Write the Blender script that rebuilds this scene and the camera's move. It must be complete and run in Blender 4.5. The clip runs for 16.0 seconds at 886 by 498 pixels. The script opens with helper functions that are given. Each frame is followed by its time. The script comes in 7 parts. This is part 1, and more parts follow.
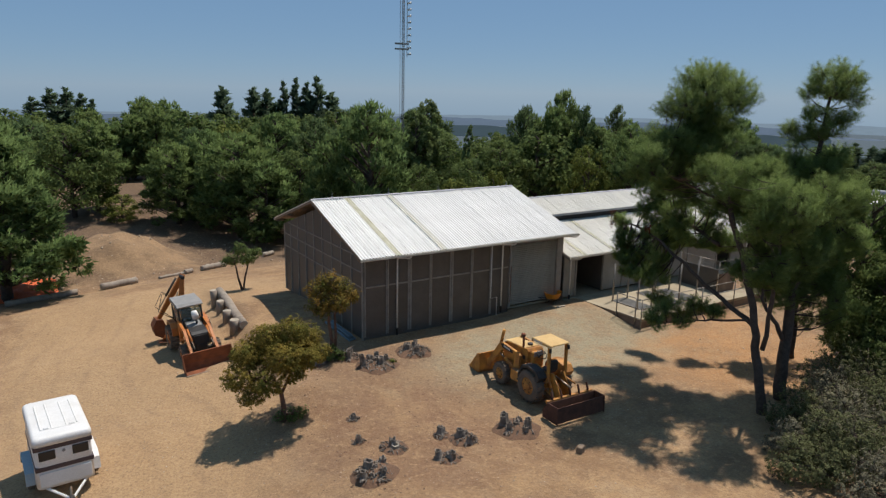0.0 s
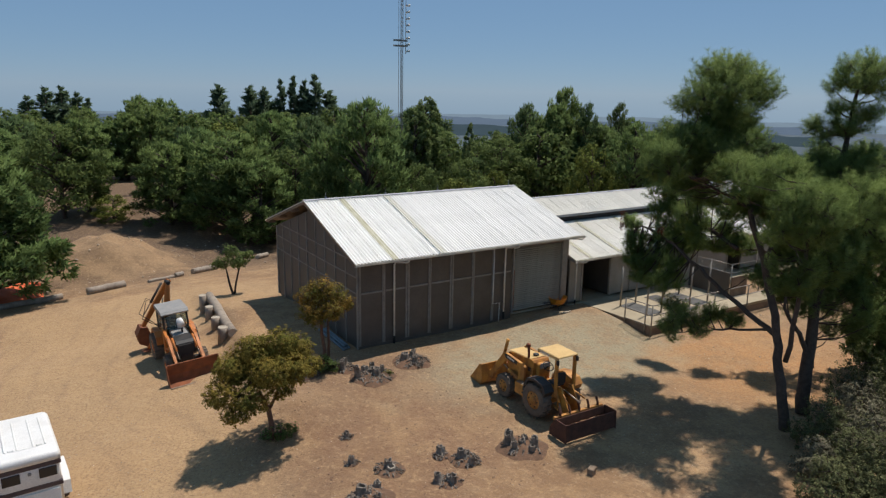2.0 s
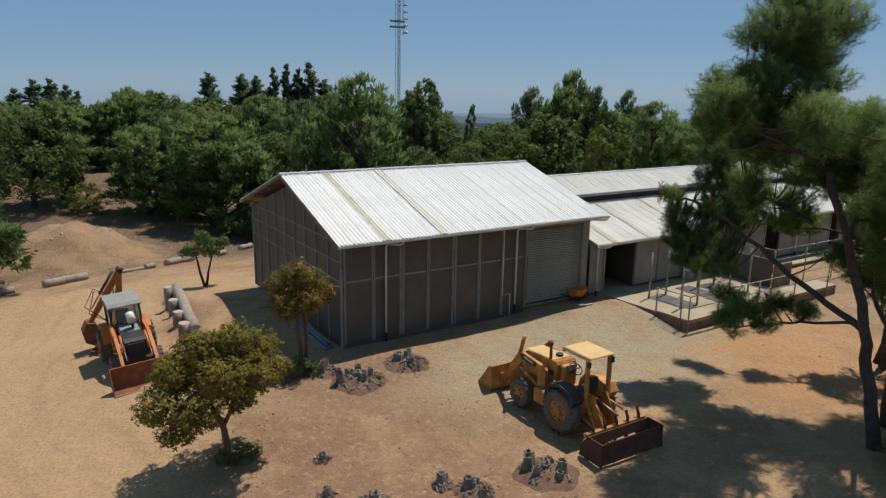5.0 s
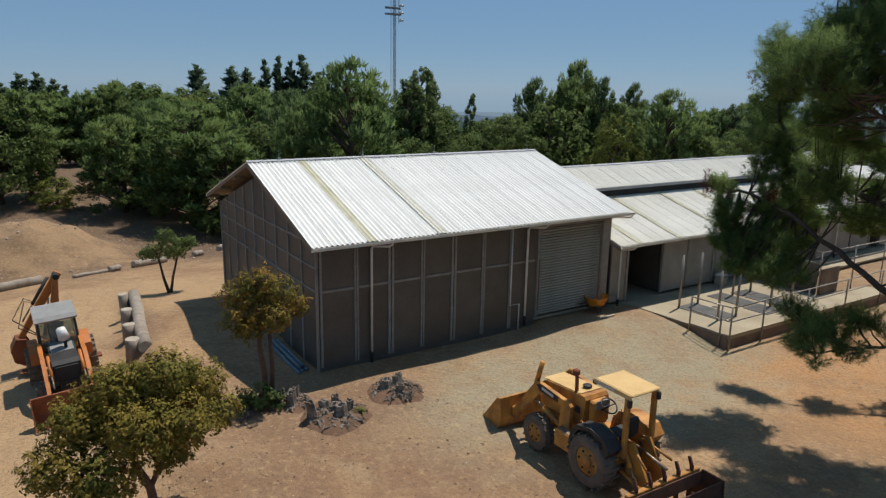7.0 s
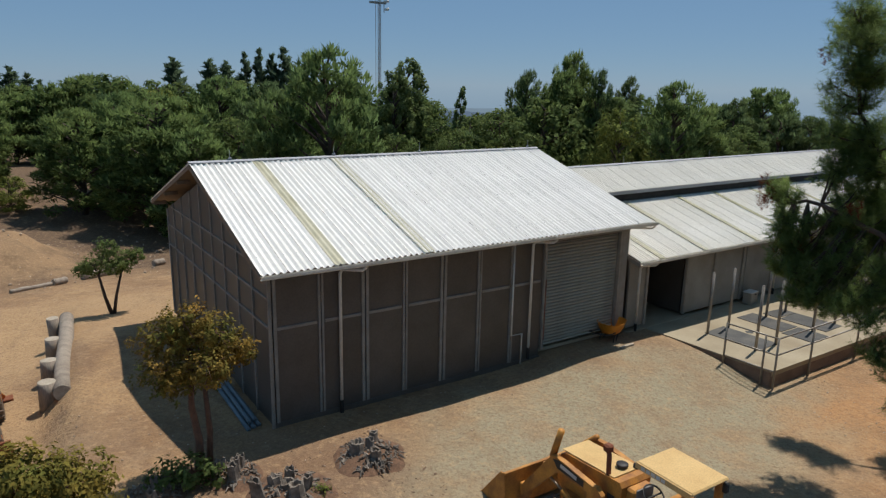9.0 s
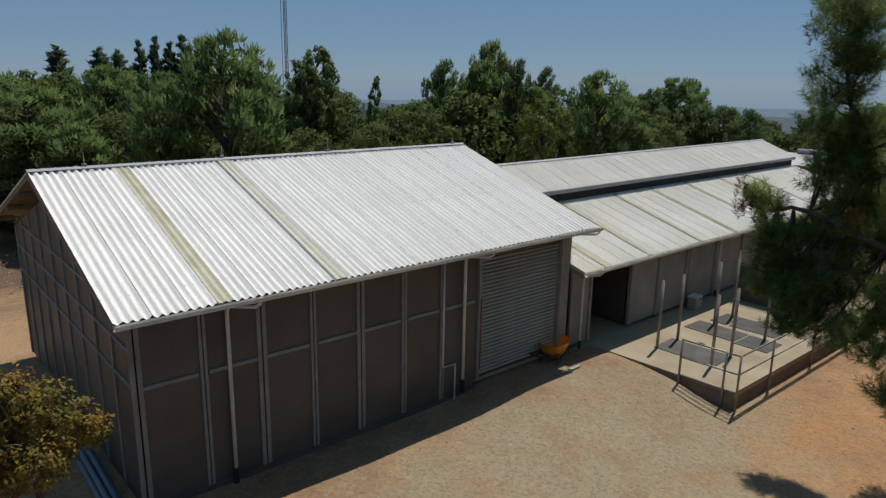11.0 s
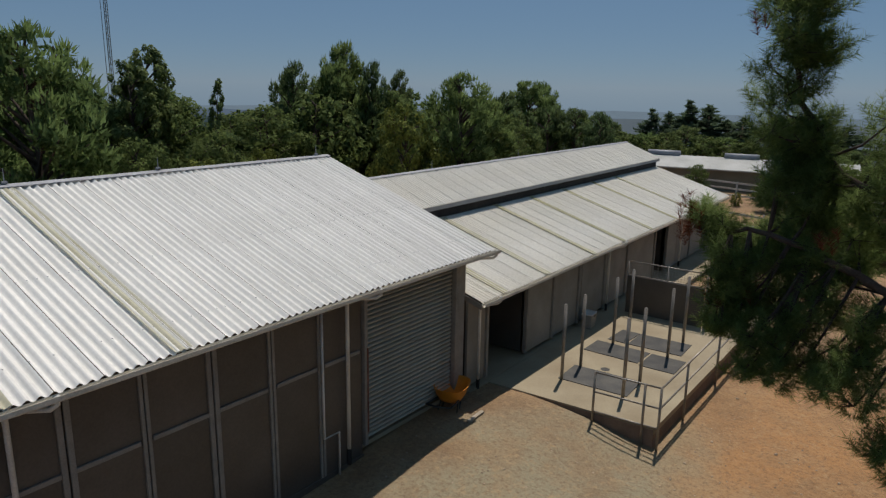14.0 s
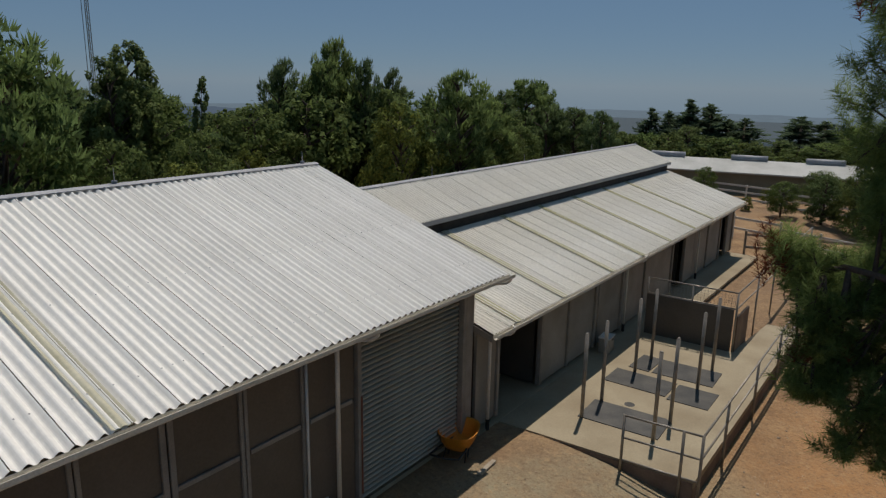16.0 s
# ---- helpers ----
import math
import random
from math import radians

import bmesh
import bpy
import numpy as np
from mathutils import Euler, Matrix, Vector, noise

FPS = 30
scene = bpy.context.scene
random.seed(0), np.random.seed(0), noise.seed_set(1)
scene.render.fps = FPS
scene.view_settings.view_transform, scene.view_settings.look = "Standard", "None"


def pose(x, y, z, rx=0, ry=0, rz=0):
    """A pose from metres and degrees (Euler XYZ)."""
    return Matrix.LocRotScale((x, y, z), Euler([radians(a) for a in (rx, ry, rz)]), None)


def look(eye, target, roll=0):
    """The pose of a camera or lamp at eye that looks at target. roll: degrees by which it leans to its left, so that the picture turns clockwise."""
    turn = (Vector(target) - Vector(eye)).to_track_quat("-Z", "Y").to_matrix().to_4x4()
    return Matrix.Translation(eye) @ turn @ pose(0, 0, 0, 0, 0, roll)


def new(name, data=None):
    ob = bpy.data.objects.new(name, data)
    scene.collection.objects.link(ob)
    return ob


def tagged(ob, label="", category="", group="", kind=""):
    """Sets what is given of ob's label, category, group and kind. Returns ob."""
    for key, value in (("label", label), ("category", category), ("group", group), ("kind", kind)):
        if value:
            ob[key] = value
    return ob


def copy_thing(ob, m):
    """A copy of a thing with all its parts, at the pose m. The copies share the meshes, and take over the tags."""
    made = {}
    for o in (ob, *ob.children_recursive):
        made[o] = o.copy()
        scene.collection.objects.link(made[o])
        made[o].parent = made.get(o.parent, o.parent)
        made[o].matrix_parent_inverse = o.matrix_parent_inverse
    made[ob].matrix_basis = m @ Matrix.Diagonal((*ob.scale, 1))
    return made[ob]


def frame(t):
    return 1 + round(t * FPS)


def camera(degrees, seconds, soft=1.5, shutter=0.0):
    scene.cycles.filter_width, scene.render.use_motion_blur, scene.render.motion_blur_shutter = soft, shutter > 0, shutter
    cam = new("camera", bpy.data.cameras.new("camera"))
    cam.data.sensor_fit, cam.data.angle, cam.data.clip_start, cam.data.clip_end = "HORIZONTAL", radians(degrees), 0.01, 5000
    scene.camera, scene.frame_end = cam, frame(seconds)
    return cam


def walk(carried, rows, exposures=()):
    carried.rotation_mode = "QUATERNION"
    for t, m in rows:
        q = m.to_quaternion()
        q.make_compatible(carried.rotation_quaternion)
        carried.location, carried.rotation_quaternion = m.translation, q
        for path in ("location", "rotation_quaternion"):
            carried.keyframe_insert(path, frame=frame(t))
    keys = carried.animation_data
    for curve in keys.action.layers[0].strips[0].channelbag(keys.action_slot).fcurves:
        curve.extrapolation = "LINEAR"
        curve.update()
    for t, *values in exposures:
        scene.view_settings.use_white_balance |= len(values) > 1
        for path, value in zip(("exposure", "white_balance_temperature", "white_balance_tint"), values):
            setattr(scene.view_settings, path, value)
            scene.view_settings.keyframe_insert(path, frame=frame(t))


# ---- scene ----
cam = camera(66.0, 16.0, 1.3)
ROWS = [
    (0, -12.698, -26.664, 10.955, -32.649, -13.004, 1.162),
    (0.5, -12.497, -26.343, 10.945, -32.678, -13.024, 1.135),
    (1, -12.265, -25.993, 10.935, -32.664, -13.049, 1.104),
    (1.5, -12.018, -25.618, 10.884, -32.647, -13.056, 1.09),
    (2, -11.775, -25.228, 10.757, -32.671, -13.065, 1.092),
    (2.5, -11.49, -24.786, 10.537, -32.661, -13.091, 1.057),
    (3, -11.145, -24.25, 10.293, -32.654, -13.102, 1.032),
    (3.5, -10.756, -23.623, 9.962, -32.643, -13.114, 1.02),
    (4, -10.325, -22.935, 9.584, -32.615, -13.1, 0.901),
    (6.5, -7.702, -18.814, 8.316, -32.843, -13.191, 1.098),
    (7, -7.102, -17.905, 8.12, -32.878, -13.224, 1.069),
    (7.5, -6.5, -16.985, 7.944, -32.966, -13.203, 1.089),
    (8, -5.923, -16.081, 7.888, -33.036, -13.197, 1.149),
    (10.5, -3.367, -12.406, 7.729, -38.353, -14.183, 1.062),
    (11, -2.975, -11.828, 7.71, -40.862, -14.07, 1.074),
    (11.5, -2.621, -11.297, 7.695, -43.125, -13.958, 1.133),
    (12, -2.311, -10.804, 7.674, -45.503, -13.815, 0.941),
    (12.5, -2.022, -10.337, 7.65, -47.434, -13.746, 0.912),
    (13, -1.712, -9.9, 7.617, -49.825, -13.611, 0.974),
    (13.5, -1.433, -9.532, 7.595, -51.564, -13.538, 0.926),
    (14, -1.114, -9.153, 7.587, -53.233, -13.496, 0.989),
    (14.5, -0.754, -8.775, 7.584, -53.623, -13.483, 0.978),
    (15, -0.352, -8.38, 7.604, -53.703, -13.537, 0.98),
    (15.5, 0.087, -7.979, 7.61, -53.762, -13.607, 1.049),
    (16, 0.544, -7.574, 7.59, -53.855, -13.621, 1.071),
]
walk(cam, [(t, pose(x, y, z, 90 + pitch, 0, yaw) @ pose(0, 0, 0, 0, 0, roll)) for t, x, y, z, yaw, pitch, roll in ROWS],
     exposures=[(0.0, 0.10, 6580, 12), (4.0, 0.10, 6580, 12), (7.0, 0.10, 6500, 10), (9.0, 0.0, 6500, 10), (11.0, -0.22, 6530, 11), (13.0, -0.38, 6640, 12), (14.5, -0.46, 6720, 12), (16.0, -0.56, 6800, 12)])

# ---- world, sun ----
SUN_WAY = Vector((-0.39, -0.11, -1.0)).normalized()
world = bpy.data.worlds.new("sky")
scene.world = world
world.use_nodes = True
sky = world.node_tree.nodes.new("ShaderNodeTexSky")
sky.sky_type, sky.sun_disc = "NISHITA", False
sky.sun_elevation = math.asin(-SUN_WAY.z)
sky.sun_rotation = math.atan2(-SUN_WAY.x, -SUN_WAY.y)
sky.altitude, sky.air_density, sky.dust_density, sky.ozone_density = 2500, 1.0, 0.2, 3.0
background = world.node_tree.nodes["Background"]
background.inputs["Strength"].default_value = 0.068
# summer haze evens the sky out
haze = world.node_tree.nodes.new("ShaderNodeMix")
haze.data_type = "RGBA"
haze.inputs["Factor"].default_value = 0.68
haze.inputs["B"].default_value = (2.2, 4.2, 6.8, 1)
world.node_tree.links.new(sky.outputs[0], haze.inputs["A"])
world.node_tree.links.new(haze.outputs["Result"], background.inputs["Color"])
sun = new("sun", bpy.data.lights.new("sun", "SUN"))
sun.data.energy, sun.data.angle, sun.data.color = 4.2, radians(0.53), (1.0, 0.95, 0.88)
sun.matrix_world = look((0, 0, 60), Vector((0, 0, 60)) + SUN_WAY)


# ---- materials ----
def material(name, colour, rough=0.8, metal=0.0, other=None, scale=3.0, amount=0.5, fine=40.0, fine_amount=0.15,
             bump=0.1, bump_scale=60.0, island=0.0, per_object=0.0, translucent=0.0, stretch=(1, 1, 1), shine=0.5, tint=None):
    """A surface whose colour drifts towards `other` in patches, with fine grain, relief and a shift from piece to piece."""
    m = bpy.data.materials.new(name)
    m.use_nodes = True
    nodes, links = m.node_tree.nodes, m.node_tree.links
    bsdf = nodes["Principled BSDF"]
    bsdf.inputs["Metallic"].default_value = metal
    bsdf.inputs["Specular IOR Level"].default_value = shine
    coord = nodes.new("ShaderNodeTexCoord")
    mapping = nodes.new("ShaderNodeMapping")
    mapping.inputs["Scale"].default_value = stretch
    links.new(coord.outputs["Object"], mapping.inputs["Vector"])

    def noise_node(s, detail=4.0):
        n = nodes.new("ShaderNodeTexNoise")
        n.inputs["Scale"].default_value, n.inputs["Detail"].default_value = s, detail
        links.new(mapping.outputs[0], n.inputs["Vector"])
        return n.outputs["Fac"]

    def ramp(src, lo, hi, a, b):
        n = nodes.new("ShaderNodeMapRange")
        n.inputs["From Min"].default_value, n.inputs["From Max"].default_value = lo, hi
        n.inputs["To Min"].default_value, n.inputs["To Max"].default_value = a, b
        links.new(src, n.inputs["Value"])
        return n.outputs[0]

    mix = nodes.new("ShaderNodeMix")
    mix.data_type = "RGBA"
    other = other or tuple(c * 0.6 for c in colour)
    mix.inputs["A"].default_value, mix.inputs["B"].default_value = (*colour, 1), (*other, 1)
    big = noise_node(scale)
    links.new(ramp(big, 0.35, 0.7, 0, amount), mix.inputs["Factor"])
    value = nodes.new("ShaderNodeHueSaturation")
    colour_out = mix.outputs["Result"]
    if tint:
        # plants of one kind differ a little in colour from one to the next
        second = nodes.new("ShaderNodeMix")
        second.data_type = "RGBA"
        second.inputs["B"].default_value = (*tint, 1)
        links.new(colour_out, second.inputs["A"])
        links.new(ramp(nodes.new("ShaderNodeObjectInfo").outputs["Random"], 0.2, 1, 0, 0.75), second.inputs["Factor"])
        colour_out = second.outputs["Result"]
    links.new(colour_out, value.inputs["Color"])
    grain = ramp(noise_node(fine, 2.0), 0.25, 0.75, 1 - fine_amount, 1 + fine_amount)
    if island or per_object:
        source = nodes.new("ShaderNodeNewGeometry").outputs["Random Per Island"] if island else nodes.new("ShaderNodeObjectInfo").outputs["Random"]
        much = island or per_object
        times = nodes.new("ShaderNodeMath")
        times.operation = "MULTIPLY"
        links.new(grain, times.inputs[0])
        links.new(ramp(source, 0, 1, 1 - much, 1 + much), times.inputs[1])
        grain = times.outputs[0]
    links.new(grain, value.inputs["Value"])
    links.new(value.outputs[0], bsdf.inputs["Base Color"])
    links.new(ramp(big, 0.3, 0.7, max(0.05, rough - 0.08), min(1.0, rough + 0.08)), bsdf.inputs["Roughness"])
    if bump:
        b = nodes.new("ShaderNodeBump")
        b.inputs["Strength"].default_value, b.inputs["Distance"].default_value = bump, 0.02
        links.new(noise_node(bump_scale, 3.0), b.inputs["Height"])
        links.new(b.outputs[0], bsdf.inputs["Normal"])
    if translucent:
        t = nodes.new("ShaderNodeBsdfTranslucent")
        links.new(value.outputs[0], t.inputs["Color"])
        both = nodes.new("ShaderNodeMixShader")
        both.inputs[0].default_value = translucent
        links.new(bsdf.outputs[0], both.inputs[1])
        links.new(t.outputs[0], both.inputs[2])
        links.new(both.outputs[0], nodes["Material Output"].inputs["Surface"])
    return m


def glass(name, colour, rough=0.05):
    m = bpy.data.materials.new(name)
    m.use_nodes = True
    b = m.node_tree.nodes["Principled BSDF"]
    b.inputs["Base Color"].default_value = (*colour, 1)
    b.inputs["Roughness"].default_value = rough
    b.inputs["Transmission Weight"].default_value = 0.85
    b.inputs["IOR"].default_value = 1.2
    return m


ROOF = material("weathered_white_sheet", (0.82, 0.80, 0.755), 0.9, 0.0, (0.73, 0.71, 0.66), 0.7, 0.6, 14, 0.05, 0.0, 30, per_object=0.03, shine=0.05)
ROOF_OLD = material("greyed_white_sheet", (0.77, 0.745, 0.68), 0.9, 0.0, (0.65, 0.615, 0.53), 0.5, 0.7, 14, 0.07, 0.0, 30, per_object=0.05, shine=0.05)
SKYLIGHT = material("yellowed_fibreglass", (0.56, 0.525, 0.39), 0.5, 0.0, (0.36, 0.33, 0.2), 1.5, 0.7, 20, 0.1, 0.05, 30)
STRIP = material("mossy_fibreglass", (0.46, 0.43, 0.26), 0.7, 0.0, (0.32, 0.30, 0.16), 1.5, 0.7, 20, 0.1, 0.05, 30)
RIDGE = material("grey_ridge_metal", (0.33, 0.335, 0.35), 0.65, 0.1, (0.26, 0.26, 0.27), 2, 0.5)
GUTTER = material("cream_painted_gutter", (0.70, 0.65, 0.55), 0.45, 0.0, (0.45, 0.41, 0.34), 2, 0.6)
PIPE = material("white_pvc_pipe", (0.68, 0.66, 0.61), 0.4, 0.0, (0.5, 0.47, 0.42), 3, 0.5)
PANEL = material("dark_brown_panel", (0.078, 0.065, 0.053), 0.5, 0.0, (0.12, 0.098, 0.079), 1.1, 0.8, 25, 0.12, 0.05, 60, per_object=0.12)
BATTEN = material("grey_batten", (0.29, 0.262, 0.225), 0.85, 0.0, (0.19, 0.168, 0.143), 3, 0.7)
GREY_WALL = material("grey_panel_wall", (0.30, 0.275, 0.235), 0.7, 0.0, (0.21, 0.19, 0.16), 1.2, 0.7, 30, 0.08, per_object=0.06)
SHUTTER = material("galvanised_shutter", (0.41, 0.385, 0.32), 0.7, 0.0, (0.31, 0.29, 0.24), 2, 0.6, per_object=0.03, shine=0.2)
DARK = material("near_black", (0.03, 0.027, 0.024), 0.9)
SOFFIT = material("brown_soffit_wood", (0.24, 0.17, 0.11), 0.8, 0.0, (0.15, 0.1, 0.065), 4, 0.7, stretch=(1, 8, 1))
RUST = material("rusted_steel", (0.23, 0.075, 0.035), 0.85, 0.2, (0.10, 0.05, 0.035), 6, 0.8)
CONCRETE = material("pale_concrete", (0.365, 0.305, 0.205), 0.9, 0.0, (0.27, 0.215, 0.14), 0.7, 0.85, 30, 0.1, 0.1, 60)
CURB = material("stained_concrete_edge", (0.24, 0.17, 0.125), 0.9, 0.0, (0.13, 0.09, 0.07), 1.5, 0.8)
RUBBER = material("grey_rubber_mat", (0.06, 0.06, 0.058), 0.9, 0.0, (0.125, 0.118, 0.105), 1.6, 1.0, 60, 0.25, per_object=0.15)
STEEL = material("galvanised_pipe", (0.32, 0.29, 0.25), 0.5, 0.35, (0.2, 0.165, 0.13), 4, 0.7)
BARK = material("pine_bark", (0.085, 0.06, 0.045), 0.95, 0.0, (0.045, 0.033, 0.027), 6, 0.8, 40, 0.3, 0.6, 25)
BARK_RED = material("smooth_brown_bark", (0.17, 0.085, 0.05), 0.85, 0.0, (0.09, 0.05, 0.035), 5, 0.8, 40, 0.2, 0.4, 25)
NEEDLE = material("pine_needles", (0.205, 0.275, 0.082), 0.75, 0.0, (0.14, 0.205, 0.062), 0.5, 0.8, 30, 0.2, 0, island=0.25, translucent=0.5, shine=0.15, tint=None)
DEAD = material("rust_brown_needles", (0.20, 0.065, 0.03), 0.8, 0.0, None, 2, 0.6, 30, 0.2, 0, island=0.3, translucent=0.2, shine=0.12, tint=None)
LEAF_OAK = material("oak_leaves", (0.155, 0.205, 0.062), 0.8, 0.0, (0.10, 0.145, 0.048), 0.35, 0.9, 30, 0.2, 0, island=0.3, translucent=0.5, shine=0.12, tint=(0.14, 0.175, 0.055))
LEAF_DARK = material("dark_evergreen_leaves", (0.11, 0.165, 0.066), 0.8, 0.0, (0.07, 0.115, 0.05), 0.35, 0.9, 30, 0.2, 0, island=0.3, translucent=0.5, shine=0.12, tint=(0.12, 0.155, 0.058))
LEAF_PINE = material("far_pine_foliage", (0.16, 0.23, 0.075), 0.8, 0.0, (0.10, 0.16, 0.058), 0.35, 0.9, 30, 0.2, 0, island=0.3, translucent=0.5, shine=0.12, tint=(0.145, 0.195, 0.06))
LEAF_LIGHT = material("pale_green_leaves", (0.175, 0.235, 0.085), 0.8, 0.0, (0.12, 0.17, 0.062), 0.4, 0.9, 30, 0.2, 0, island=0.3, translucent=0.5, shine=0.12, tint=(0.16, 0.2, 0.07))
LEAF_LIME = material("yellow_green_leaves", (0.175, 0.195, 0.04), 0.8, 0.0, (0.115, 0.145, 0.034), 0.5, 0.9, 30, 0.2, 0, island=0.35, translucent=0.35, shine=0.12, tint=None)
LEAF_GOLD = material("golden_green_leaves", (0.27, 0.19, 0.038), 0.8, 0.0, (0.115, 0.13, 0.03), 1.6, 0.85, 30, 0.2, 0, island=0.3, translucent=0.35, shine=0.12, tint=None)
LEAF_BROWN = material("golden_brown_leaves", (0.32, 0.185, 0.04), 0.8, 0.0, (0.12, 0.14, 0.034), 1.8, 1.0, 30, 0.2, 0, island=0.3, translucent=0.35, shine=0.12)
LEAF_SHRUB = material("olive_shrub_leaves", (0.135, 0.14, 0.06), 0.8, 0.0, (0.085, 0.095, 0.042), 1.2, 0.9, 30, 0.2, 0, island=0.45, translucent=0.25, shine=0.12)
LEAF_FIR = material("fir_needles", (0.13, 0.185, 0.105), 0.8, 0.0, (0.09, 0.14, 0.08), 0.35, 0.9, 30, 0.2, 0, island=0.25, translucent=0.5, shine=0.1)
LEAF_GREY = material("dry_grey_green_leaves", (0.18, 0.16, 0.105), 0.8, 0.0, (0.115, 0.11, 0.066), 1.2, 0.9, 30, 0.2, 0, island=0.4, translucent=0.15, shine=0.12, tint=None)
WOOD_GREY = material("weathered_log_wood", (0.33, 0.275, 0.215), 0.9, 0.0, (0.2, 0.16, 0.125), 3, 0.8, 40, 0.2, 0.4, 20, stretch=(1, 1, 0.2))
STUMP = material("grey_stump_wood", (0.24, 0.20, 0.16), 0.95, 0.0, (0.075, 0.058, 0.044), 5, 0.9, 40, 0.25, 0.5, 25, island=0.25)
CUT = material("pale_cut_wood", (0.42, 0.36, 0.28), 0.9, 0.0, (0.28, 0.23, 0.17), 8, 0.7)


# ---- mesh building ----
class Geo:
    """Collects plain faces for one mesh."""

    def __init__(self):
        self.v, self.f = [], []

    def add(self, verts, faces, m=None):
        n = len(self.v)
        self.v += [tuple(m @ Vector(p)) for p in verts] if m is not None else [tuple(p) for p in verts]
        self.f += [tuple(n + i for i in f) for f in faces]
        return self

    def box(self, centre, size, m=None, chamfer=0.0):
        hx, hy, hz = (s / 2 for s in size)
        cx, cy, cz = centre
        c = min(chamfer, hx * 0.9, hy * 0.9, hz * 0.9)
        if c <= 0:
            vs = [(cx + sx * hx, cy + sy * hy, cz + sz * hz) for sz in (-1, 1) for sy in (-1, 1) for sx in (-1, 1)]
            return self.add(vs, [(0, 2, 3, 1), (4, 5, 7, 6), (0, 1, 5, 4), (2, 6, 7, 3), (0, 4, 6, 2), (1, 3, 7, 5)], m)
        vs, at = [], {}
        signs = [(sx, sy, sz) for sz in (-1, 1) for sy in (-1, 1) for sx in (-1, 1)]
        for s in signs:
            for a in range(3):
                h = [hx - c, hy - c, hz - c]
                h[a] += c
                at[s, a] = len(vs)
                vs.append((cx + s[0] * h[0], cy + s[1] * h[1], cz + s[2] * h[2]))
        fs = []
        for a in range(3):
            b, d = (a + 1) % 3, (a + 2) % 3
            for sa in (-1, 1):
                loop = []
                for sb, sd in ((-1, -1), (1, -1), (1, 1), (-1, 1)):
                    s = [0, 0, 0]
                    s[a], s[b], s[d] = sa, sb, sd
                    loop.append(at[tuple(s), a])
                fs.append(tuple(loop if sa > 0 else loop[::-1]))
            for sb in (-1, 1):
                for sd in (-1, 1):
                    lo, hi = [0, 0, 0], [0, 0, 0]
                    lo[a], lo[b], lo[d] = -1, sb, sd
                    hi[a], hi[b], hi[d] = 1, sb, sd
                    lo, hi = tuple(lo), tuple(hi)
                    q = (at[lo, b], at[hi, b], at[hi, d], at[lo, d])
                    fs.append(q if sb * sd < 0 else q[::-1])
        for s in signs:
            t = (at[s, 0], at[s, 1], at[s, 2])
            fs.append(t if s[0] * s[1] * s[2] > 0 else t[::-1])
        return self.add(vs, fs, m)

    def tube(self, points, radii, n=8, m=None, closed=False):
        pts = [Vector(p) for p in points]
        if not hasattr(radii, "__len__"):
            radii = [radii] * len(pts)
        vs, fs = [], []
        side = None
        for i, p in enumerate(pts):
            d = (pts[min(i + 1, len(pts) - 1)] - pts[max(i - 1, 0)]).normalized()
            if side is None:
                side = d.orthogonal().normalized()
            side = (side - d * side.dot(d)).normalized()
            up = d.cross(side)
            for k in range(n):
                a = 2 * math.pi * k / n
                vs.append(p + (side * math.cos(a) + up * math.sin(a)) * radii[i])
        for i in range(len(pts) - 1):
            for k in range(n):
                fs.append((i * n + k, i * n + (k + 1) % n, (i + 1) * n + (k + 1) % n, (i + 1) * n + k))
        fs += [tuple(range(n))[::-1], tuple((len(pts) - 1) * n + k for k in range(n))]
        return self.add(vs, fs, m)

    def prism(self, outline, lo, hi, axis="x", m=None):
        """An outline in the other two axes, pushed from lo to hi along the axis."""
        put = {"x": lambda a, b, c: (c, a, b), "y": lambda a, b, c: (a, c, b), "z": lambda a, b, c: (a, b, c)}[axis]
        n = len(outline)
        vs = [put(a, b, lo) for a, b in outline] + [put(a, b, hi) for a, b in outline]
        fs = [tuple(range(n)), tuple(range(2 * n - 1, n - 1, -1))] + [(i, i + n, (i + 1) % n + n, (i + 1) % n) for i in range(n)]
        return self.add(vs, fs, m)

    def wheel(self, centre, radius, width, axis=(1, 0, 0), n=20, hole=0.0):
        """A ring or drum with rounded shoulders."""
        a = Vector(axis).normalized()
        u = a.orthogonal().normalized()
        w = a.cross(u)
        c = Vector(centre)
        prof = [(hole, -0.42), (radius * 0.9, -0.5), (radius * 0.98, -0.36), (radius, 0.0), (radius * 0.98, 0.36), (radius * 0.9, 0.5), (hole, 0.42)]
        vs = [c + a * (o * width) + (u * math.cos(2 * math.pi * k / n) + w * math.sin(2 * math.pi * k / n)) * max(r, 0.001) for r, o in prof for k in range(n)]
        fs = [(i * n + k, i * n + (k + 1) % n, (i + 1) * n + (k + 1) % n, (i + 1) * n + k) for i in range(len(prof) - 1) for k in range(n)]
        return self.add(vs, fs)

    def obj(self, name, mat, parent=None, label="", smooth=False):
        me = bpy.data.meshes.new(name)
        me.from_pydata(self.v, [], self.f)
        bm = bmesh.new()
        bm.from_mesh(me)
        bmesh.ops.recalc_face_normals(bm, faces=bm.faces)
        bm.to_mesh(me)
        bm.free()
        me.materials.append(mat)
        if smooth:
            me.polygons.foreach_set("use_smooth", [True] * len(me.polygons))
        ob = new(name, me)
        ob.parent = parent
        return tagged(ob, label)


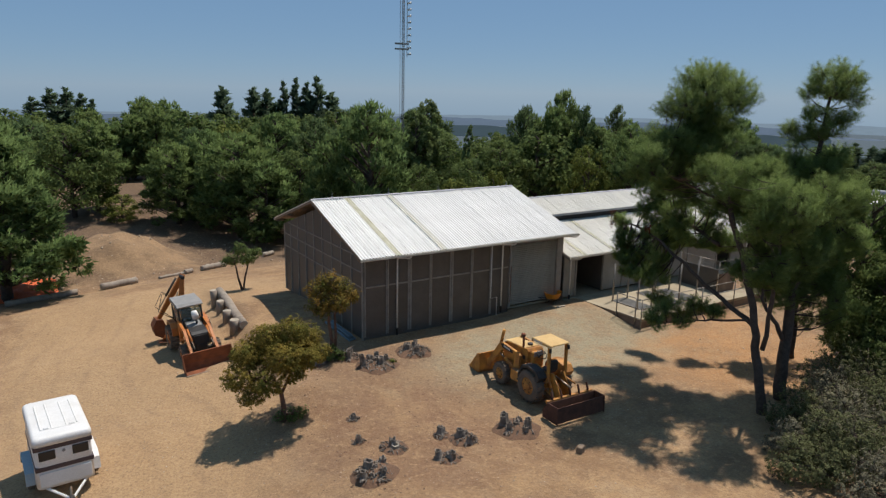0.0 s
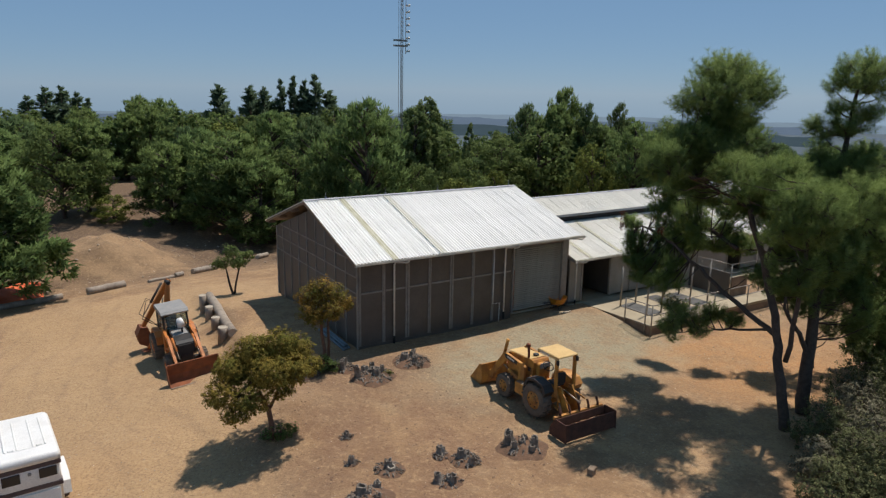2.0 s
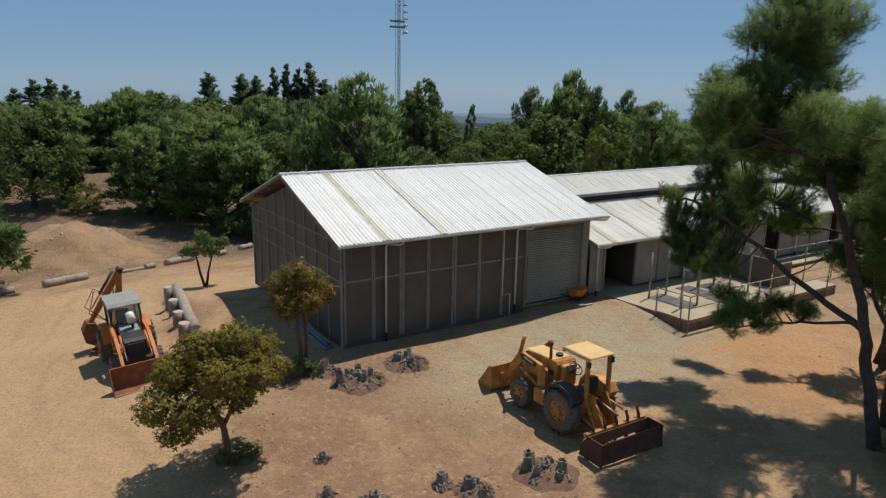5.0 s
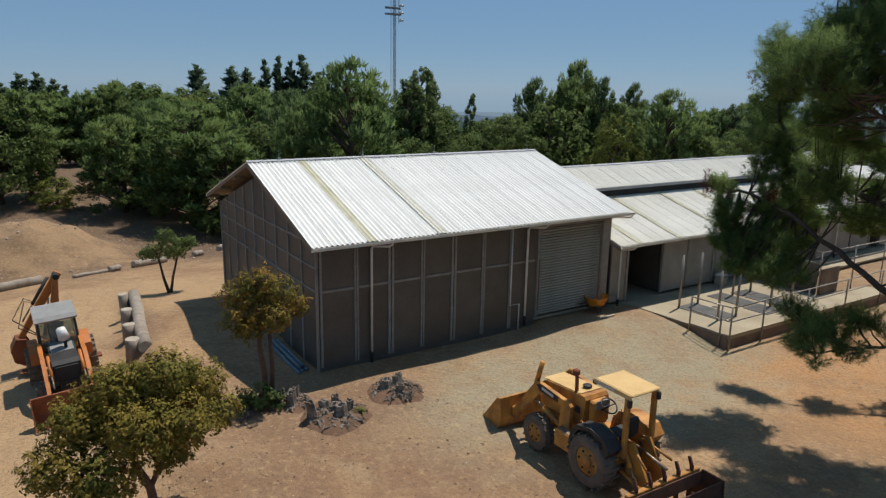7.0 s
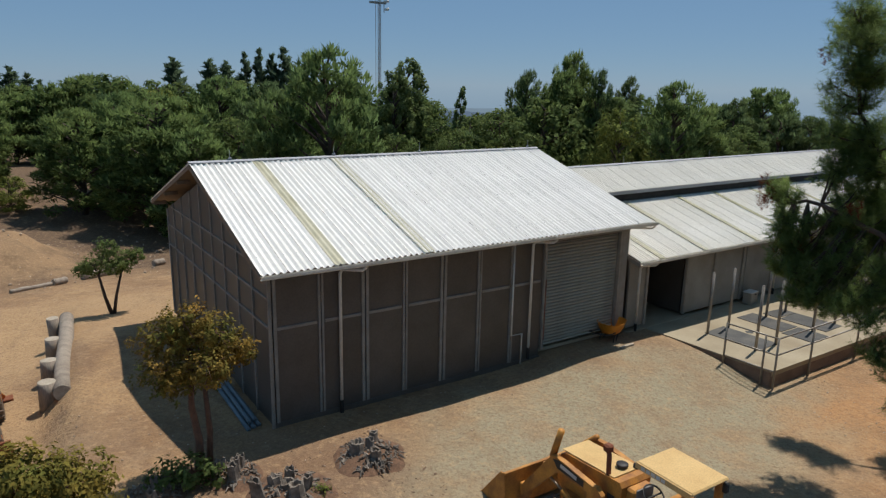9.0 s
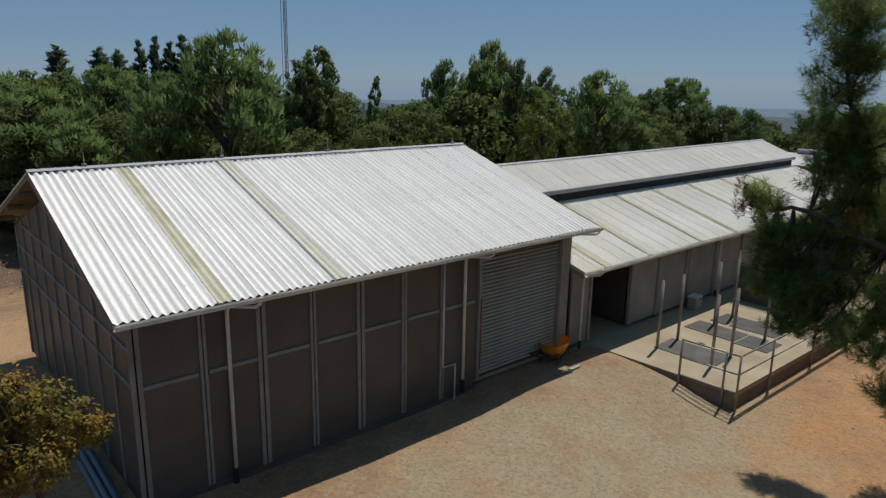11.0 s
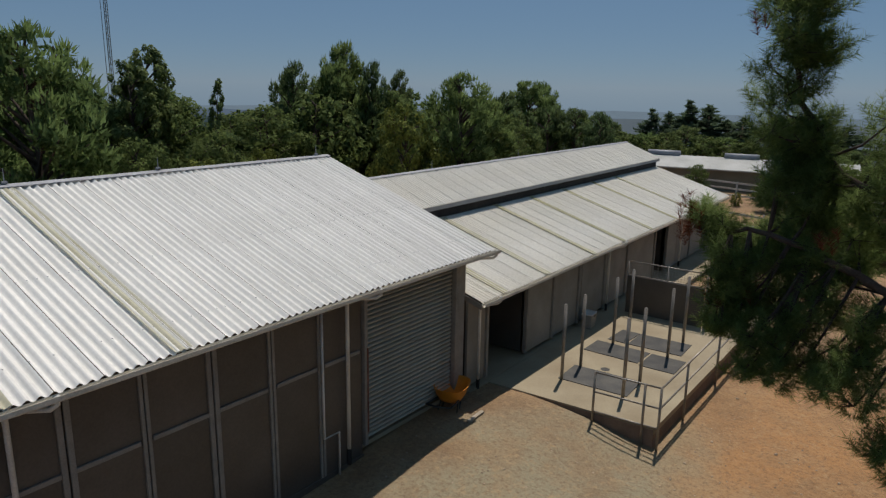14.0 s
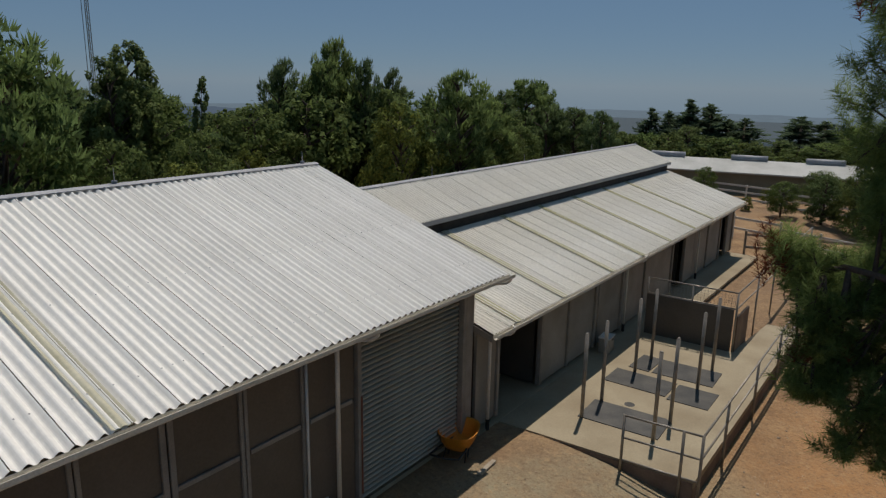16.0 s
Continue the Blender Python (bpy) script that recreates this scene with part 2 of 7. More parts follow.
def thing(name, label, category, m=None, group="", kind=""):
    ob = new(name)
    ob.empty_display_size = 0.3
    if m is not None:
        ob.matrix_basis = m
    return tagged(ob, label, category, group, kind)


def smooth_step(a, b, v):
    t = min(1.0, max(0.0, (v - a) / (b - a)))
    return t * t * (3 - 2 * t)


# ---- ground ----
def ground_z(x, y):
    z = -0.62 * smooth_step(-0.9, -6.5, y) - 0.015 * max(-20.0, min(y, 40.0))
    # falls towards the wash slab
    z -= (0.17 * smooth_step(-2.4, -5.0, y) + 0.07 * smooth_step(-5.0, -3.5, y)) * smooth_step(8, 13, x) * smooth_step(30, 22, x)
    z -= 0.26 * smooth_step(13.1, 13.6, x) * smooth_step(37, 35.5, x) * smooth_step(-3.4, -2.2, y) * smooth_step(14, 11, y)
    # shallow swale along the barn front
    z -= 0.2 * smooth_step(10.6, 6.8, x) * smooth_step(-5.5, -2.5, x) * smooth_step(-4.0, -1.6, y) * smooth_step(5, 2, y)
    # the yard falls away to the west, with a step at the log barrier
    z -= 0.13 * min(30.0, max(0.0, -4 - x)) * (1 - 0.6 * smooth_step(4, 18, y))
    wall_x = -3.2 - 0.09 * (11.7 - y)
    z -= 0.8 * smooth_step(wall_x + 0.35, wall_x - 0.7, x) * smooth_step(-5, 1, y) * smooth_step(18, 11, y)
    # down to the track, then up the wooded bank
    z -= 0.11 * min(max(0.0, y - 6), 24) * smooth_step(6, 12, y)
    z += 0.085 * min(max(0.0, y - 31), 24) * smooth_step(24, 8, x)
    d = math.hypot(x - 10, y - 10)
    if d > 75:
        z -= 0.10 * min(d - 75, 175) + 0.20 * min(max(0.0, d - 250), 350) + 0.022 * max(0.0, d - 600)
    z += 0.09 * noise.noise((x * 0.16, y * 0.16, 0)) * smooth_step(2, 8, max(abs(x - 16) - 17, abs(y - 5) - 6)) + 0.02 * noise.noise((x * 0.7, y * 0.7, 3))
    # heap of spoil beside the track
    z += 2.8 * math.exp(-(((x + 6.7) / 4.6) ** 2 + ((y - 30.6) / 3.8) ** 2) ** 1.3) * (1 + 0.15 * noise.noise((x * 0.7, y * 0.7, 9)))
    # worn hollow round the tree stumps
    z += 0.10 * noise.noise((x * 0.45, y * 0.45, 5)) * smooth_step(5, 1, max(abs(x + 1.5) - 4, abs(y + 7.5) - 4))
    return z


def spaced(lo, hi, step, far):
    out = list(np.arange(lo, hi + 1e-6, step))
    a, b, s = lo, hi, step
    while b < far:
        s *= 1.25
        a, b = a - s, b + s
        out = [max(a, -far)] + out + [min(b, far)]
    return out


def build_ground():
    xs, ys = spaced(-24, 46, 0.4, 4900), spaced(-22, 52, 0.4, 4900)
    g = Geo()
    g.v = [(x, y, ground_z(x, y)) for y in ys for x in xs]
    n = len(xs)
    g.f = [(j * n + i, j * n + i + 1, (j + 1) * n + i + 1, (j + 1) * n + i) for j in range(len(ys) - 1) for i in range(n - 1)]
    m = bpy.data.materials.new("dry_dirt")
    m.use_nodes = True
    nodes, links = m.node_tree.nodes, m.node_tree.links
    bsdf = nodes["Principled BSDF"]
    bsdf.inputs["Roughness"].default_value = 0.95
    place = nodes.new("ShaderNodeNewGeometry").outputs["Position"]

    def noise_fac(s, detail=6.0, rough=0.6):
        k = nodes.new("ShaderNodeTexNoise")
        k.inputs["Scale"].default_value, k.inputs["Detail"].default_value, k.inputs["Roughness"].default_value = s, detail, rough
        links.new(place, k.inputs["Vector"])
        return k.outputs["Fac"]

    def span(src, lo, hi, a=0.0, b=1.0):
        k = nodes.new("ShaderNodeMapRange")
        k.interpolation_type = "SMOOTHSTEP"
        for key, val in (("From Min", lo), ("From Max", hi), ("To Min", a), ("To Max", b)):
            k.inputs[key].default_value = val
        links.new(src, k.inputs["Value"])
        return k.outputs[0]

    def calc(op, a, b):
        k = nodes.new("ShaderNodeMath")
        k.operation = op
        for slot, v in zip(k.inputs, (a, b)):
            if isinstance(v, (int, float)):
                slot.default_value = v
            else:
                links.new(v, slot)
        return k.outputs[0]

    def blend(fac, a, b):
        k = nodes.new("ShaderNodeMix")
        k.data_type = "RGBA"
        links.new(fac, k.inputs["Factor"])
        for slot, v in (("A", a), ("B", b)):
            if isinstance(v, tuple):
                k.inputs[slot].default_value = (*v, 1)
            else:
                links.new(v, k.inputs[slot])
        return k.outputs["Result"]

    split = nodes.new("ShaderNodeSeparateXYZ")
    links.new(place, split.inputs[0])
    px, py = split.outputs[0], split.outputs[1]

    def patch(x, y, rx, ry, edge=0.5):
        """A patch with a frayed edge."""
        dx, dy = calc("DIVIDE", calc("SUBTRACT", px, x), rx), calc("DIVIDE", calc("SUBTRACT", py, y), ry)
        r = calc("SQRT", calc("ADD", calc("MULTIPLY", dx, dx), calc("MULTIPLY", dy, dy)), 0)
        r = calc("ADD", r, calc("MULTIPLY", calc("SUBTRACT", noise_fac(0.45), 0.5), 1.4))
        return span(r, 1 + edge * 0.5, 1 - edge * 0.5)

    base = blend(span(noise_fac(0.35), 0.40, 0.60), (0.36, 0.222, 0.107), (0.235, 0.134, 0.064))
    base = blend(span(noise_fac(1.7), 0.46, 0.66, 0, 0.6), base, (0.195, 0.112, 0.06))
    base = blend(span(noise_fac(0.8, 8, 0.7), 0.5, 0.66, 0, 0.5), base, (0.385, 0.265, 0.15))
    base = blend(span(noise_fac(0.12, 3), 0.5, 0.62, 0, 0.4), base, (0.235, 0.16, 0.095))
    # pale packed track and yard
    track = calc("MAXIMUM", patch(-9.5, 4, 5.0, 15), patch(-5, 14, 7, 5))
    base = blend(calc("MULTIPLY", track, 0.7), base, (0.415, 0.265, 0.132))
    yard = patch(8.3, -4.4, 6.8, 3.5, 0.8)
    base = blend(calc("MULTIPLY", yard, span(noise_fac(0.75, 6, 0.65), 0.34, 0.58, 0.4, 1.0)), base, (0.29, 0.25, 0.16))
    # wheel ruts along the track
    bend = calc("ADD", calc("ADD", px, calc("MULTIPLY", calc("MULTIPLY", py, py), -0.011)), calc("MULTIPLY", noise_fac(0.07, 2), 6.0))
    ruts = calc("MULTIPLY", span(calc("ABSOLUTE", calc("SUBTRACT", calc("PINGPONG", calc("ADD", bend, 20.0), 1.5), 0.75), 0), 0.0, 0.3, 1, 0), patch(-8, 4, 9, 16, 0.8))
    base = blend(calc("MULTIPLY", ruts, span(noise_fac(0.5), 0.38, 0.62, 0.0, 0.45)), base, (0.235, 0.145, 0.08))
    # red earth east of the slab and the worn stump bed
    red = patch(15.5, -9.0, 5.0, 4.0, 0.9)
    base = blend(calc("MULTIPLY", red, span(noise_fac(0.6, 5, 0.6), 0.35, 0.62, 0.4, 0.95)), base, (0.40, 0.205, 0.08))
    bed = patch(-2.2, -7.8, 4.2, 4.6, 0.8)
    base = blend(calc("MULTIPLY", bed, span(noise_fac(0.9, 5), 0.3, 0.65, 0.25, 0.85)), base, (0.185, 0.098, 0.052))
    bed = patch(-0.4, -2.4, 2.8, 1.3, 0.8)
    base = blend(calc("MULTIPLY", bed, 0.6), base, (0.17, 0.092, 0.05))
    # litter under the wood, made darker and wider to hold the trees' shade too
    wood = calc("MULTIPLY", span(py, 21, 27), span(noise_fac(0.22), 0.26, 0.42))
    heap = patch(-6.3, 29.6, 5.6, 4.2, 0.6)
    base = blend(wood, base, (0.10, 0.06, 0.033))
    base = blend(calc("MULTIPLY", heap, span(noise_fac(0.7, 5), 0.3, 0.6, 0.45, 0.95)), base, (0.305, 0.19, 0.097))
    # far ground goes blue-grey: aerial haze put into the dirt's colour
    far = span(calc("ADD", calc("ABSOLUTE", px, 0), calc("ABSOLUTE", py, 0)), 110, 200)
    grain = blend(span(noise_fac(11, 5, 0.75), 0.45, 0.70, 0, 0.7), base, (0.15, 0.088, 0.05))
    light = blend(span(noise_fac(38, 3, 0.8), 0.55, 0.70, 0, 0.5), grain, (0.46, 0.34, 0.215))
    grit = blend(span(noise_fac(16, 3, 0.8), 0.55, 0.68, 0, 0.32), light, (0.13, 0.082, 0.048))
    scuff = blend(span(noise_fac(5, 6, 0.75), 0.5, 0.68, 0, 0.5), grit, (0.44, 0.295, 0.155))
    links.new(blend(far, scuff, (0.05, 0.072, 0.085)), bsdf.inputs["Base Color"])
    b = nodes.new("ShaderNodeBump")
    b.inputs["Strength"].default_value, b.inputs["Distance"].default_value = 0.8, 0.06
    links.new(calc("ADD", noise_fac(9, 6), calc("MULTIPLY", noise_fac(1.3, 3), 2.0)), b.inputs["Height"])
    links.new(b.outputs[0], bsdf.inputs["Normal"])
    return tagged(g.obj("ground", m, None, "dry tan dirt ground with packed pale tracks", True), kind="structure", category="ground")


build_ground()


# ---- barn ----
SLOPE = 0.323
RIDGE_Y, RIDGE_Z, WALL_N = 5.0, 5.585, 10.1
WALL_W = 0.16


def corrugated(length, width, waves, amp, lap=0.012):
    """A sheet along local y (down the slope), across local x, with round waves and thickness."""
    g = Geo()
    n = waves * 10
    xs = [width * i / n for i in range(n + 1)]
    zs = [amp * math.cos(2 * math.pi * waves * i / n) for i in range(n + 1)]
    for side in (0, -0.006):
        for y in (0, -length):
            g.v += [(x, y, z + side) for x, z in zip(xs, zs)]
    k = n + 1
    for i in range(n):
        g.f += [(i, i + k, i + 1 + k, i + 1), (2 * k + i, 2 * k + i + 1, 3 * k + i + 1, 3 * k + i)]
        g.f += [(i + k, i + 3 * k, i + 1 + 3 * k, i + 1 + k), (i, i + 1, i + 1 + 2 * k, i + 2 * k)]
    g.f += [(0, 2 * k, 3 * k, k), (n, k + n, 3 * k + n, 2 * k + n)]
    return g


def roof_side(parent, x0, x1, y_top, z_top, run, north, sheet, sheet_mat, waves, amp, slope=SLOPE, name="roof_sheet"):
    """Lays sheets side by side from x0 to x1 down one slope."""
    length = run * math.hypot(1, slope)
    count = round((x1 - x0) / sheet)
    width = (x1 - x0) / count
    base = corrugated(length, width - 0.012, waves, amp).obj(name, sheet_mat, parent)
    ang = math.degrees(math.atan(slope))
    for i in range(count):
        lift = random.uniform(0, 0.003)
        if north:
            m = pose(x0 + (i + 1) * width, y_top, z_top + lift, 0, 0, 180) @ pose(0, 0, 0, ang)
        else:
            m = pose(x0 + i * width, y_top, z_top + lift) @ pose(0, 0, 0, ang)
        m = m @ pose(0, 0, 0.008, 0, 0.3 * 0.58 / width, 0)
        if i == 0:
            ob = base
        else:
            ob = new(name, base.data)
            ob.parent = parent
        ob.matrix_basis = m


SCREW = material("dull_screw_heads", (0.4, 0.4, 0.39), 0.6)


def screw_rows(parent, x0, x1, pitch, rows, y_top, z_top, slope, name="roof_screws"):
    g = Geo()
    for d in rows:
        x = x0
        while x < x1:
            y, z = y_top - d, z_top - d * slope + 0.036
            g.box((x + random.uniform(-0.01, 0.01), y, z), (0.018, 0.018, 0.014))
            x += pitch * random.choice((1, 1, 2))
    return tagged(g.obj(name, SCREW, parent, "rows of small grey screw heads"), kind="stuff")


def downpipe(parent, x, y_wall, z_top, z_bottom, way, y_gutter=-0.62, boot=True, r=0.04):
    """A pipe from the gutter outlet, cranked along the eave, then back and down the wall."""
    p = [(x + way, y_gutter, z_top + 0.12), (x + way, y_gutter, z_top), (x + way * 0.85, y_gutter + 0.05, z_top - 0.06), (x + 0.1 * way, y_wall - 0.05, z_top - 0.1), (x, y_wall, z_top - 0.2), (x, y_wall, z_bottom)]
    ob = Geo().tube(p, r, 10).obj("downpipe", PIPE, parent, "white plastic downpipe", True)
    if boot:
        Geo().tube([(x, y_wall, z_bottom - 0.3), (x, y_wall, z_bottom + 0.05)], r * 1.25, 10).obj("pipe_boot", DARK, ob)
    return ob


def build_barn():
    barn = thing("barn", "large barn with dark brown panel walls and white corrugated roof", "barn")
    L = 12.0
    top = lambda y: 3.62 + SLOPE * (min(y, WALL_N - y)) - 0.1
    body = Geo()
    # backing walls with thickness; the south one leaves the shutter's opening
    t = 0.1
    body.box(((WALL_W + 8.44) / 2, t / 2 + 0.05, 1.6), (8.44 - WALL_W, t, 3.9))
    body.box((11.84, t / 2 + 0.05, 1.7), (0.32, t, 3.7))
    body.box((10.1, t / 2 + 0.05, 3.48), (3.3, t, 0.25))
    body.box((6.1, WALL_N - t / 2 - 0.05, 1.7), (L - 0.3, t, 3.4))
    for x in (WALL_W + 0.05, L - 0.15):
        body.prism([(0.05, -0.3), (WALL_N - 0.05, -0.3), (WALL_N - 0.05, 3.45), (RIDGE_Y, 5.2), (0.05, 3.5)], x, x + t, "x")
    body.obj("wall_core", PANEL, barn)
    Geo().box((6.1, 5.05, 0.03), (L - 0.4, 9.9, 0.1)).obj("floor_slab", CONCRETE, barn)
    # south wall: panels between paired battens
    studs = [0.2, 1.40, 2.58, 3.73, 4.91, 6.11, 7.28, 8.44]
    for a, b in zip(studs, studs[1:]):
        for lo, hi in ((-0.28, 2.24), (2.30, 3.55)):
            g = Geo().box(((a + b) / 2, 0.03, (lo + hi) / 2), (b - a - 0.05, 0.03, hi - lo))
            g.obj("wall_panel", PANEL, barn)
    for i, s in enumerate(studs[:-1]):
        w = 0.085 if i in (0, 2, 4) else 0.06
        for side in (-1, 1):
            Geo().box((s + side * w * 0.68, -0.003, 1.63), (w, 0.04, 3.8), None, 0.006).obj("batten", BATTEN, barn)
    for a, b in zip(studs, studs[1:]):
        Geo().box(((a + b) / 2, -0.002, 2.27), (b - a - 0.2, 0.036, 0.075), None, 0.006).obj("girt", BATTEN, barn)
    Geo().box((4.3, -0.012, -0.17), (8.25, 0.03, 0.2), None, 0.006).obj("sill_board", PANEL, barn)
    # west wall
    ws = [0.06 + 1.13 * i for i in range(9)] + [WALL_N - 0.04]
    for a, b in zip(ws, ws[1:]):
        for lo, hi in ((-0.3, 2.24), (2.30, 2.95), (3.01, 99)):
            ta, tb = min(hi, top(a)), min(hi, top(b))
            outline = [(a + 0.03, lo), (b - 0.03, lo), (b - 0.03, tb), (a + 0.03, ta)]
            if hi > 9 and a < WALL_N / 2 < b:
                outline.insert(3, (WALL_N / 2, top(WALL_N / 2)))
            Geo().prism(outline, WALL_W + 0.012, WALL_W + 0.045, "x").obj("wall_panel", PANEL, barn)
    for i, s in enumerate(ws):
        Geo().box((WALL_W - 0.005, s, top(s) / 2 - 0.15), (0.05, 0.1 if i in (0, 9) else 0.06, top(s) + 0.26), None, 0.006).obj("batten", BATTEN, barn)
    for z in (2.27, 2.98, 3.66):
        wide = WALL_N - 0.15 - 2 * max(0.0, z - 3.45) / SLOPE
        Geo().box((WALL_W - 0.003, WALL_N / 2, z), (0.046, wide, 0.06), None, 0.006).obj("girt", BATTEN, barn)
    # east gable above the stable roof
    for s in ws[:-1]:
        Geo().box((L - 0.045, s, top(s) / 2), (0.05, 0.06, top(s) - 0.04), None, 0.006).obj("batten", BATTEN, barn)
    # shutter door
    door = Geo().box((10.07, 0.15, 1.8), (3.3, 0.03, 3.3)).obj("roller_shutter", SHUTTER, barn, "closed galvanised roller shutter door")
    pitch = 3.27 / 32
    slat = None
    for i in range(32):
        if slat is None:
            prof = [(0.14, 0.0), (0.12, 0.006), (0.075, pitch * 0.16), (0.05, pitch * 0.42), (0.058, pitch * 0.62), (0.085, pitch * 0.78), (0.14, pitch * 0.86)]
            slat = Geo().prism(prof, 8.56, 11.60, "x").obj("slat", SHUTTER, door)
            ob = slat
        else:
            ob = new("slat", slat.data)
            ob.parent = door
        ob.location = (0, 0, 0.16 + i * pitch)
    for x, mat in ((8.50, RUST), (11.68, BATTEN)):
        Geo().box((x, 0.02, 1.8), (0.09, 0.14, 3.4), None, 0.008).obj("door_guide", BATTEN, door)
    Geo().box((8.53, -0.058, 1.35), (0.035, 0.014, 1.9)).obj("rust_streak", RUST, door, "rusted strip on the guide")
    Geo().box((11.86, -0.01, 1.78), (0.26, 0.08, 3.5), None, 0.008).obj("corner_post", BATTEN, barn)
    Geo().box((10.1, -0.02, 3.50), (3.3, 0.1, 0.14), None, 0.008).obj("lintel", BATTEN, barn)
    # roof
    x0, x1 = -0.24, 12.33
    roof_g = Geo()
    run = RIDGE_Y + 0.62
    under = 0.07
    for sgn in (-1, 1):
        ys = [RIDGE_Y, RIDGE_Y + sgn * (run - 0.06)]
        zt = [RIDGE_Z - under, RIDGE_Z - under - SLOPE * (run - 0.06)]
        roof_g.prism([(ys[0], zt[0]), (ys[1], zt[1]), (ys[1], zt[1] - 0.05), (ys[0], zt[0] - 0.05)], x0 + 0.03, x1 - 0.03, "x")
    roof_g.obj("roof_deck", SOFFIT, barn)
    roof_side(barn, x0, x1, RIDGE_Y, RIDGE_Z, run, False, 0.6285, ROOF, 4, 0.029)
    roof_side(barn, x0, x1, RIDGE_Y, RIDGE_Z, run, True, 0.6285, ROOF, 4, 0.029)
    for x in (1.5, 3.92):
        ob = corrugated(run * math.hypot(1, SLOPE) + 0.01, 0.29, 2, 0.018).obj("skylight_strip", SKYLIGHT, barn, "yellowed translucent roof strip")
        ob.matrix_basis = pose(x, RIDGE_Y, RIDGE_Z + 0.03) @ pose(0, 0, 0, math.degrees(math.atan(SLOPE)))
    cap = [(RIDGE_Y - 0.11, RIDGE_Z - 0.012), (RIDGE_Y, RIDGE_Z + 0.03), (RIDGE_Y + 0.11, RIDGE_Z - 0.012), (RIDGE_Y + 0.11, RIDGE_Z + 0.0), (RIDGE_Y, RIDGE_Z + 0.042), (RIDGE_Y - 0.11, RIDGE_Z + 0.0)]
    Geo().prism([(y, z + 0.025) for y, z in cap], x0 - 0.01, x1 + 0.01, "x").obj("ridge_cap", RIDGE, barn, "folded grey ridge cap")
    screw_rows(barn, x0, x1, 0.157, (3.17, 4.97), RIDGE_Y, RIDGE_Z, SLOPE)
    for x in (0.9, 4.1, 7.2, 11.9):
        Geo().tube([(x, RIDGE_Y, RIDGE_Z + 0.08), (x, RIDGE_Y, RIDGE_Z + 0.36)], [0.012, 0.005], 5).box((x, RIDGE_Y, RIDGE_Z + 0.1), (0.09, 0.06, 0.04)).obj("lightning_rod", RIDGE, barn, "short thin metal rod on the ridge")
    # barge boards, rafters under the west overhang
    for x in (x0 + 0.02, x1 - 0.02):
        for sgn in (-1, 1):
            ye = RIDGE_Y + sgn * run
            ze = RIDGE_Z - SLOPE * run
            Geo().prism([(RIDGE_Y, RIDGE_Z - 0.03), (ye, ze - 0.03), (ye, ze - 0.15), (RIDGE_Y, RIDGE_Z - 0.15)], x - 0.02, x + 0.02, "x").obj("barge_board", SOFFIT if x < 5 else GUTTER, barn)
    for y in (-0.3, 1.5, 3.3, 6.7, 8.5, 10.3):
        zz = RIDGE_Z - SLOPE * abs(y - RIDGE_Y) - 0.18
        Geo().box((x0 + 0.22, y, zz), (0.40, 0.09, 0.12), None, 0.006).obj("purlin_end", SOFFIT, barn)
    # gutters
    for yg, sgn in ((-0.66, -1), (2 * RIDGE_Y + 0.66, 1)):
        prof = [(-0.05, 0.035), (-0.05, -0.03), (-0.03, -0.05), (0.03, -0.05), (0.05, -0.03), (0.05, 0.035), (0.042, 0.035), (0.042, -0.025), (0.025, -0.042), (-0.025, -0.042), (-0.042, -0.025), (-0.042, 0.035)]
        Geo().prism([(yg + a, 3.72 + b) for a, b in prof], x0, x1 + 0.2, "x").obj("gutter", GUTTER, barn, "cream painted eaves gutter")
    downpipe(barn, 1.87, -0.09, 3.62, 0.1, 0.42)
    downpipe(barn, 7.92, -0.09, 3.62, 0.25, 0.40)
    downpipe(barn, 12.02, 0.0, 3.62, 2.65, 0.45, boot=False)
    Geo().tube([(7.27, -0.06, 3.5), (7.27, -0.06, 0.78), (7.66, -0.07, 0.78), (7.66, -0.07, -0.2)], 0.024, 8).obj("water_pipe", PIPE, barn, "thin grey water pipe with an elbow", True)
    return barn


build_barn()


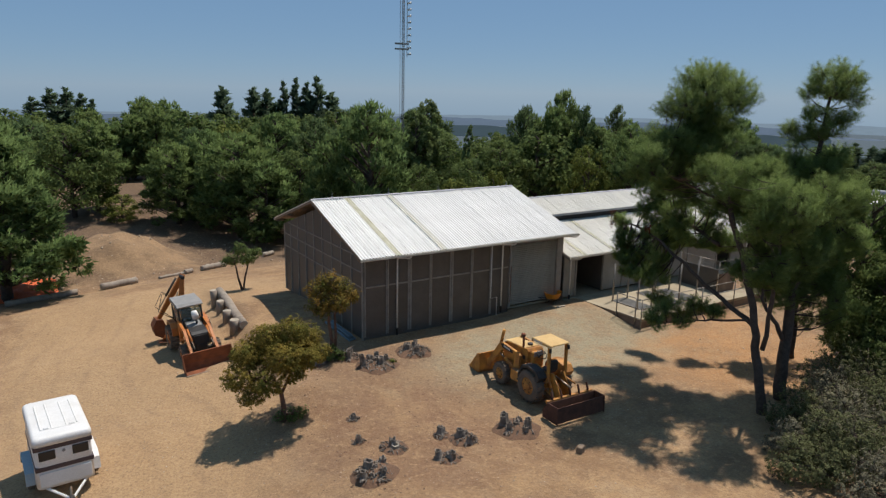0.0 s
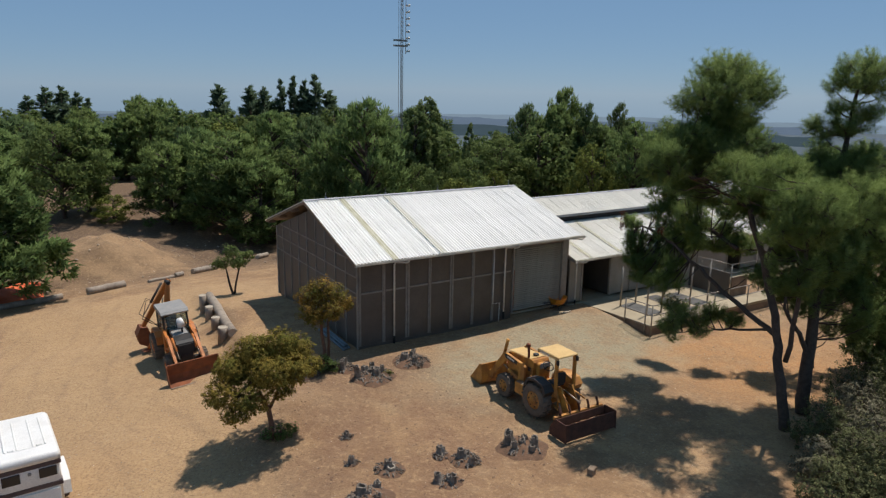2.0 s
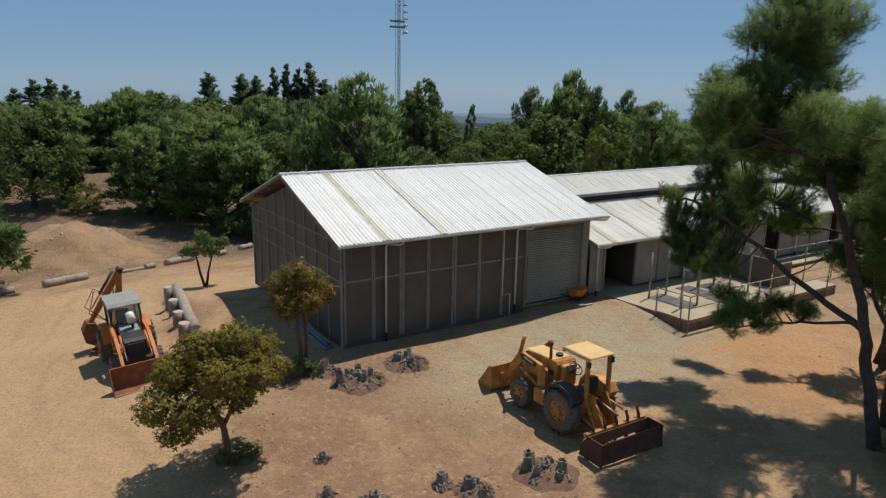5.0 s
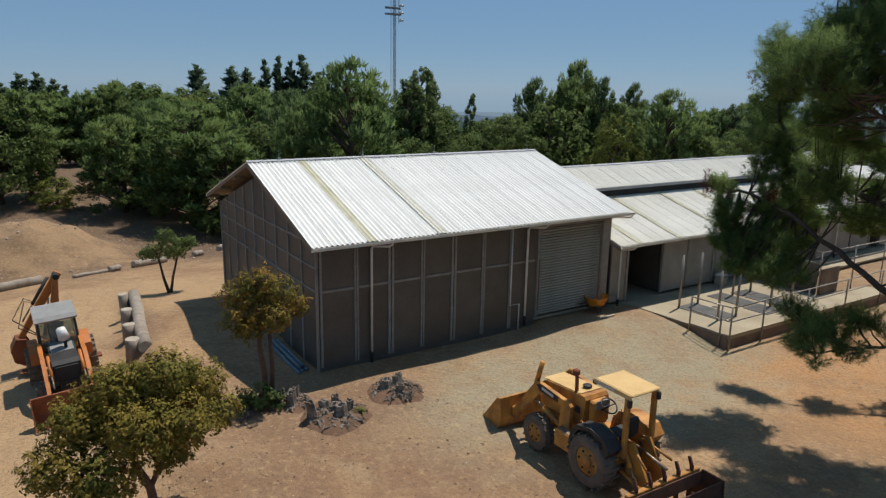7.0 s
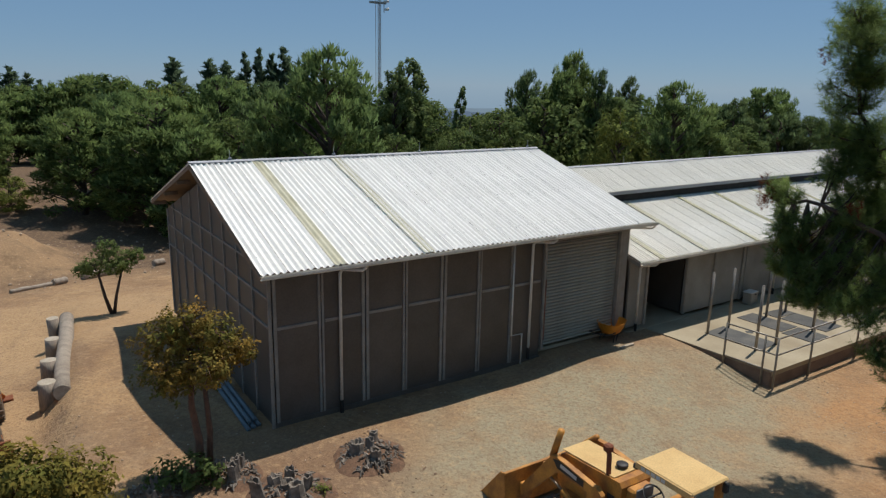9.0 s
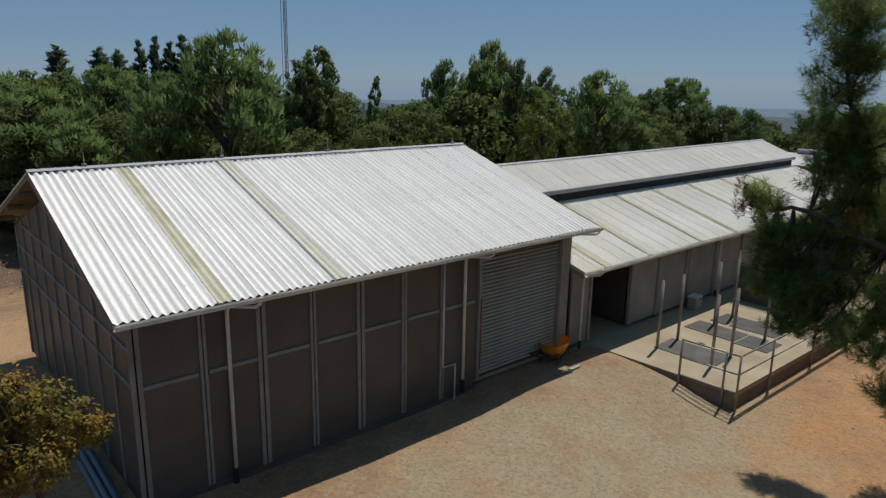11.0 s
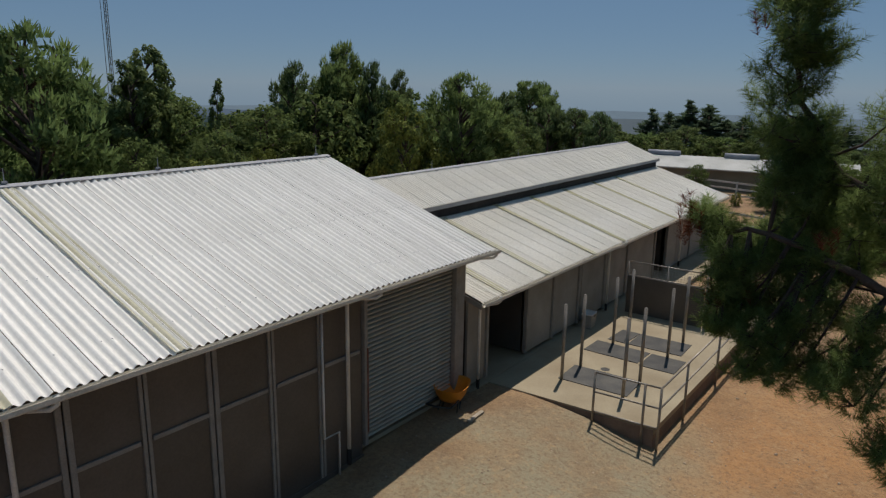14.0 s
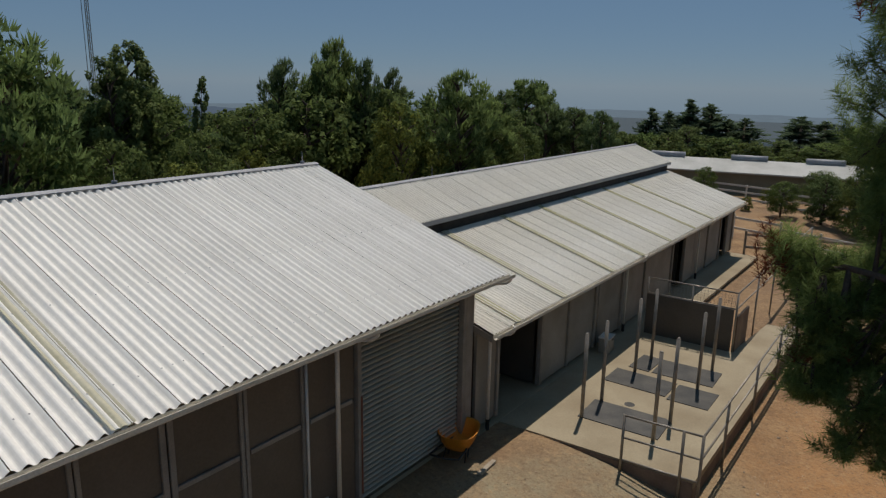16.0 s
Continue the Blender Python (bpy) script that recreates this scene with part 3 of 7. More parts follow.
# ---- stable range with a raised centre roof ----
def build_stable():
    st = thing("stable_block", "long stable range with stepped white corrugated roofs", "stable", pose(12.2, -0.47, 0, 0, 0, 0.4) @ pose(-12.2, 0.47, 0))
    x0, x1 = 12.2, 34.7
    eave_y, eave_z = -0.42, 2.42
    top_y, top_z = 3.4, 3.57
    slope = (top_z - eave_z) / (top_y - eave_y)
    # lower south roof
    count = round((x1 - x0) / 0.64)
    w = (x1 - x0) / count
    roof_side(st, x0, x1, top_y, top_z, top_y - eave_y, False, w, ROOF_OLD, 5, 0.023, slope)
    for x in (13.28, 15.6, 18.7, 21.15, 23.8, 26.6, 29.1):
        length = (top_y - eave_y) * math.hypot(1, slope)
        ob = corrugated(length + 0.01, 0.23, 2, 0.016).obj("skylight_strip", STRIP, st, "mossy translucent roof strip")
        ob.matrix_basis = pose(x - 0.12, top_y, top_z + 0.028) @ pose(0, 0, 0, math.degrees(math.atan(slope)))
    Geo().prism([(top_y, top_z - 0.04), (eave_y + 0.05, eave_z - 0.04), (eave_y + 0.05, eave_z - 0.1), (top_y, top_z - 0.1)], x0 + 0.02, x1 - 0.02, "x").obj("roof_deck", SOFFIT, st)
    # raised centre roof
    my, mz, run, ms = 5.15, 4.75, 1.92, 0.38
    roof_side(st, 12.3, x1, my, mz, run, False, 0.64, ROOF_OLD, 5, 0.023, ms)
    roof_side(st, 12.3, x1, my, mz, run, True, 0.64, ROOF_OLD, 5, 0.023, ms)
    for sgn in (-1, 1):
        Geo().prism([(my, mz - 0.04), (my + sgn * (run - 0.06), mz - run * ms - 0.03), (my + sgn * (run - 0.06), mz - run * ms - 0.1), (my, mz - 0.11)], 12.32, x1 - 0.02, "x").obj("roof_deck", SOFFIT, st)
        Geo().box(((12.3 + x1) / 2, my + sgn * (run - 0.03), mz - run * ms - 0.075), (x1 - 12.34, 0.03, 0.13), None, 0.006).obj("fascia", RIDGE, st)
    Geo().prism([(my - 0.1, mz), (my, mz + 0.045), (my + 0.1, mz), (my + 0.1, mz + 0.012), (my, mz + 0.058), (my - 0.1, mz + 0.012)], 12.3, x1 + 0.01, "x").obj("ridge_cap", RIDGE, st, "folded grey ridge cap")
    for x in (17.4, 23.2, 29.3):
        Geo().tube([(x, my, mz + 0.05), (x, my, mz + 0.33)], [0.012, 0.006], 5).obj("lightning_rod", RIDGE, st)
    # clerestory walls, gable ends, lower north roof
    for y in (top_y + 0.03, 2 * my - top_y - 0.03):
        # near-black: the shade below the raised eaves is put into the wall colour
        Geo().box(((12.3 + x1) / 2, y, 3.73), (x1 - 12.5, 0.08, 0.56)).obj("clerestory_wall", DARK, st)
    roof_side(st, x0, x1, 2 * my - top_y, top_z, top_y - eave_y, True, 0.64, ROOF_OLD, 5, 0.023, slope)
    for x in (x1 - 0.25,):
        Geo().prism([(0.0, 0), (2 * my, 0), (2 * my, 2.4), (2 * my - 3.4, 3.45), (2 * my - 3.4, 4.0), (my, 4.6), (3.4, 4.0), (3.4, 3.45), (0, 2.4)], x, x + 0.1, "x").obj("gable_wall", GREY_WALL, st)
    Geo().box((23.4, 2 * my - 0.05, 1.25), (22.2, 0.1, 2.5)).obj("back_wall", GREY_WALL, st)
    # front wall in bays: doors stand open as dark gaps
    solids = [(12.25, 13.1), (15.2, 16.8), (16.82, 18.55), (18.57, 20.6), (20.62, 22.6), (22.62, 25.5), (27.0, 28.35), (28.37, 30.2), (30.22, 32.2), (33.4, 34.5)]
    for a, b in solids:
        Geo().box(((a + b) / 2, 0.05, 1.22), (b - a, 0.08, 2.3), None, 0.006).obj("wall_panel", GREY_WALL, st)
    for x in (13.1, 15.22, 16.8, 18.56, 20.6, 22.6, 25.5, 27.0, 30.2, 32.2, 33.4, 34.45):
        Geo().box((x, -0.005, 1.22), (0.1, 0.1, 2.3), None, 0.008).obj("post", BATTEN, st)
    Geo().box((23.4, 0.05, 2.43), (22.2, 0.12, 0.16), None, 0.008).obj("head_beam", BATTEN, st)
    # stall partitions seen through the openings; dark brown stands in for missing light inside
    Geo().box((23.4, 3.2, 1.3), (22.2, 0.08, 2.6)).obj("inner_wall", PANEL, st)
    for x in (12.6, 15.4, 25.4, 27.1, 32.1, 33.5):
        Geo().box((x, 1.7, 1.2), (0.08, 2.9, 2.4)).obj("partition", PANEL, st)
    Geo().box((23.4, 3.0, -0.1), (22.3, 6.2, 0.12)).obj("floor_slab", CONCRETE, st)
    # west return: barge and the small gable panel beside the shutter
    Geo().prism([(top_y, top_z - 0.02), (eave_y, eave_z - 0.02), (eave_y, eave_z - 0.16), (top_y, top_z - 0.16)], x0 - 0.03, x0 + 0.02, "x").obj("barge_board", BATTEN, st)
    prof = [(-0.055, 0.045), (-0.055, -0.03), (-0.03, -0.05), (0.03, -0.05), (0.055, -0.03), (0.055, 0.045), (0.045, 0.045), (0.045, -0.022), (0.02, -0.04), (-0.02, -0.04), (-0.045, -0.022), (-0.045, 0.045)]
    Geo().prism([(eave_y - 0.06 + a, eave_z - 0.05 + b) for a, b in prof], x0, x1, "x").obj("gutter", GUTTER, st, "cream painted eaves gutter")
    for x, way in ((12.62, 0.36), (20.75, 0.5), (28.6, 0.5)):
        downpipe(st, x, -0.1, 2.3, 0.15, way, -0.48, r=0.036)
    Geo().tube([(18.72, -0.04, 2.3), (18.72, -0.04, 0.1)], 0.015, 6).obj("conduit", STEEL, st, "", True)
    return st


build_stable()


# ---- concrete wash slab with posts, mats and rails ----
def build_slab():
    slab = thing("concrete_slab", "raised pale concrete slab beside the stable", "slab", kind="structure")
    top = -0.05
    Geo().prism([(13.12, -0.02), (13.36, -4.52), (24.5, -4.6), (24.5, -3.6), (21.15, -3.3), (21.1, -0.02)], top - 0.14, top, "z").obj("slab_top", CONCRETE, slab)
    Geo().box((18.93, -4.53, -0.52), (11.1, 0.04, 0.86), pose(18.93, -4.53, 0, 0, 0, -0.4) @ pose(-18.93, 4.53, 0)).obj("slab_edge", CURB, slab)
    Geo().box((13.27, -2.75, -0.52), (0.04, 3.5, 0.86), pose(13.27, -2.75, 0, 0, 0, 3) @ pose(-13.27, 2.75, 0)).obj("slab_edge", CURB, slab)
    Geo().box((27.8, -0.55, -0.1), (13.4, 1.2, 0.1)).obj("walkway", CONCRETE, slab)
    Geo().tube([(15.85, -2.2, top + 0.001), (15.85, -2.2, top + 0.008)], 0.13, 16).obj("drain_cover", RUBBER, slab, "round dark drain cover")
    Geo().tube([(15.85, -2.2, top), (15.85, -2.2, top + 0.004)], 0.2, 16).obj("drain_ring", CONCRETE, slab)
    mats = [((14.52, -3.34), (15.62, -1.43)), ((16.83, -2.75), (17.8, -1.08)), ((16.72, -3.83), (17.78, -2.82)), ((18.1, -1.88), (19.2, -1.30)), ((18.13, -3.54), (19.22, -1.93))]
    for i, ((ax, ay), (bx, by)) in enumerate(mats):
        m = thing("rubber_mat", "worn grey rubber mat lying on the concrete", "mat", pose((ax + bx) / 2, (ay + by) / 2, top, 0, 0, (2.4, -0.4, 0.6, -2, 2.0)[i]), "mats on the slab")
        w, d = bx - ax, by - ay
        Geo().prism([(-w / 2, -d / 2), (w / 2 - 0.1 * (i == 0), -d / 2), (w / 2, -d / 2 + 0.14 * (i == 0)), (w / 2, d / 2), (-w / 2, d / 2)], 0.001, 0.02, "z").obj("sheet", RUBBER, m)
    for x, y in ((14.49, -1.55), (15.6, -1.57), (17.86, -1.56), (19.02, -1.6), (14.49, -3.28), (15.55, -3.31), (17.81, -3.27), (19.35, -3.22)):
        p = thing("hitching_post", "tall grey steel pipe post set in concrete", "post", pose(x, y, top), "posts on the slab")
        Geo().tube([(0, 0, 0), (0, 0, 2.09)], 0.045, 10).obj("pipe", STEEL, p, "", True)
        Geo().tube([(0, 0, 2.09), (0, 0, 2.12)], [0.047, 0.03], 10).obj("cap", STEEL, p)
    fence = thing("pipe_railing", "grey steel pipe railing round the slab edge", "railing")
    y = -4.62
    posts = [(13.2, -3.05), (13.28, -4.25), (13.31, y), (15.2, y), (18.0, y), (20.8, y), (23.6, y)]
    for a, b in posts:
        gz = ground_z(a, b)
        Geo().tube([(a, b, gz - 0.1), (a, b, top + 1.08)], 0.032, 8).obj("post", STEEL, fence, "", True)
    for z in (top + 1.06, top + 0.56):
        Geo().tube([(13.2, -3.05, z), (13.31, y, z)], 0.024, 8).obj("rail", STEEL, fence, "", True)
        Geo().tube([(13.31, y, z), (23.6, y, z)], 0.024, 8).obj("rail", STEEL, fence, "", True)
    Geo().tube([(13.2, -3.05, top + 0.05), (13.31, y, top + 0.05)], 0.024, 8).obj("rail", STEEL, fence, "", True)
    # solid-sided pen beyond the slab
    pen = thing("pen_fence", "dark board pen with wire mesh and steel top rail", "fence")
    Geo().box((21.12, -1.92, 0.58), (0.06, 2.62, 1.36), None, 0.006).obj("board_side", PANEL, pen)
    Geo().box((21.85, -3.33, 0.3), (1.4, 0.06, 1.5), None, 0.006).obj("board_side", CURB, pen)
    for z in (1.29, 1.78):
        Geo().tube([(21.12, -0.6, z), (21.12, -3.3, z)], 0.022, 8).obj("rail", STEEL, pen, "", True)
        Geo().tube([(21.12, -3.3, z), (34.0, -3.3, z - 0.05)], 0.022, 8).obj("rail", STEEL, pen, "", True)
    for y in (-0.62, -2.0, -3.3):
        Geo().tube([(21.12, y, -0.1), (21.12, y, 1.78)], 0.028, 8).obj("post", STEEL, pen, "", True)
    for x in (23.8, 26.4, 29.0, 31.5, 34.0):
        Geo().tube([(x, -3.3, -0.8), (x, -3.3, 1.74)], 0.028, 8).obj("post", STEEL, pen, "", True)
    g = Geo()
    for i in range(27):
        g.tube([(21.12, -0.64 - 0.1 * i, 1.29), (21.12, -0.64 - 0.1 * i, 1.78)], 0.004, 4)
    for i in range(5):
        g.tube([(21.12, -0.62, 1.36 + 0.08 * i), (21.12, -3.3, 1.36 + 0.08 * i)], 0.004, 4)
    tagged(g.obj("wire_mesh", STEEL, pen, "thin welded wire mesh"), kind="stuff")


build_slab()


# ---- arena rails and far shed ----
WHITE_RAIL = material("white_painted_rail", (0.62, 0.60, 0.55), 0.6, 0.0, (0.45, 0.42, 0.37), 2, 0.6)


def rail_fence(points, heights, label, mat, height=1.4):
    f = thing("rail_fence", label, "fence", group="paddock fences")
    for (ax, ay), (bx, by) in zip(points, points[1:]):
        n = max(1, round(math.hypot(bx - ax, by - ay) / 2.4))
        for i in range(n):
            x, y = ax + (bx - ax) * i / n, ay + (by - ay) * i / n
            z = ground_z(x, y)
            Geo().box((x, y, z + height / 2 - 0.05), (0.1, 0.1, height + 0.1), None, 0.01).obj("post", mat, f)
        ang = math.atan2(by - ay, bx - ax)
        d = math.hypot(bx - ax, by - ay)
        z = (ground_z(ax, ay) + ground_z(bx, by)) / 2
        for h in heights:
            Geo().box((0, 0, 0), (d, 0.035, 0.12), pose((ax + bx) / 2, (ay + by) / 2, z + h, 0, 0, math.degrees(ang)) @ pose(0, 0.07, 0), 0.006).obj("rail", mat, f)
    return f


rail_fence([(50.73, 8.29), (48.81, 0.25), (47.37, -7.39)], (0.45, 0.9, 1.32), "white painted three-rail paddock fence", WHITE_RAIL)
rail_fence([(38.68, 6.24), (38.01, 0.91), (37.24, -1.5), (35.9, -5.26)], (0.5, 1.05), "pale two-rail paddock fence", WHITE_RAIL, 1.25)
rail_fence([(34.83, -0.44), (35.9, -5.26)], (0.6, 1.2), "grey pipe paddock gate and rails", STEEL, 1.3)


SHED_ROOF = material("dull_shed_roof", (0.47, 0.47, 0.44), 0.8, 0.0, (0.34, 0.34, 0.31), 0.6, 0.8)
SHED_WALL = material("olive_grey_shed_wall", (0.20, 0.19, 0.14), 0.8, 0.0, (0.14, 0.135, 0.1), 0.8, 0.7)


def build_shed():
    s = thing("far_shed", "long low shed with pale metal roof and ridge vents", "shed", pose(54.5, 4.7, -0.95, 0, 0, -78))
    Geo().box((0, 2.5, 1.25), (17, 5, 2.5), None, 0.02).obj("wall", SHED_WALL, s)
    g = Geo().prism([(-0.4, 2.45), (2.5, 3.15), (5.4, 2.45), (5.4, 2.55), (2.5, 3.25), (-0.4, 2.55)], -8.8, 8.8, "x")
    g.obj("roof", SHED_ROOF, s)
    for i in range(28):
        Geo().box((-8.5 + i * 0.63, 1.05, 2.9), (0.035, 2.9, 0.03), pose(0, 0, 0) @ Matrix.Translation((0, 0, 0)) , 0).obj("seam", SHED_ROOF, s).matrix_basis = pose(0, 1.05, 2.9, 13.6) @ pose(0, -1.05, -2.9)
    for x in (-5.4, 0.6, 5.8):
        Geo().tube([(x - 1.3, 2.5, 3.35), (x + 1.3, 2.5, 3.35)], 0.26, 12).obj("ridge_vent", RIDGE, s, "round grey ridge vent", True)


build_shed()


# ---- plants ----
def fast_mesh(name, verts, size, mat, normals=None):
    """A mesh of loose faces, each with `size` corners."""
    n = len(verts) // size
    me = bpy.data.meshes.new(name)
    me.vertices.add(len(verts))
    me.vertices.foreach_set("co", np.asarray(verts, dtype=np.float32).ravel())
    me.loops.add(n * size)
    me.loops.foreach_set("vertex_index", np.arange(n * size, dtype=np.int32))
    me.polygons.add(n)
    me.polygons.foreach_set("loop_start", np.arange(0, n * size, size, dtype=np.int32))
    me.update(calc_edges=True)
    me.materials.append(mat)
    if normals is not None:
        me.normals_split_custom_set_from_vertices(np.repeat(normals, size, 0).tolist())
    return me


def unit(rng, n):
    v = rng.normal(size=(n, 3))
    return v / np.linalg.norm(v, axis=1, keepdims=True)


def leaf_verts(rng, points, length, width, flat=0.0, out=None, tri=False):
    """A small leaf at each point, turned more or less to the outside of its clump."""
    n = len(points)
    face = unit(rng, n) if out is None else out + unit(rng, n) * 0.55
    face[:, 2] += flat
    face /= np.linalg.norm(face, axis=1, keepdims=True)
    a = np.cross(face, unit(rng, n))
    a /= np.linalg.norm(a, axis=1, keepdims=True) + 1e-9
    b = np.cross(face, a)
    b /= np.linalg.norm(b, axis=1, keepdims=True) + 1e-9
    s = rng.uniform(0.7, 1.3, (n, 1))
    a, b = a * length * s / 2, b * width * s / 2
    if tri:
        return np.stack([points + a * 1.2, points - a * 0.7 + b * 1.1, points - a * 0.7 - b * 1.1], 1)
    return np.stack([points + a, points + b, points - a, points - b], 1)


def leafage(name, rng, pts, out, length, width, mat, flat=0.0, tri=True, turn=0.22):
    """Leaves at the points, wound and rounded off towards the outside of their clump."""
    q = leaf_verts(rng, pts, length, width, flat, out.copy(), tri)
    nrm = out + unit(rng, len(pts)) * turn
    nrm /= np.linalg.norm(nrm, axis=1, keepdims=True)
    g = np.cross(q[:, 1] - q[:, 0], q[:, 2] - q[:, 0])
    back = (g * nrm).sum(1) < 0
    q[back] = q[back][:, ::-1]
    return fast_mesh(name, q.reshape(-1, 3), q.shape[1], mat, nrm)


def clump_points(rng, centre, radii, n, shell=0.5):
    d = unit(rng, n)
    r = rng.uniform(shell ** 3, 1, (n, 1)) ** (1 / 3)
    r *= 1 + 0.22 * np.sin(d[:, :1] * 5 + centre[0]) * np.cos(d[:, 1:2] * 6 + centre[1])
    return np.concatenate([np.asarray(centre) + d * r * np.asarray(radii), d], 1)


def sprays(name, rng, pts, out, length, width, mat, rise=0.35, loose=0.6):
    """Thin bundles of needles that stand outwards and up from their points."""
    n = len(pts)
    d = out * 0.8 + unit(rng, n) * loose + np.array([0, 0, rise])
    d /= np.linalg.norm(d, axis=1, keepdims=True)
    side = np.cross(d, unit(rng, n))
    side /= np.linalg.norm(side, axis=1, keepdims=True) + 1e-9
    ln = length * rng.uniform(0.6, 1.3, (n, 1))
    q = np.stack([pts - side * width / 2 - d * ln * 0.3, pts + side * width / 2 - d * ln * 0.3, pts + d * ln * 0.7], 1)
    nrm = out + unit(rng, n) * 0.35
    nrm /= np.linalg.norm(nrm, axis=1, keepdims=True)
    back = (np.cross(q[:, 1] - q[:, 0], q[:, 2] - q[:, 0]) * nrm).sum(1) < 0
    q[back] = q[back][:, ::-1]
    return fast_mesh(name, q.reshape(-1, 3), 3, mat, nrm)


def crown_clumps(rng, count, height, spread, low, top_shape, fine=1.0, tall=1.0):
    """Centres and radii of leaf clumps that fill a crown."""
    out = []
    for i in range(count):
        u = (i + rng.uniform(0.2, 0.8)) / count
        z = low + (height - low) * u
        r = spread * top_shape(u)
        a = rng.uniform(0, 2 * math.pi)
        d = r * math.sqrt(rng.uniform(0.18, 1.0)) * rng.uniform(0.8, 1.08)
        s = spread * fine * rng.uniform(0.2, 0.36) * (0.55 + 0.45 * top_shape(u))
        out.append(((d * math.cos(a), d * math.sin(a), z - 0.55 * s * tall * u), (s, s, s * tall * rng.uniform(0.75, 1.05))))
    return out


def tree_kind(name, label, category, leaf, bark, height, spread, low, shape, clumps, leaves, size, seed, trunk_r=0.18, stems=1, fine=1.0, tall=1.0, needles=False):
    """One tree with trunk, limbs and a crown of leaf clumps, rooted at the origin."""
    rng = np.random.default_rng(seed)
    leaves, size = int(leaves * 0.78), size * 1.12
    root = thing(name, label, category, group="woodland trees")
    cl = crown_clumps(rng, clumps, height, spread, low, shape, fine, tall)
    wood = Geo()
    for s in range(stems):
        ox, oy = (0, 0) if stems == 1 else (0.25 * math.cos(s * 2.6), 0.25 * math.sin(s * 2.6))
        sway = rng.normal(size=(6, 2)) * 0.05 * height * 0.35
        wood.tube([(ox + sway[k, 0] * (k > 0) + ox * k * 0.8, oy + sway[k, 1] * (k > 0) + oy * k * 0.8, -0.3 + (height * 0.9 + 0.3) * k / 5) for k in range(6)], [trunk_r * (1 - 0.17 * k) for k in range(6)], 7)
    for c, r in cl[::3]:
        z0 = max(low * 0.55, c[2] - 0.55 * math.hypot(c[0], c[1]) - 0.3)
        mid = (c[0] * 0.5, c[1] * 0.5, (z0 + c[2]) / 2 + 0.1)
        wood.tube([(0, 0, z0), mid, c], [trunk_r * 0.4, trunk_r * 0.25, 0.02], 5)
    wood.obj("trunk", bark, root, "", True)
    weights = np.array([r[0] ** 2 for _, r in cl])
    weights /= weights.sum()
    pts = np.concatenate([clump_points(rng, c, r, max(10, int(leaves * w))) for (c, r), w in zip(cl, weights)])
    whole = pts[:, :3] - np.array([0, 0, low + 0.35 * (height - low)])
    whole /= np.linalg.norm(whole, axis=1, keepdims=True) + 1e-9
    out = pts[:, 3:] * 0.75 + whole * 0.45
    if needles:
        mesh = sprays("crown", rng, pts[:, :3], out, size, size * 0.34, leaf)
    else:
        mesh = leafage("crown", rng, pts[:, :3], out, size, size * 0.75, leaf, 0.2, True, 0.4)
    crown = new("crown", mesh)
    crown.parent = root
    return root


def fir_kind(name, label, height, spread, seed, leaf, tiers=26):
    """A conifer with separate layered boughs round a straight stem."""
    rng = np.random.default_rng(seed)
    root = thing(name, label, "tree", group="woodland trees")
    wood = Geo().tube([(0, 0, -0.3), (0, 0, height)], [0.22, 0.03], 7)
    pts, outs = [], []
    for k in range(tiers):
        u = k / (tiers - 1)
        z = height * (0.12 + 0.86 * u)
        r = spread * (1 - u) ** 0.6 * rng.uniform(0.6, 1.2) + 0.15
        for j in range(rng.integers(6, 9)):
            a = rng.uniform(0, 2 * math.pi)
            rr = r * rng.uniform(0.5, 1.15)
            zb = z + rng.normal() * height * 0.02
            tip = np.array([math.cos(a) * rr, math.sin(a) * rr, 0.05 * rr + rng.uniform(-0.15, 0.2)])
            if j < 3:
                wood.tube([(0, 0, zb), (tip[0], tip[1], zb + tip[2])], [0.045, 0.012], 4)
            n = int(12 + 32 * rr / spread)
            s = rng.uniform(0.15, 1, (n, 1)) ** 0.7
            w = 0.3 * (1.25 - s) * rr + 0.12
            pts.append(np.array([0, 0, zb]) + tip * s + rng.normal(size=(n, 3)) * np.concatenate([w, w, w * 0.5], 1) * 0.6)
            outs.append(np.repeat(np.array([[math.cos(a), math.sin(a), 0.5]]), n, 0))
    wood.obj("trunk", BARK, root, "", True)
    crown = new("crown", sprays("crown", rng, np.concatenate(pts), np.concatenate(outs), 0.62, 0.26, leaf, 0.15, 0.5))
    crown.parent = root
    return root


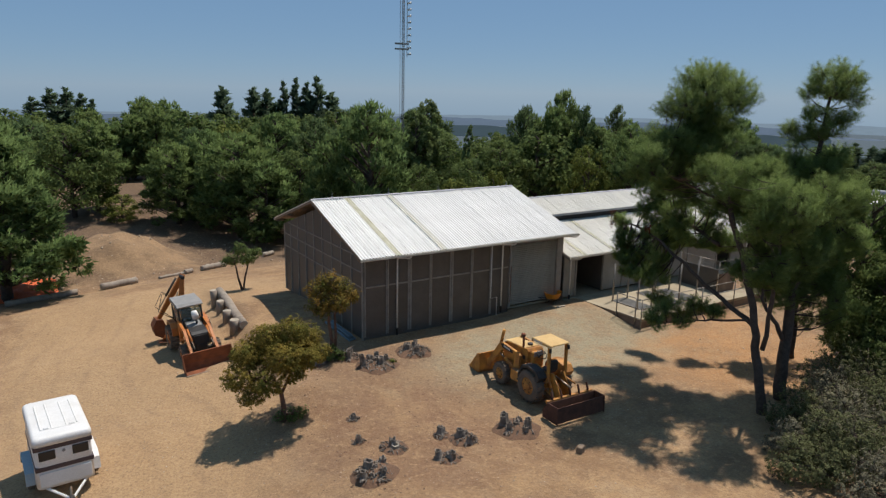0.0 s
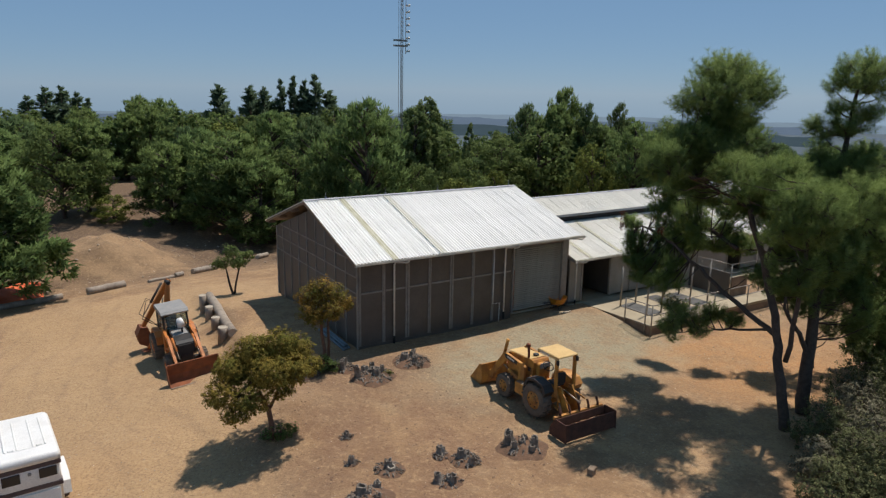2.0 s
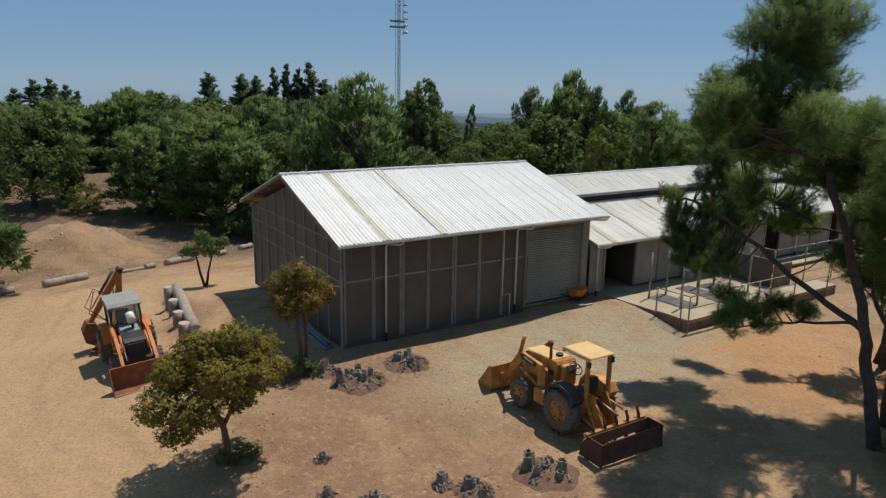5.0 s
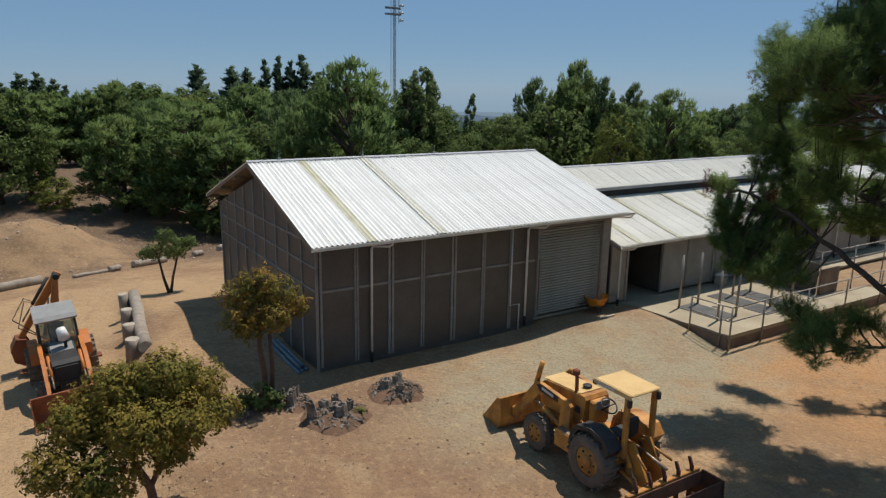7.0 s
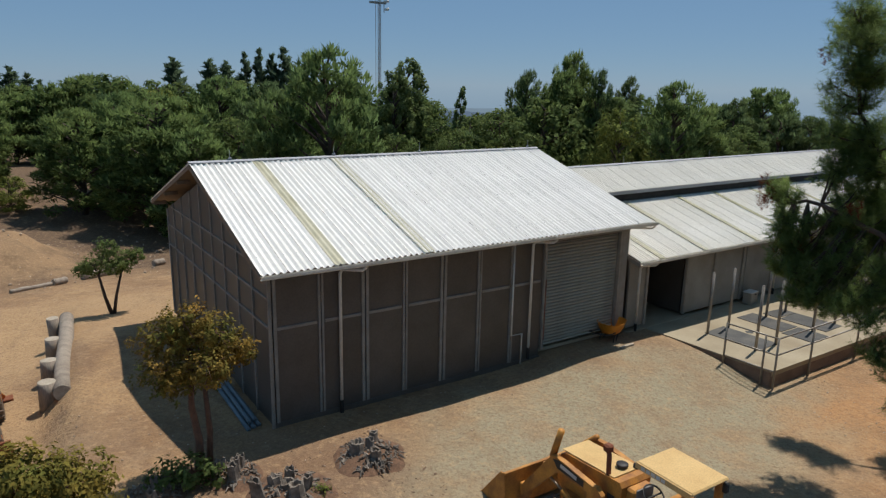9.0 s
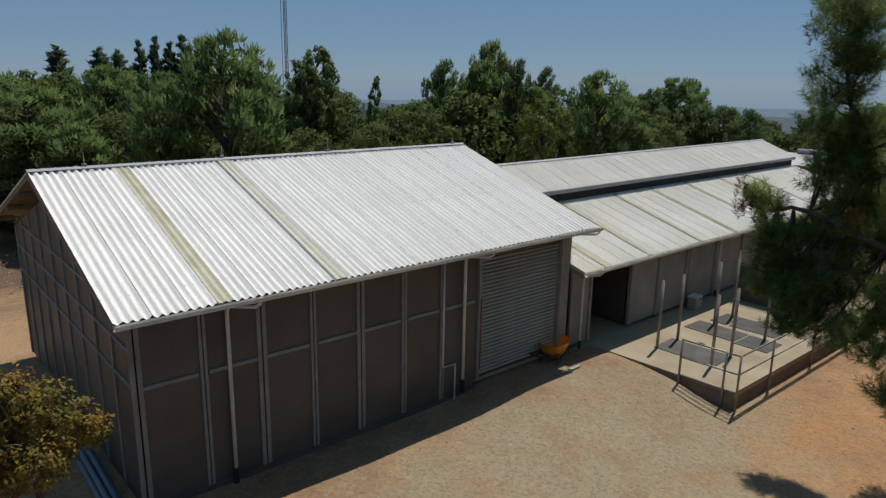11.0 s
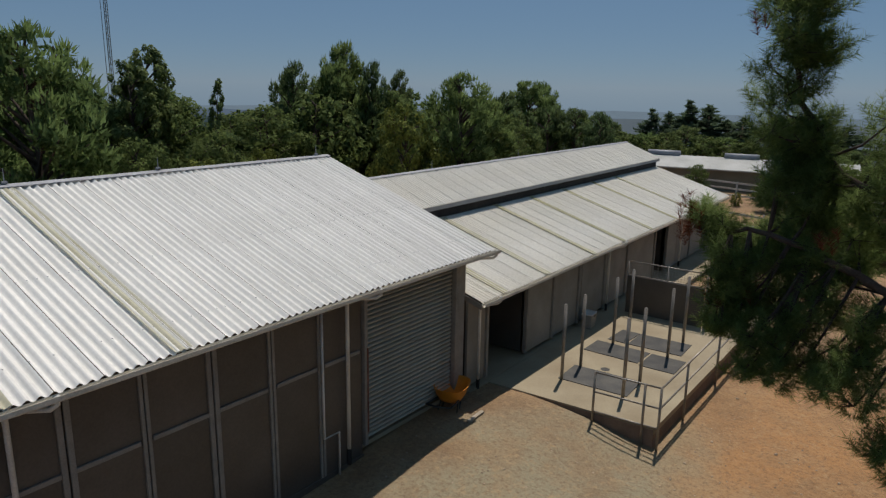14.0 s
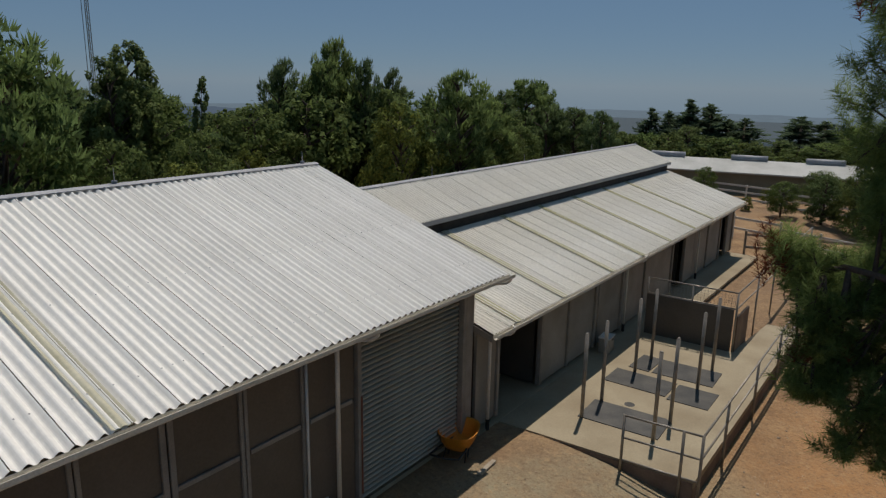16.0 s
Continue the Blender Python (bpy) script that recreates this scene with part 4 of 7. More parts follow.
dome = lambda u: math.sqrt(max(0.05, 1 - (2 * u - 0.75) ** 2 * 0.62))
column = lambda u: 0.35 + 0.65 * math.sin(math.pi * (0.12 + 0.80 * u))
cone = lambda u: 1.0 - 0.72 * u
KINDS = {
    "oak": tree_kind("oak_tree", "dense dark green oak with a rounded crown", "tree", LEAF_OAK, BARK, 9.0, 4.0, 1.5, dome, 110, 12500, 0.215, 1, 0.24, 1, 0.75),
    "oak_b": tree_kind("oak_tree", "dense green oak with an uneven crown", "tree", LEAF_OAK, BARK, 9.0, 3.6, 1.0, dome, 90, 11500, 0.215, 2, 0.22, 2, 0.8),
    "dark": tree_kind("evergreen_tree", "dark evergreen tree with a full crown", "tree", LEAF_DARK, BARK, 10.0, 3.4, 1.0, dome, 110, 11500, 0.36, 3, 0.24, 1, 0.66, 0.95, True),
    "pine": tree_kind("pine_tree", "bushy green pine with soft tufted crown", "tree", LEAF_PINE, BARK, 10.0, 3.6, 0.8, dome, 150, 13500, 0.38, 4, 0.26, 1, 0.6, 0.95, True),
    "pine_b": tree_kind("pine_tree", "tall green pine with a tufted crown", "tree", LEAF_PINE, BARK, 11.0, 2.8, 1.2, column, 110, 11000, 0.38, 5, 0.24, 1, 0.66, 1.0, True),
    "pine_open": tree_kind("pine_tree", "broad green pine with drooping tufted boughs", "tree", LEAF_PINE, BARK, 10.0, 3.9, 1.7, cone, 170, 30000, 0.32, 15, 0.3, 1, 0.62, 0.9, True),
    "euc": tree_kind("tall_tree", "tall feathery green tree", "tree", LEAF_LIGHT, BARK, 11.0, 2.5, 0.8, column, 120, 11500, 0.22, 6, 0.2, 1, 0.6, 1.2),
    "lime": tree_kind("bushy_tree", "rounded yellow-green bushy tree", "tree", LEAF_LIME, BARK, 7.0, 3.0, 0.3, dome, 80, 11500, 0.17, 7, 0.18, 1, 0.75),
    "thin": tree_kind("thin_tree", "thin pale green tree with open crown", "tree", LEAF_LIGHT, BARK, 9.0, 1.6, 0.8, cone, 60, 5200, 0.18, 8, 0.12, 1, 0.62, 1.3),
    "fir": fir_kind("fir_tree", "dark narrow fir tree", 12.0, 2.4, 9, LEAF_FIR, 22),
    "fir_b": fir_kind("fir_tree", "dark fir tree with uneven branches", 12.0, 2.9, 10, LEAF_FIR, 18),
    "oak_far": tree_kind("oak_tree", "dense dark green oak in the far wood", "tree", LEAF_OAK, BARK, 9.0, 3.9, 0.8, dome, 80, 4600, 0.34, 12, 0.24, 1, 0.8),
    "pine_far": tree_kind("pine_tree", "bushy green pine in the far wood", "tree", LEAF_PINE, BARK, 10.0, 3.0, 0.8, dome, 90, 4800, 0.55, 13, 0.24, 1, 0.62, 1.0, True),
    "dark_far": tree_kind("evergreen_tree", "dark evergreen tree in the far wood", "tree", LEAF_DARK, BARK, 10.0, 3.1, 0.8, column, 80, 4500, 0.55, 14, 0.24, 1, 0.7, 1.0, True),
}
KIND_H = {"oak": 9.0, "oak_b": 9.0, "dark": 10.0, "pine": 10.0, "pine_b": 11.0, "pine_open": 10.0, "euc": 11.0, "lime": 7.0, "thin": 9.0, "fir": 12.0, "fir_b": 12.0, "oak_far": 9.0, "pine_far": 10.0, "dark_far": 10.0}
KIND_R = {"oak": 4.0, "oak_b": 3.6, "dark": 3.4, "pine": 3.6, "pine_b": 2.8, "pine_open": 3.9, "euc": 2.5, "lime": 3.0, "thin": 1.6, "fir": 2.4, "fir_b": 2.9, "oak_far": 3.9, "pine_far": 3.0, "dark_far": 3.1}
used_kind = set()


def plant(kind, x, y, top, wide=1.0, turn=None):
    """Sets a tree of that kind so that its crown tops out at height top."""
    z = ground_z(x, y)
    s = (top - z) / KIND_H[kind]
    turn = random.uniform(0, 360) if turn is None else turn
    m = pose(x, y, z, 0, 0, turn) @ Matrix.Diagonal((s * wide, s * wide, s, 1))
    if kind in used_kind:
        return copy_thing(KINDS[kind], m)
    used_kind.add(kind)
    KINDS[kind].matrix_basis = m
    return KINDS[kind]


# copies come first from unscaled originals, so originals are set last
PLANTED = []


def want(kind, x, y, top, wide=1.0):
    PLANTED.append((kind, x, y, top, wide))


def grown(kind, x, y, top, reach):
    """A tree known by its top and by how far its crown reaches."""
    want(kind, x, y, top, reach / (KIND_R[kind] * (top - ground_z(x, y)) / KIND_H[kind]))


# skyline trees
grown("pine", 13.3, 26.0, 10.0, 3.9)
grown("pine", 10.6, 27.6, 7.2, 2.6)
grown("euc", 26.8, 39.1, 10.1, 2.5)
grown("euc", 24.6, 37.4, 8.9, 2.2)
grown("thin", 26.6, 30.3, 7.8, 1.3)
grown("thin", 34.2, 38.0, 5.4, 1.6)
grown("dark", 42.0, 40.5, 9.4, 2.6)
grown("pine", 46.9, 39.0, 11.4, 3.0)
grown("pine", 44.6, 38.0, 9.4, 3.0)
grown("dark", 47.7, 36.0, 9.6, 2.0)
grown("dark", 69.4, 51.2, 9.4, 2.2)
grown("pine_b", 50.5, 36.5, 6.5, 2.6)
grown("lime", 31.5, 18.3, 6.5, 2.5)
grown("lime", 33.4, 17.2, 4.2, 1.8)
grown("pine", 35.0, 16.6, 8.3, 2.9)
grown("pine_b", 37.6, 16.2, 6.6, 2.0)
grown("dark", 65.7, 32.3, 6.9, 2.6)
grown("pine_b", 70.5, 32.2, 8.2, 3.0)
grown("pine", 75.7, 33.5, 8.2, 3.2)
grown("dark", 63.1, 19.6, 5.3, 2.0)
grown("dark", 67.5, 24.5, 5.4, 2.6)
grown("oak_b", 56.0, 25.0, 4.6, 3.0)
grown("oak", 48.0, 22.0, 4.2, 3.0)
grown("dark", 41.0, 19.5, 5.6, 2.6)
grown("oak", 36.1, 48.0, 4.4, 3.0)
grown("oak_b", 39.0, 41.0, 3.6, 2.4)
grown("dark", 31.0, 35.0, 3.8, 2.4)
grown("lime", 29.0, 29.0, 3.2, 2.2)
grown("lime", 21.5, 24.5, 3.4, 2.4)
grown("oak", 18.0, 25.5, 4.6, 2.4)
grown("oak_b", 24.5, 28.0, 4.6, 2.6)
for x, y, top, reach in ((20.3, 97.4, 10.9, 1.9), (25.3, 96.1, 10.9, 1.7), (27.6, 95.4, 10.6, 1.6), (30.3, 94.4, 11.8, 1.5), (32.4, 93.7, 12.4, 1.6), (34.2, 93.0, 11.7, 1.5), (35.9, 92.4, 12.7, 2.2), (38.4, 92.0, 10.2, 2.0)):
    grown("fir_b" if top > 11 else "fir", x, y, top, reach * 2.1)
for x, y, top, reach in ((-2.0, 176.2, 9.3, 3.4), (1.6, 176.0, 9.6, 3.1), (5.0, 175.8, 8.2, 2.8), (7.4, 174.5, 6.8, 2.6), (-6.0, 177.0, 7.2, 3.2)):
    grown("fir_b", x, y, top, reach * 1.9)
# edge of the wood beside the track
grown("pine", 5.6, 37.6, 6.9, 4.6)
grown("pine", 6.9, 34.2, 4.6, 3.4)
grown("pine", 0.9, 42.8, 5.6, 3.6)
grown("oak_b", 10.6, 36.0, 5.2, 3.4)
grown("oak", -7.6, 48.9, 7.0, 4.3)
grown("pine", -12.5, 55.0, 6.4, 3.8)
grown("pine_open", -13.6, 23.4, 8.6, 5.0)
grown("lime", -3.7, 45.4, 0.6, 1.9)
grown("oak_b", 14.5, 33.0, 4.6, 3.2)
grown("lime", 17.0, 20.8, 2.9, 1.9)
grown("lime", 13.6, 21.8, 2.8, 2.0)
for x, y, top, reach in ((4.2, 70.2, 8.0, 2.6), (1.3, 70.6, 7.2, 2.6), (-2.2, 71.0, 6.2, 3.0), (7.0, 69.6, 7.4, 2.6), (10.0, 69.0, 7.0, 2.8), (-9.8, 71.4, 6.4, 3.8), (-5.8, 71.4, 5.6, 3.2), (13.5, 68.5, 6.6, 3.0)):
    grown("pine_far", x, y, top, reach)
# conifers and scrub beyond the arena
for x, y, top, reach in ((87.2, 23.3, 4.9, 1.8), (87.9, 21.3, 4.7, 1.3), (86.7, 18.5, 6.1, 2.0), (87.3, 16.2, 5.7, 1.7), (86.4, 11.9, 4.2, 2.0), (84.5, 5.7, 4.7, 2.1), (84.8, 3.4, 4.3, 2.0), (88.5, 14.2, 4.0, 1.6), (85.5, 1.0, 3.8, 2.0)):
    grown("fir_b" if reach > 1.7 else "fir", x, y, top, reach * 1.8)
for b, d, top, k in ((-68.5, 76, 3.0, "oak_far"), (-70.2, 78, 2.8, "pine_far"), (-71.8, 74, 3.2, "oak_far"), (-73.2, 78, 3.6, "dark_far"), (-74.6, 75, 3.0, "oak_far"), (-76.2, 77, 2.7, "pine_far"), (-77.8, 74, 2.6, "oak_far"), (-79.4, 76, 2.7, "dark_far"), (-81.0, 72, 2.4, "oak_far"), (-82.6, 74, 2.8, "pine_far"), (-84.2, 72, 2.6, "oak_far"), (-86.0, 70, 2.6, "dark_far"), (-88.0, 66, 2.6, "oak_far")):
    grown(k, 0.6 + d * math.sin(radians(-b)), -7.6 + d * math.cos(radians(-b)), top, 2.6)
want("oak_b", 48.1, 5.35, 2.48, 0.95)
want("oak", 50.03, -1.48, 2.64, 1.2)
want("lime", 51.69, 2.05, 1.04, 1.1)
want("lime", 50.72, 7.61, 0.9, 1.1)
want("oak_b", 49.74, -4.79, 3.06, 1.2)
want("oak", 45.99, 0.07, 2.23, 1.1)
want("dark", 45.41, -2.23, 2.84, 1.2)
want("oak_b", 44.34, -4.22, 3.44, 1.0)
want("lime", 47.06, 2.29, 0.94, 1.0)
want("oak", 53.1, -7.11, 4.25, 0.9)
want("oak_b", 46.27, -8.64, 3.8, 0.8)
want("oak", 37.51, -13.35, 3.6, 0.8)
want("pine_b", 18.07, -12.38, 7.2, 0.85)
want("oak_b", 16.53, -14.43, 5.2, 0.85)
want("pine", 20.84, -13.93, 9, 0.85)
want("dark", 26.72, -13.8, 8.2, 0.9)
want("oak_b", 20.83, -13.33, 7.4, 0.9)
want("dark", 23.84, -18.17, 9, 0.9)
want("dark", 18.23, -16.59, 6.8, 0.8)
want("oak", 32.11, -12.87, 7, 0.9)
want("oak_b", 15.75, -14.84, 3.2, 0.9)

# the wood itself: tops keep below the skyline seen from the yard
SKYLINE = [(4, 0.0), (-0.7, 0.0), (-5, 0.3), (-9, 0.75), (-14, 0.5), (-20, 0.6), (-26, 0.7), (-29, -0.1), (-32, 0.8), (-33.7, -1.9), (-37.5, -1.9), (-40, 0.2), (-44, 1.4), (-50, 0.2), (-54, -0.3), (-58, -0.7), (-64, -1.2), (-68, -3.0), (-90, -4.0)]
rng_wood = random.Random(11)


def skyline(b):
    for (b0, e0), (b1, e1) in zip(SKYLINE, SKYLINE[1:]):
        if b1 <= b <= b0:
            return e0 + (e1 - e0) * (b - b0) / (b1 - b0)
    return -4.0


placed = []
tries = 0
while len(placed) < 118 and tries < 6000:
    tries += 1
    b = rng_wood.uniform(-66, 4)
    d = rng_wood.choice((rng_wood.uniform(62, 90), rng_wood.uniform(70, 125), rng_wood.uniform(90, 170)))
    x, y = -7.2 + d * math.sin(radians(-b)), -18 + d * math.cos(radians(-b))
    if y < 19 + 0.25 * max(0, 20 - x) + 14 * (x < 9) or (x > 34 and y < 26) or (-14 < x < 3 and y < 50) or (-5 < x < 2.5 and y < 70):
        continue
    if any((x - p) ** 2 + (y - q) ** 2 < (4.2 if d < 100 else 5.5) ** 2 for p, q in placed):
        continue
    placed.append((x, y))
    top = 8.5 + d * math.tan(radians(skyline(b - 1.0) - rng_wood.uniform(0.7, 2.6)))
    top = max(top, ground_z(x, y) + 3.5)
    top = min(top, ground_z(x, y) + 17)
    kinds = ("oak", "oak_b", "oak_b", "pine", "pine", "pine_b", "dark", "euc", "lime") if d < 72 else ("oak_far", "oak_far", "pine_far", "pine_far", "dark_far")
    want(rng_wood.choice(kinds), x, y, top, rng_wood.uniform(0.9, 1.25))

seen_kind = {}
for item in PLANTED:
    seen_kind.setdefault(item[0], []).append(item)
for kind, items in seen_kind.items():
    used_kind.add(kind)
    for item in items[1:]:
        plant(*item)
    used_kind.discard(kind)
    plant(*items[0])


# ---- the two tall pines ----
def shoots(rng, base, points, ways, needles, length, width, reach):
    """Bottle-brush shoots: thin needles that stand off all along each shoot."""
    n = len(points)
    axis = np.repeat(ways, needles, 0)
    along = rng.uniform(-0.5, 0.5, (n * needles, 1)) * reach
    off = np.cross(axis, unit(rng, n * needles))
    off /= np.linalg.norm(off, axis=1, keepdims=True) + 1e-9
    d = axis * rng.uniform(0.35, 0.9, (n * needles, 1)) + off * 0.85
    d /= np.linalg.norm(d, axis=1, keepdims=True)
    s = np.cross(d, unit(rng, n * needles))
    s /= np.linalg.norm(s, axis=1, keepdims=True) + 1e-9
    p = np.repeat(points, needles, 0) + axis * along - base
    ln = length * rng.uniform(0.7, 1.2, (n * needles, 1))
    return np.stack([p - s * width / 2, p + s * width / 2, p + d * ln], 1), off


def limb_near(limbs, c):
    best = None
    for pts in limbs:
        for a, b in zip(pts, pts[1:]):
            a, b = Vector(a), Vector(b)
            for k in range(5):
                p = a.lerp(b, k / 4)
                cost = (p - Vector(c)).length + (0.25 if p.z > c[2] else 0)
                if best is None or cost < best[0]:
                    best = (cost, p)
    return best[1]


def tall_pine(label, limbs, radii, masses, dead, seed, needles=46):
    """Limbs, and boughs of needles grouped in masses: centre, half sizes, number of boughs, bough radius."""
    rng = np.random.default_rng(seed)
    base = Vector(limbs[0][0])
    root = thing("tall_pine", label, "tree", pose(*base), "tall pines")
    inv = Matrix.Translation(-base)
    wood = Geo()
    for pts, (r0, r1) in zip(limbs, radii):
        fine = []
        for a, b in zip(pts, pts[1:]):
            for k in range(4):
                q = Vector(a).lerp(Vector(b), k / 4)
                fine.append(q + Vector(rng.normal(size=3) * 0.035))
        fine.append(Vector(pts[-1]))
        fine[0] = Vector(pts[0])
        wood.tube(fine, [r0 + (r1 - r0) * k / (len(fine) - 1) for k in range(len(fine))], 9, inv)
    wood.obj("trunk", BARK, root, "dark furrowed bark", True)
    twigs = Geo()
    points, ways, outs = [], [], []
    for centre, half, count, size in masses:
        centre = Vector(centre)
        for k in range(count):
            d = Vector(unit(rng, 1)[0])
            f = rng.uniform(0.2, 1.0) ** 0.4
            c = centre + Vector([d[i] * half[i] * f for i in range(3)])
            r = size * rng.uniform(0.75, 1.2)
            start = limb_near(limbs, c)
            mid = start.lerp(c, 0.55) + Vector((0, 0, -0.1 * (c - start).length))
            twigs.tube([start, mid, c], [0.026, 0.018, 0.01], 5, inv)
            for m in range(int(27 * (r / 0.45) ** 2) + 5):
                e = Vector(unit(rng, 1)[0])
                e.z = e.z * 0.8 + 0.1
                p = c + e * r * rng.uniform(0.35, 1.0)
                w = (e * 0.6 + (p - centre).normalized() * 0.35 + Vector((0, 0, 0.75))).normalized()
                if m % 3 == 0:
                    twigs.tube([c, p], [0.009, 0.005], 3, inv)
                points.append(tuple(p))
                ways.append(tuple(w))
                outs.append(tuple((e * 0.7 + (p - centre).normalized() * 0.5 + Vector((0, 0, 0.3))).normalized()))
    tagged(twigs.obj("branch", BARK, root, "", True), kind="stuff")
    q, off = shoots(rng, np.array(tuple(base)), np.array(points), np.array(ways), needles, 0.17, 0.0092, 0.32)
    nrm = np.repeat(np.array(outs), needles, 0) + off * 0.5 + unit(rng, len(q)) * 0.3
    nrm /= np.linalg.norm(nrm, axis=1, keepdims=True)
    back = (np.cross(q[:, 1] - q[:, 0], q[:, 2] - q[:, 0]) * nrm).sum(1) < 0
    q[back] = q[back][:, ::-1]
    crown = new("needles", fast_mesh("needles", q.reshape(-1, 3), 3, NEEDLE, nrm))
    crown.parent = root
    if dead:
        pts, dirs = [], []
        for c, n in dead:
            for k in range(n):
                pts.append(tuple(Vector(c) + Vector(rng.normal(size=3)) * 0.11))
                dirs.append((0.2, 0.3, 0.93))
        q, off = shoots(rng, np.array(tuple(base)), np.array(pts), np.array(dirs), 40, 0.13, 0.009, 0.2)
        ob = new("dead_needles", fast_mesh("dead_needles", q.reshape(-1, 3), 3, DEAD))
        ob.parent = root
        tagged(ob, "rust-brown dead needle sprays")
    return root


A0 = (9.93, -13.48, -0.55)
tall_pine("tall dark green pine forking into two leaning trunks", [
    [A0, (9.84, -13.16, 1.16), (9.95, -12.74, 2.81), (10.05, -11.82, 5.25), (10.06, -10.79, 7.58), (10.01, -9.97, 9.72), (10.02, -9.75, 11.48)],
    [(9.95, -12.74, 2.72), (9.88, -11.33, 3.38), (9.82, -9.82, 4.24), (9.75, -8.31, 5.1), (9.59, -7.11, 5.57), (9.38, -6.11, 5.55)],
    [(10.04, -10.81, 5.43), (10.25, -9.1, 5.95), (10.45, -7.8, 6.4), (10.55, -7.15, 7.4), (10.55, -6.95, 8.6), (10.5, -6.85, 9.47)],
    [(9.95, -12.64, 2.91), (9.63, -11.15, 2.6), (8.7, -10.6, 2.5), (7.5, -10.5, 2.6)],
    [(10.05, -11.1, 6.9), (8.5, -10.6, 7.7), (7.0, -10.2, 8.3)],
    [(9.86, -13.2, 2.0), (9.3, -13.7, 4.6), (8.8, -14.0, 6.6), (8.65, -14.0, 8.2)],
    [(10.03, -12.0, 4.9), (10.6, -11.8, 6.4), (10.95, -11.6, 7.9)],
], [(0.19, 0.04), (0.1, 0.025), (0.08, 0.02), (0.05, 0.015), (0.06, 0.02), (0.09, 0.02), (0.05, 0.02)], [
    ((9.2, -10.2, 10.8), (1.9, 1.15, 1.05), 36, 0.6), ((9.0, -10.15, 9.2), (2.0, 1.2, 0.8), 28, 0.58), ((9.2, -9.8, 8.1), (1.2, 1.1, 0.5), 12, 0.5),
    ((10.5, -7.0, 8.5), (0.75, 0.46, 0.95), 19, 0.37), ((10.5, -7.05, 7.0), (0.85, 0.5, 0.75), 14, 0.37), ((10.4, -6.95, 9.4), (0.5, 0.34, 0.3), 8, 0.26),
    ((10.35, -7.25, 6.2), (0.75, 0.55, 0.4), 11, 0.34), ((10.2, -8.5, 6.9), (0.5, 0.5, 0.35), 8, 0.32), ((9.1, -9.1, 7.6), (0.85, 0.6, 0.8), 12, 0.46), ((6.8, -10.2, 8.5), (1.2, 0.85, 0.65), 15, 0.46),
    ((10.2, -7.65, 5.5), (1.1, 0.8, 0.6), 14, 0.36), ((11.2, -7.6, 5.2), (0.7, 0.9, 0.5), 14, 0.38), ((9.55, -6.4, 5.6), (0.28, 0.32, 0.25), 6, 0.24), ((10.0, -7.8, 4.5), (1.1, 0.95, 0.42), 18, 0.34), ((9.5, -7.2, 4.15), (0.7, 0.5, 0.3), 8, 0.3), ((9.45, -6.75, 5.0), (0.5, 0.42, 0.5), 16, 0.22), ((9.4, -6.75, 4.3), (0.4, 0.36, 0.4), 13, 0.22), ((9.25, -7.3, 3.6), (0.4, 0.45, 0.3), 9, 0.22), ((9.5, -8.6, 3.75), (0.85, 0.85, 0.36), 14, 0.32), ((9.9, -8.8, 6.1), (0.8, 0.6, 0.55), 11, 0.42),
    ((9.45, -9.9, 2.75), (0.65, 0.8, 0.4), 8, 0.35), ((7.6, -10.6, 2.75), (0.7, 0.6, 0.45), 9, 0.36), ((9.1, -9.0, 2.8), (0.35, 0.35, 0.25), 4, 0.28), ((9.75, -10.9, 2.9), (0.3, 0.6, 0.25), 6, 0.3),
    ((10.9, -11.6, 7.5), (1.1, 1.0, 1.0), 28, 0.52), ((10.3, -10.4, 6.9), (1.2, 0.8, 0.6), 14, 0.46), ((10.4, -9.6, 5.6), (1.0, 0.9, 0.5), 12, 0.42), ((11.3, -12.2, 5.2), (0.8, 0.7, 0.8), 12, 0.46), ((10.6, -11.4, 4.3), (0.7, 0.6, 0.35), 7, 0.36), ((11.5, -10.9, 6.8), (1.2, 0.9, 0.6), 19, 0.48), ((12.3, -11.8, 6.2), (1.0, 0.8, 0.5), 9, 0.46), ((9.5, -12.6, 6.4), (1.0, 0.8, 0.5), 9, 0.46),
    ((8.4, -14.05, 7.3), (1.2, 0.9, 1.1), 28, 0.54), ((8.8, -13.6, 5.4), (0.7, 0.6, 0.8), 10, 0.46), ((7.8, -12.2, 8.2), (1.3, 0.9, 0.7), 13, 0.5),
], [((9.38, -6.05, 5.75), 12), ((9.36, -6.15, 5.5), 8), ((9.28, -6.57, 4.58), 11), ((9.34, -6.92, 4.59), 11), ((9.2, -7.3, 4.1), 6), ((9.3, -7.9, 5.6), 5), ((9.9, -6.62, 8.49), 3)], 21)
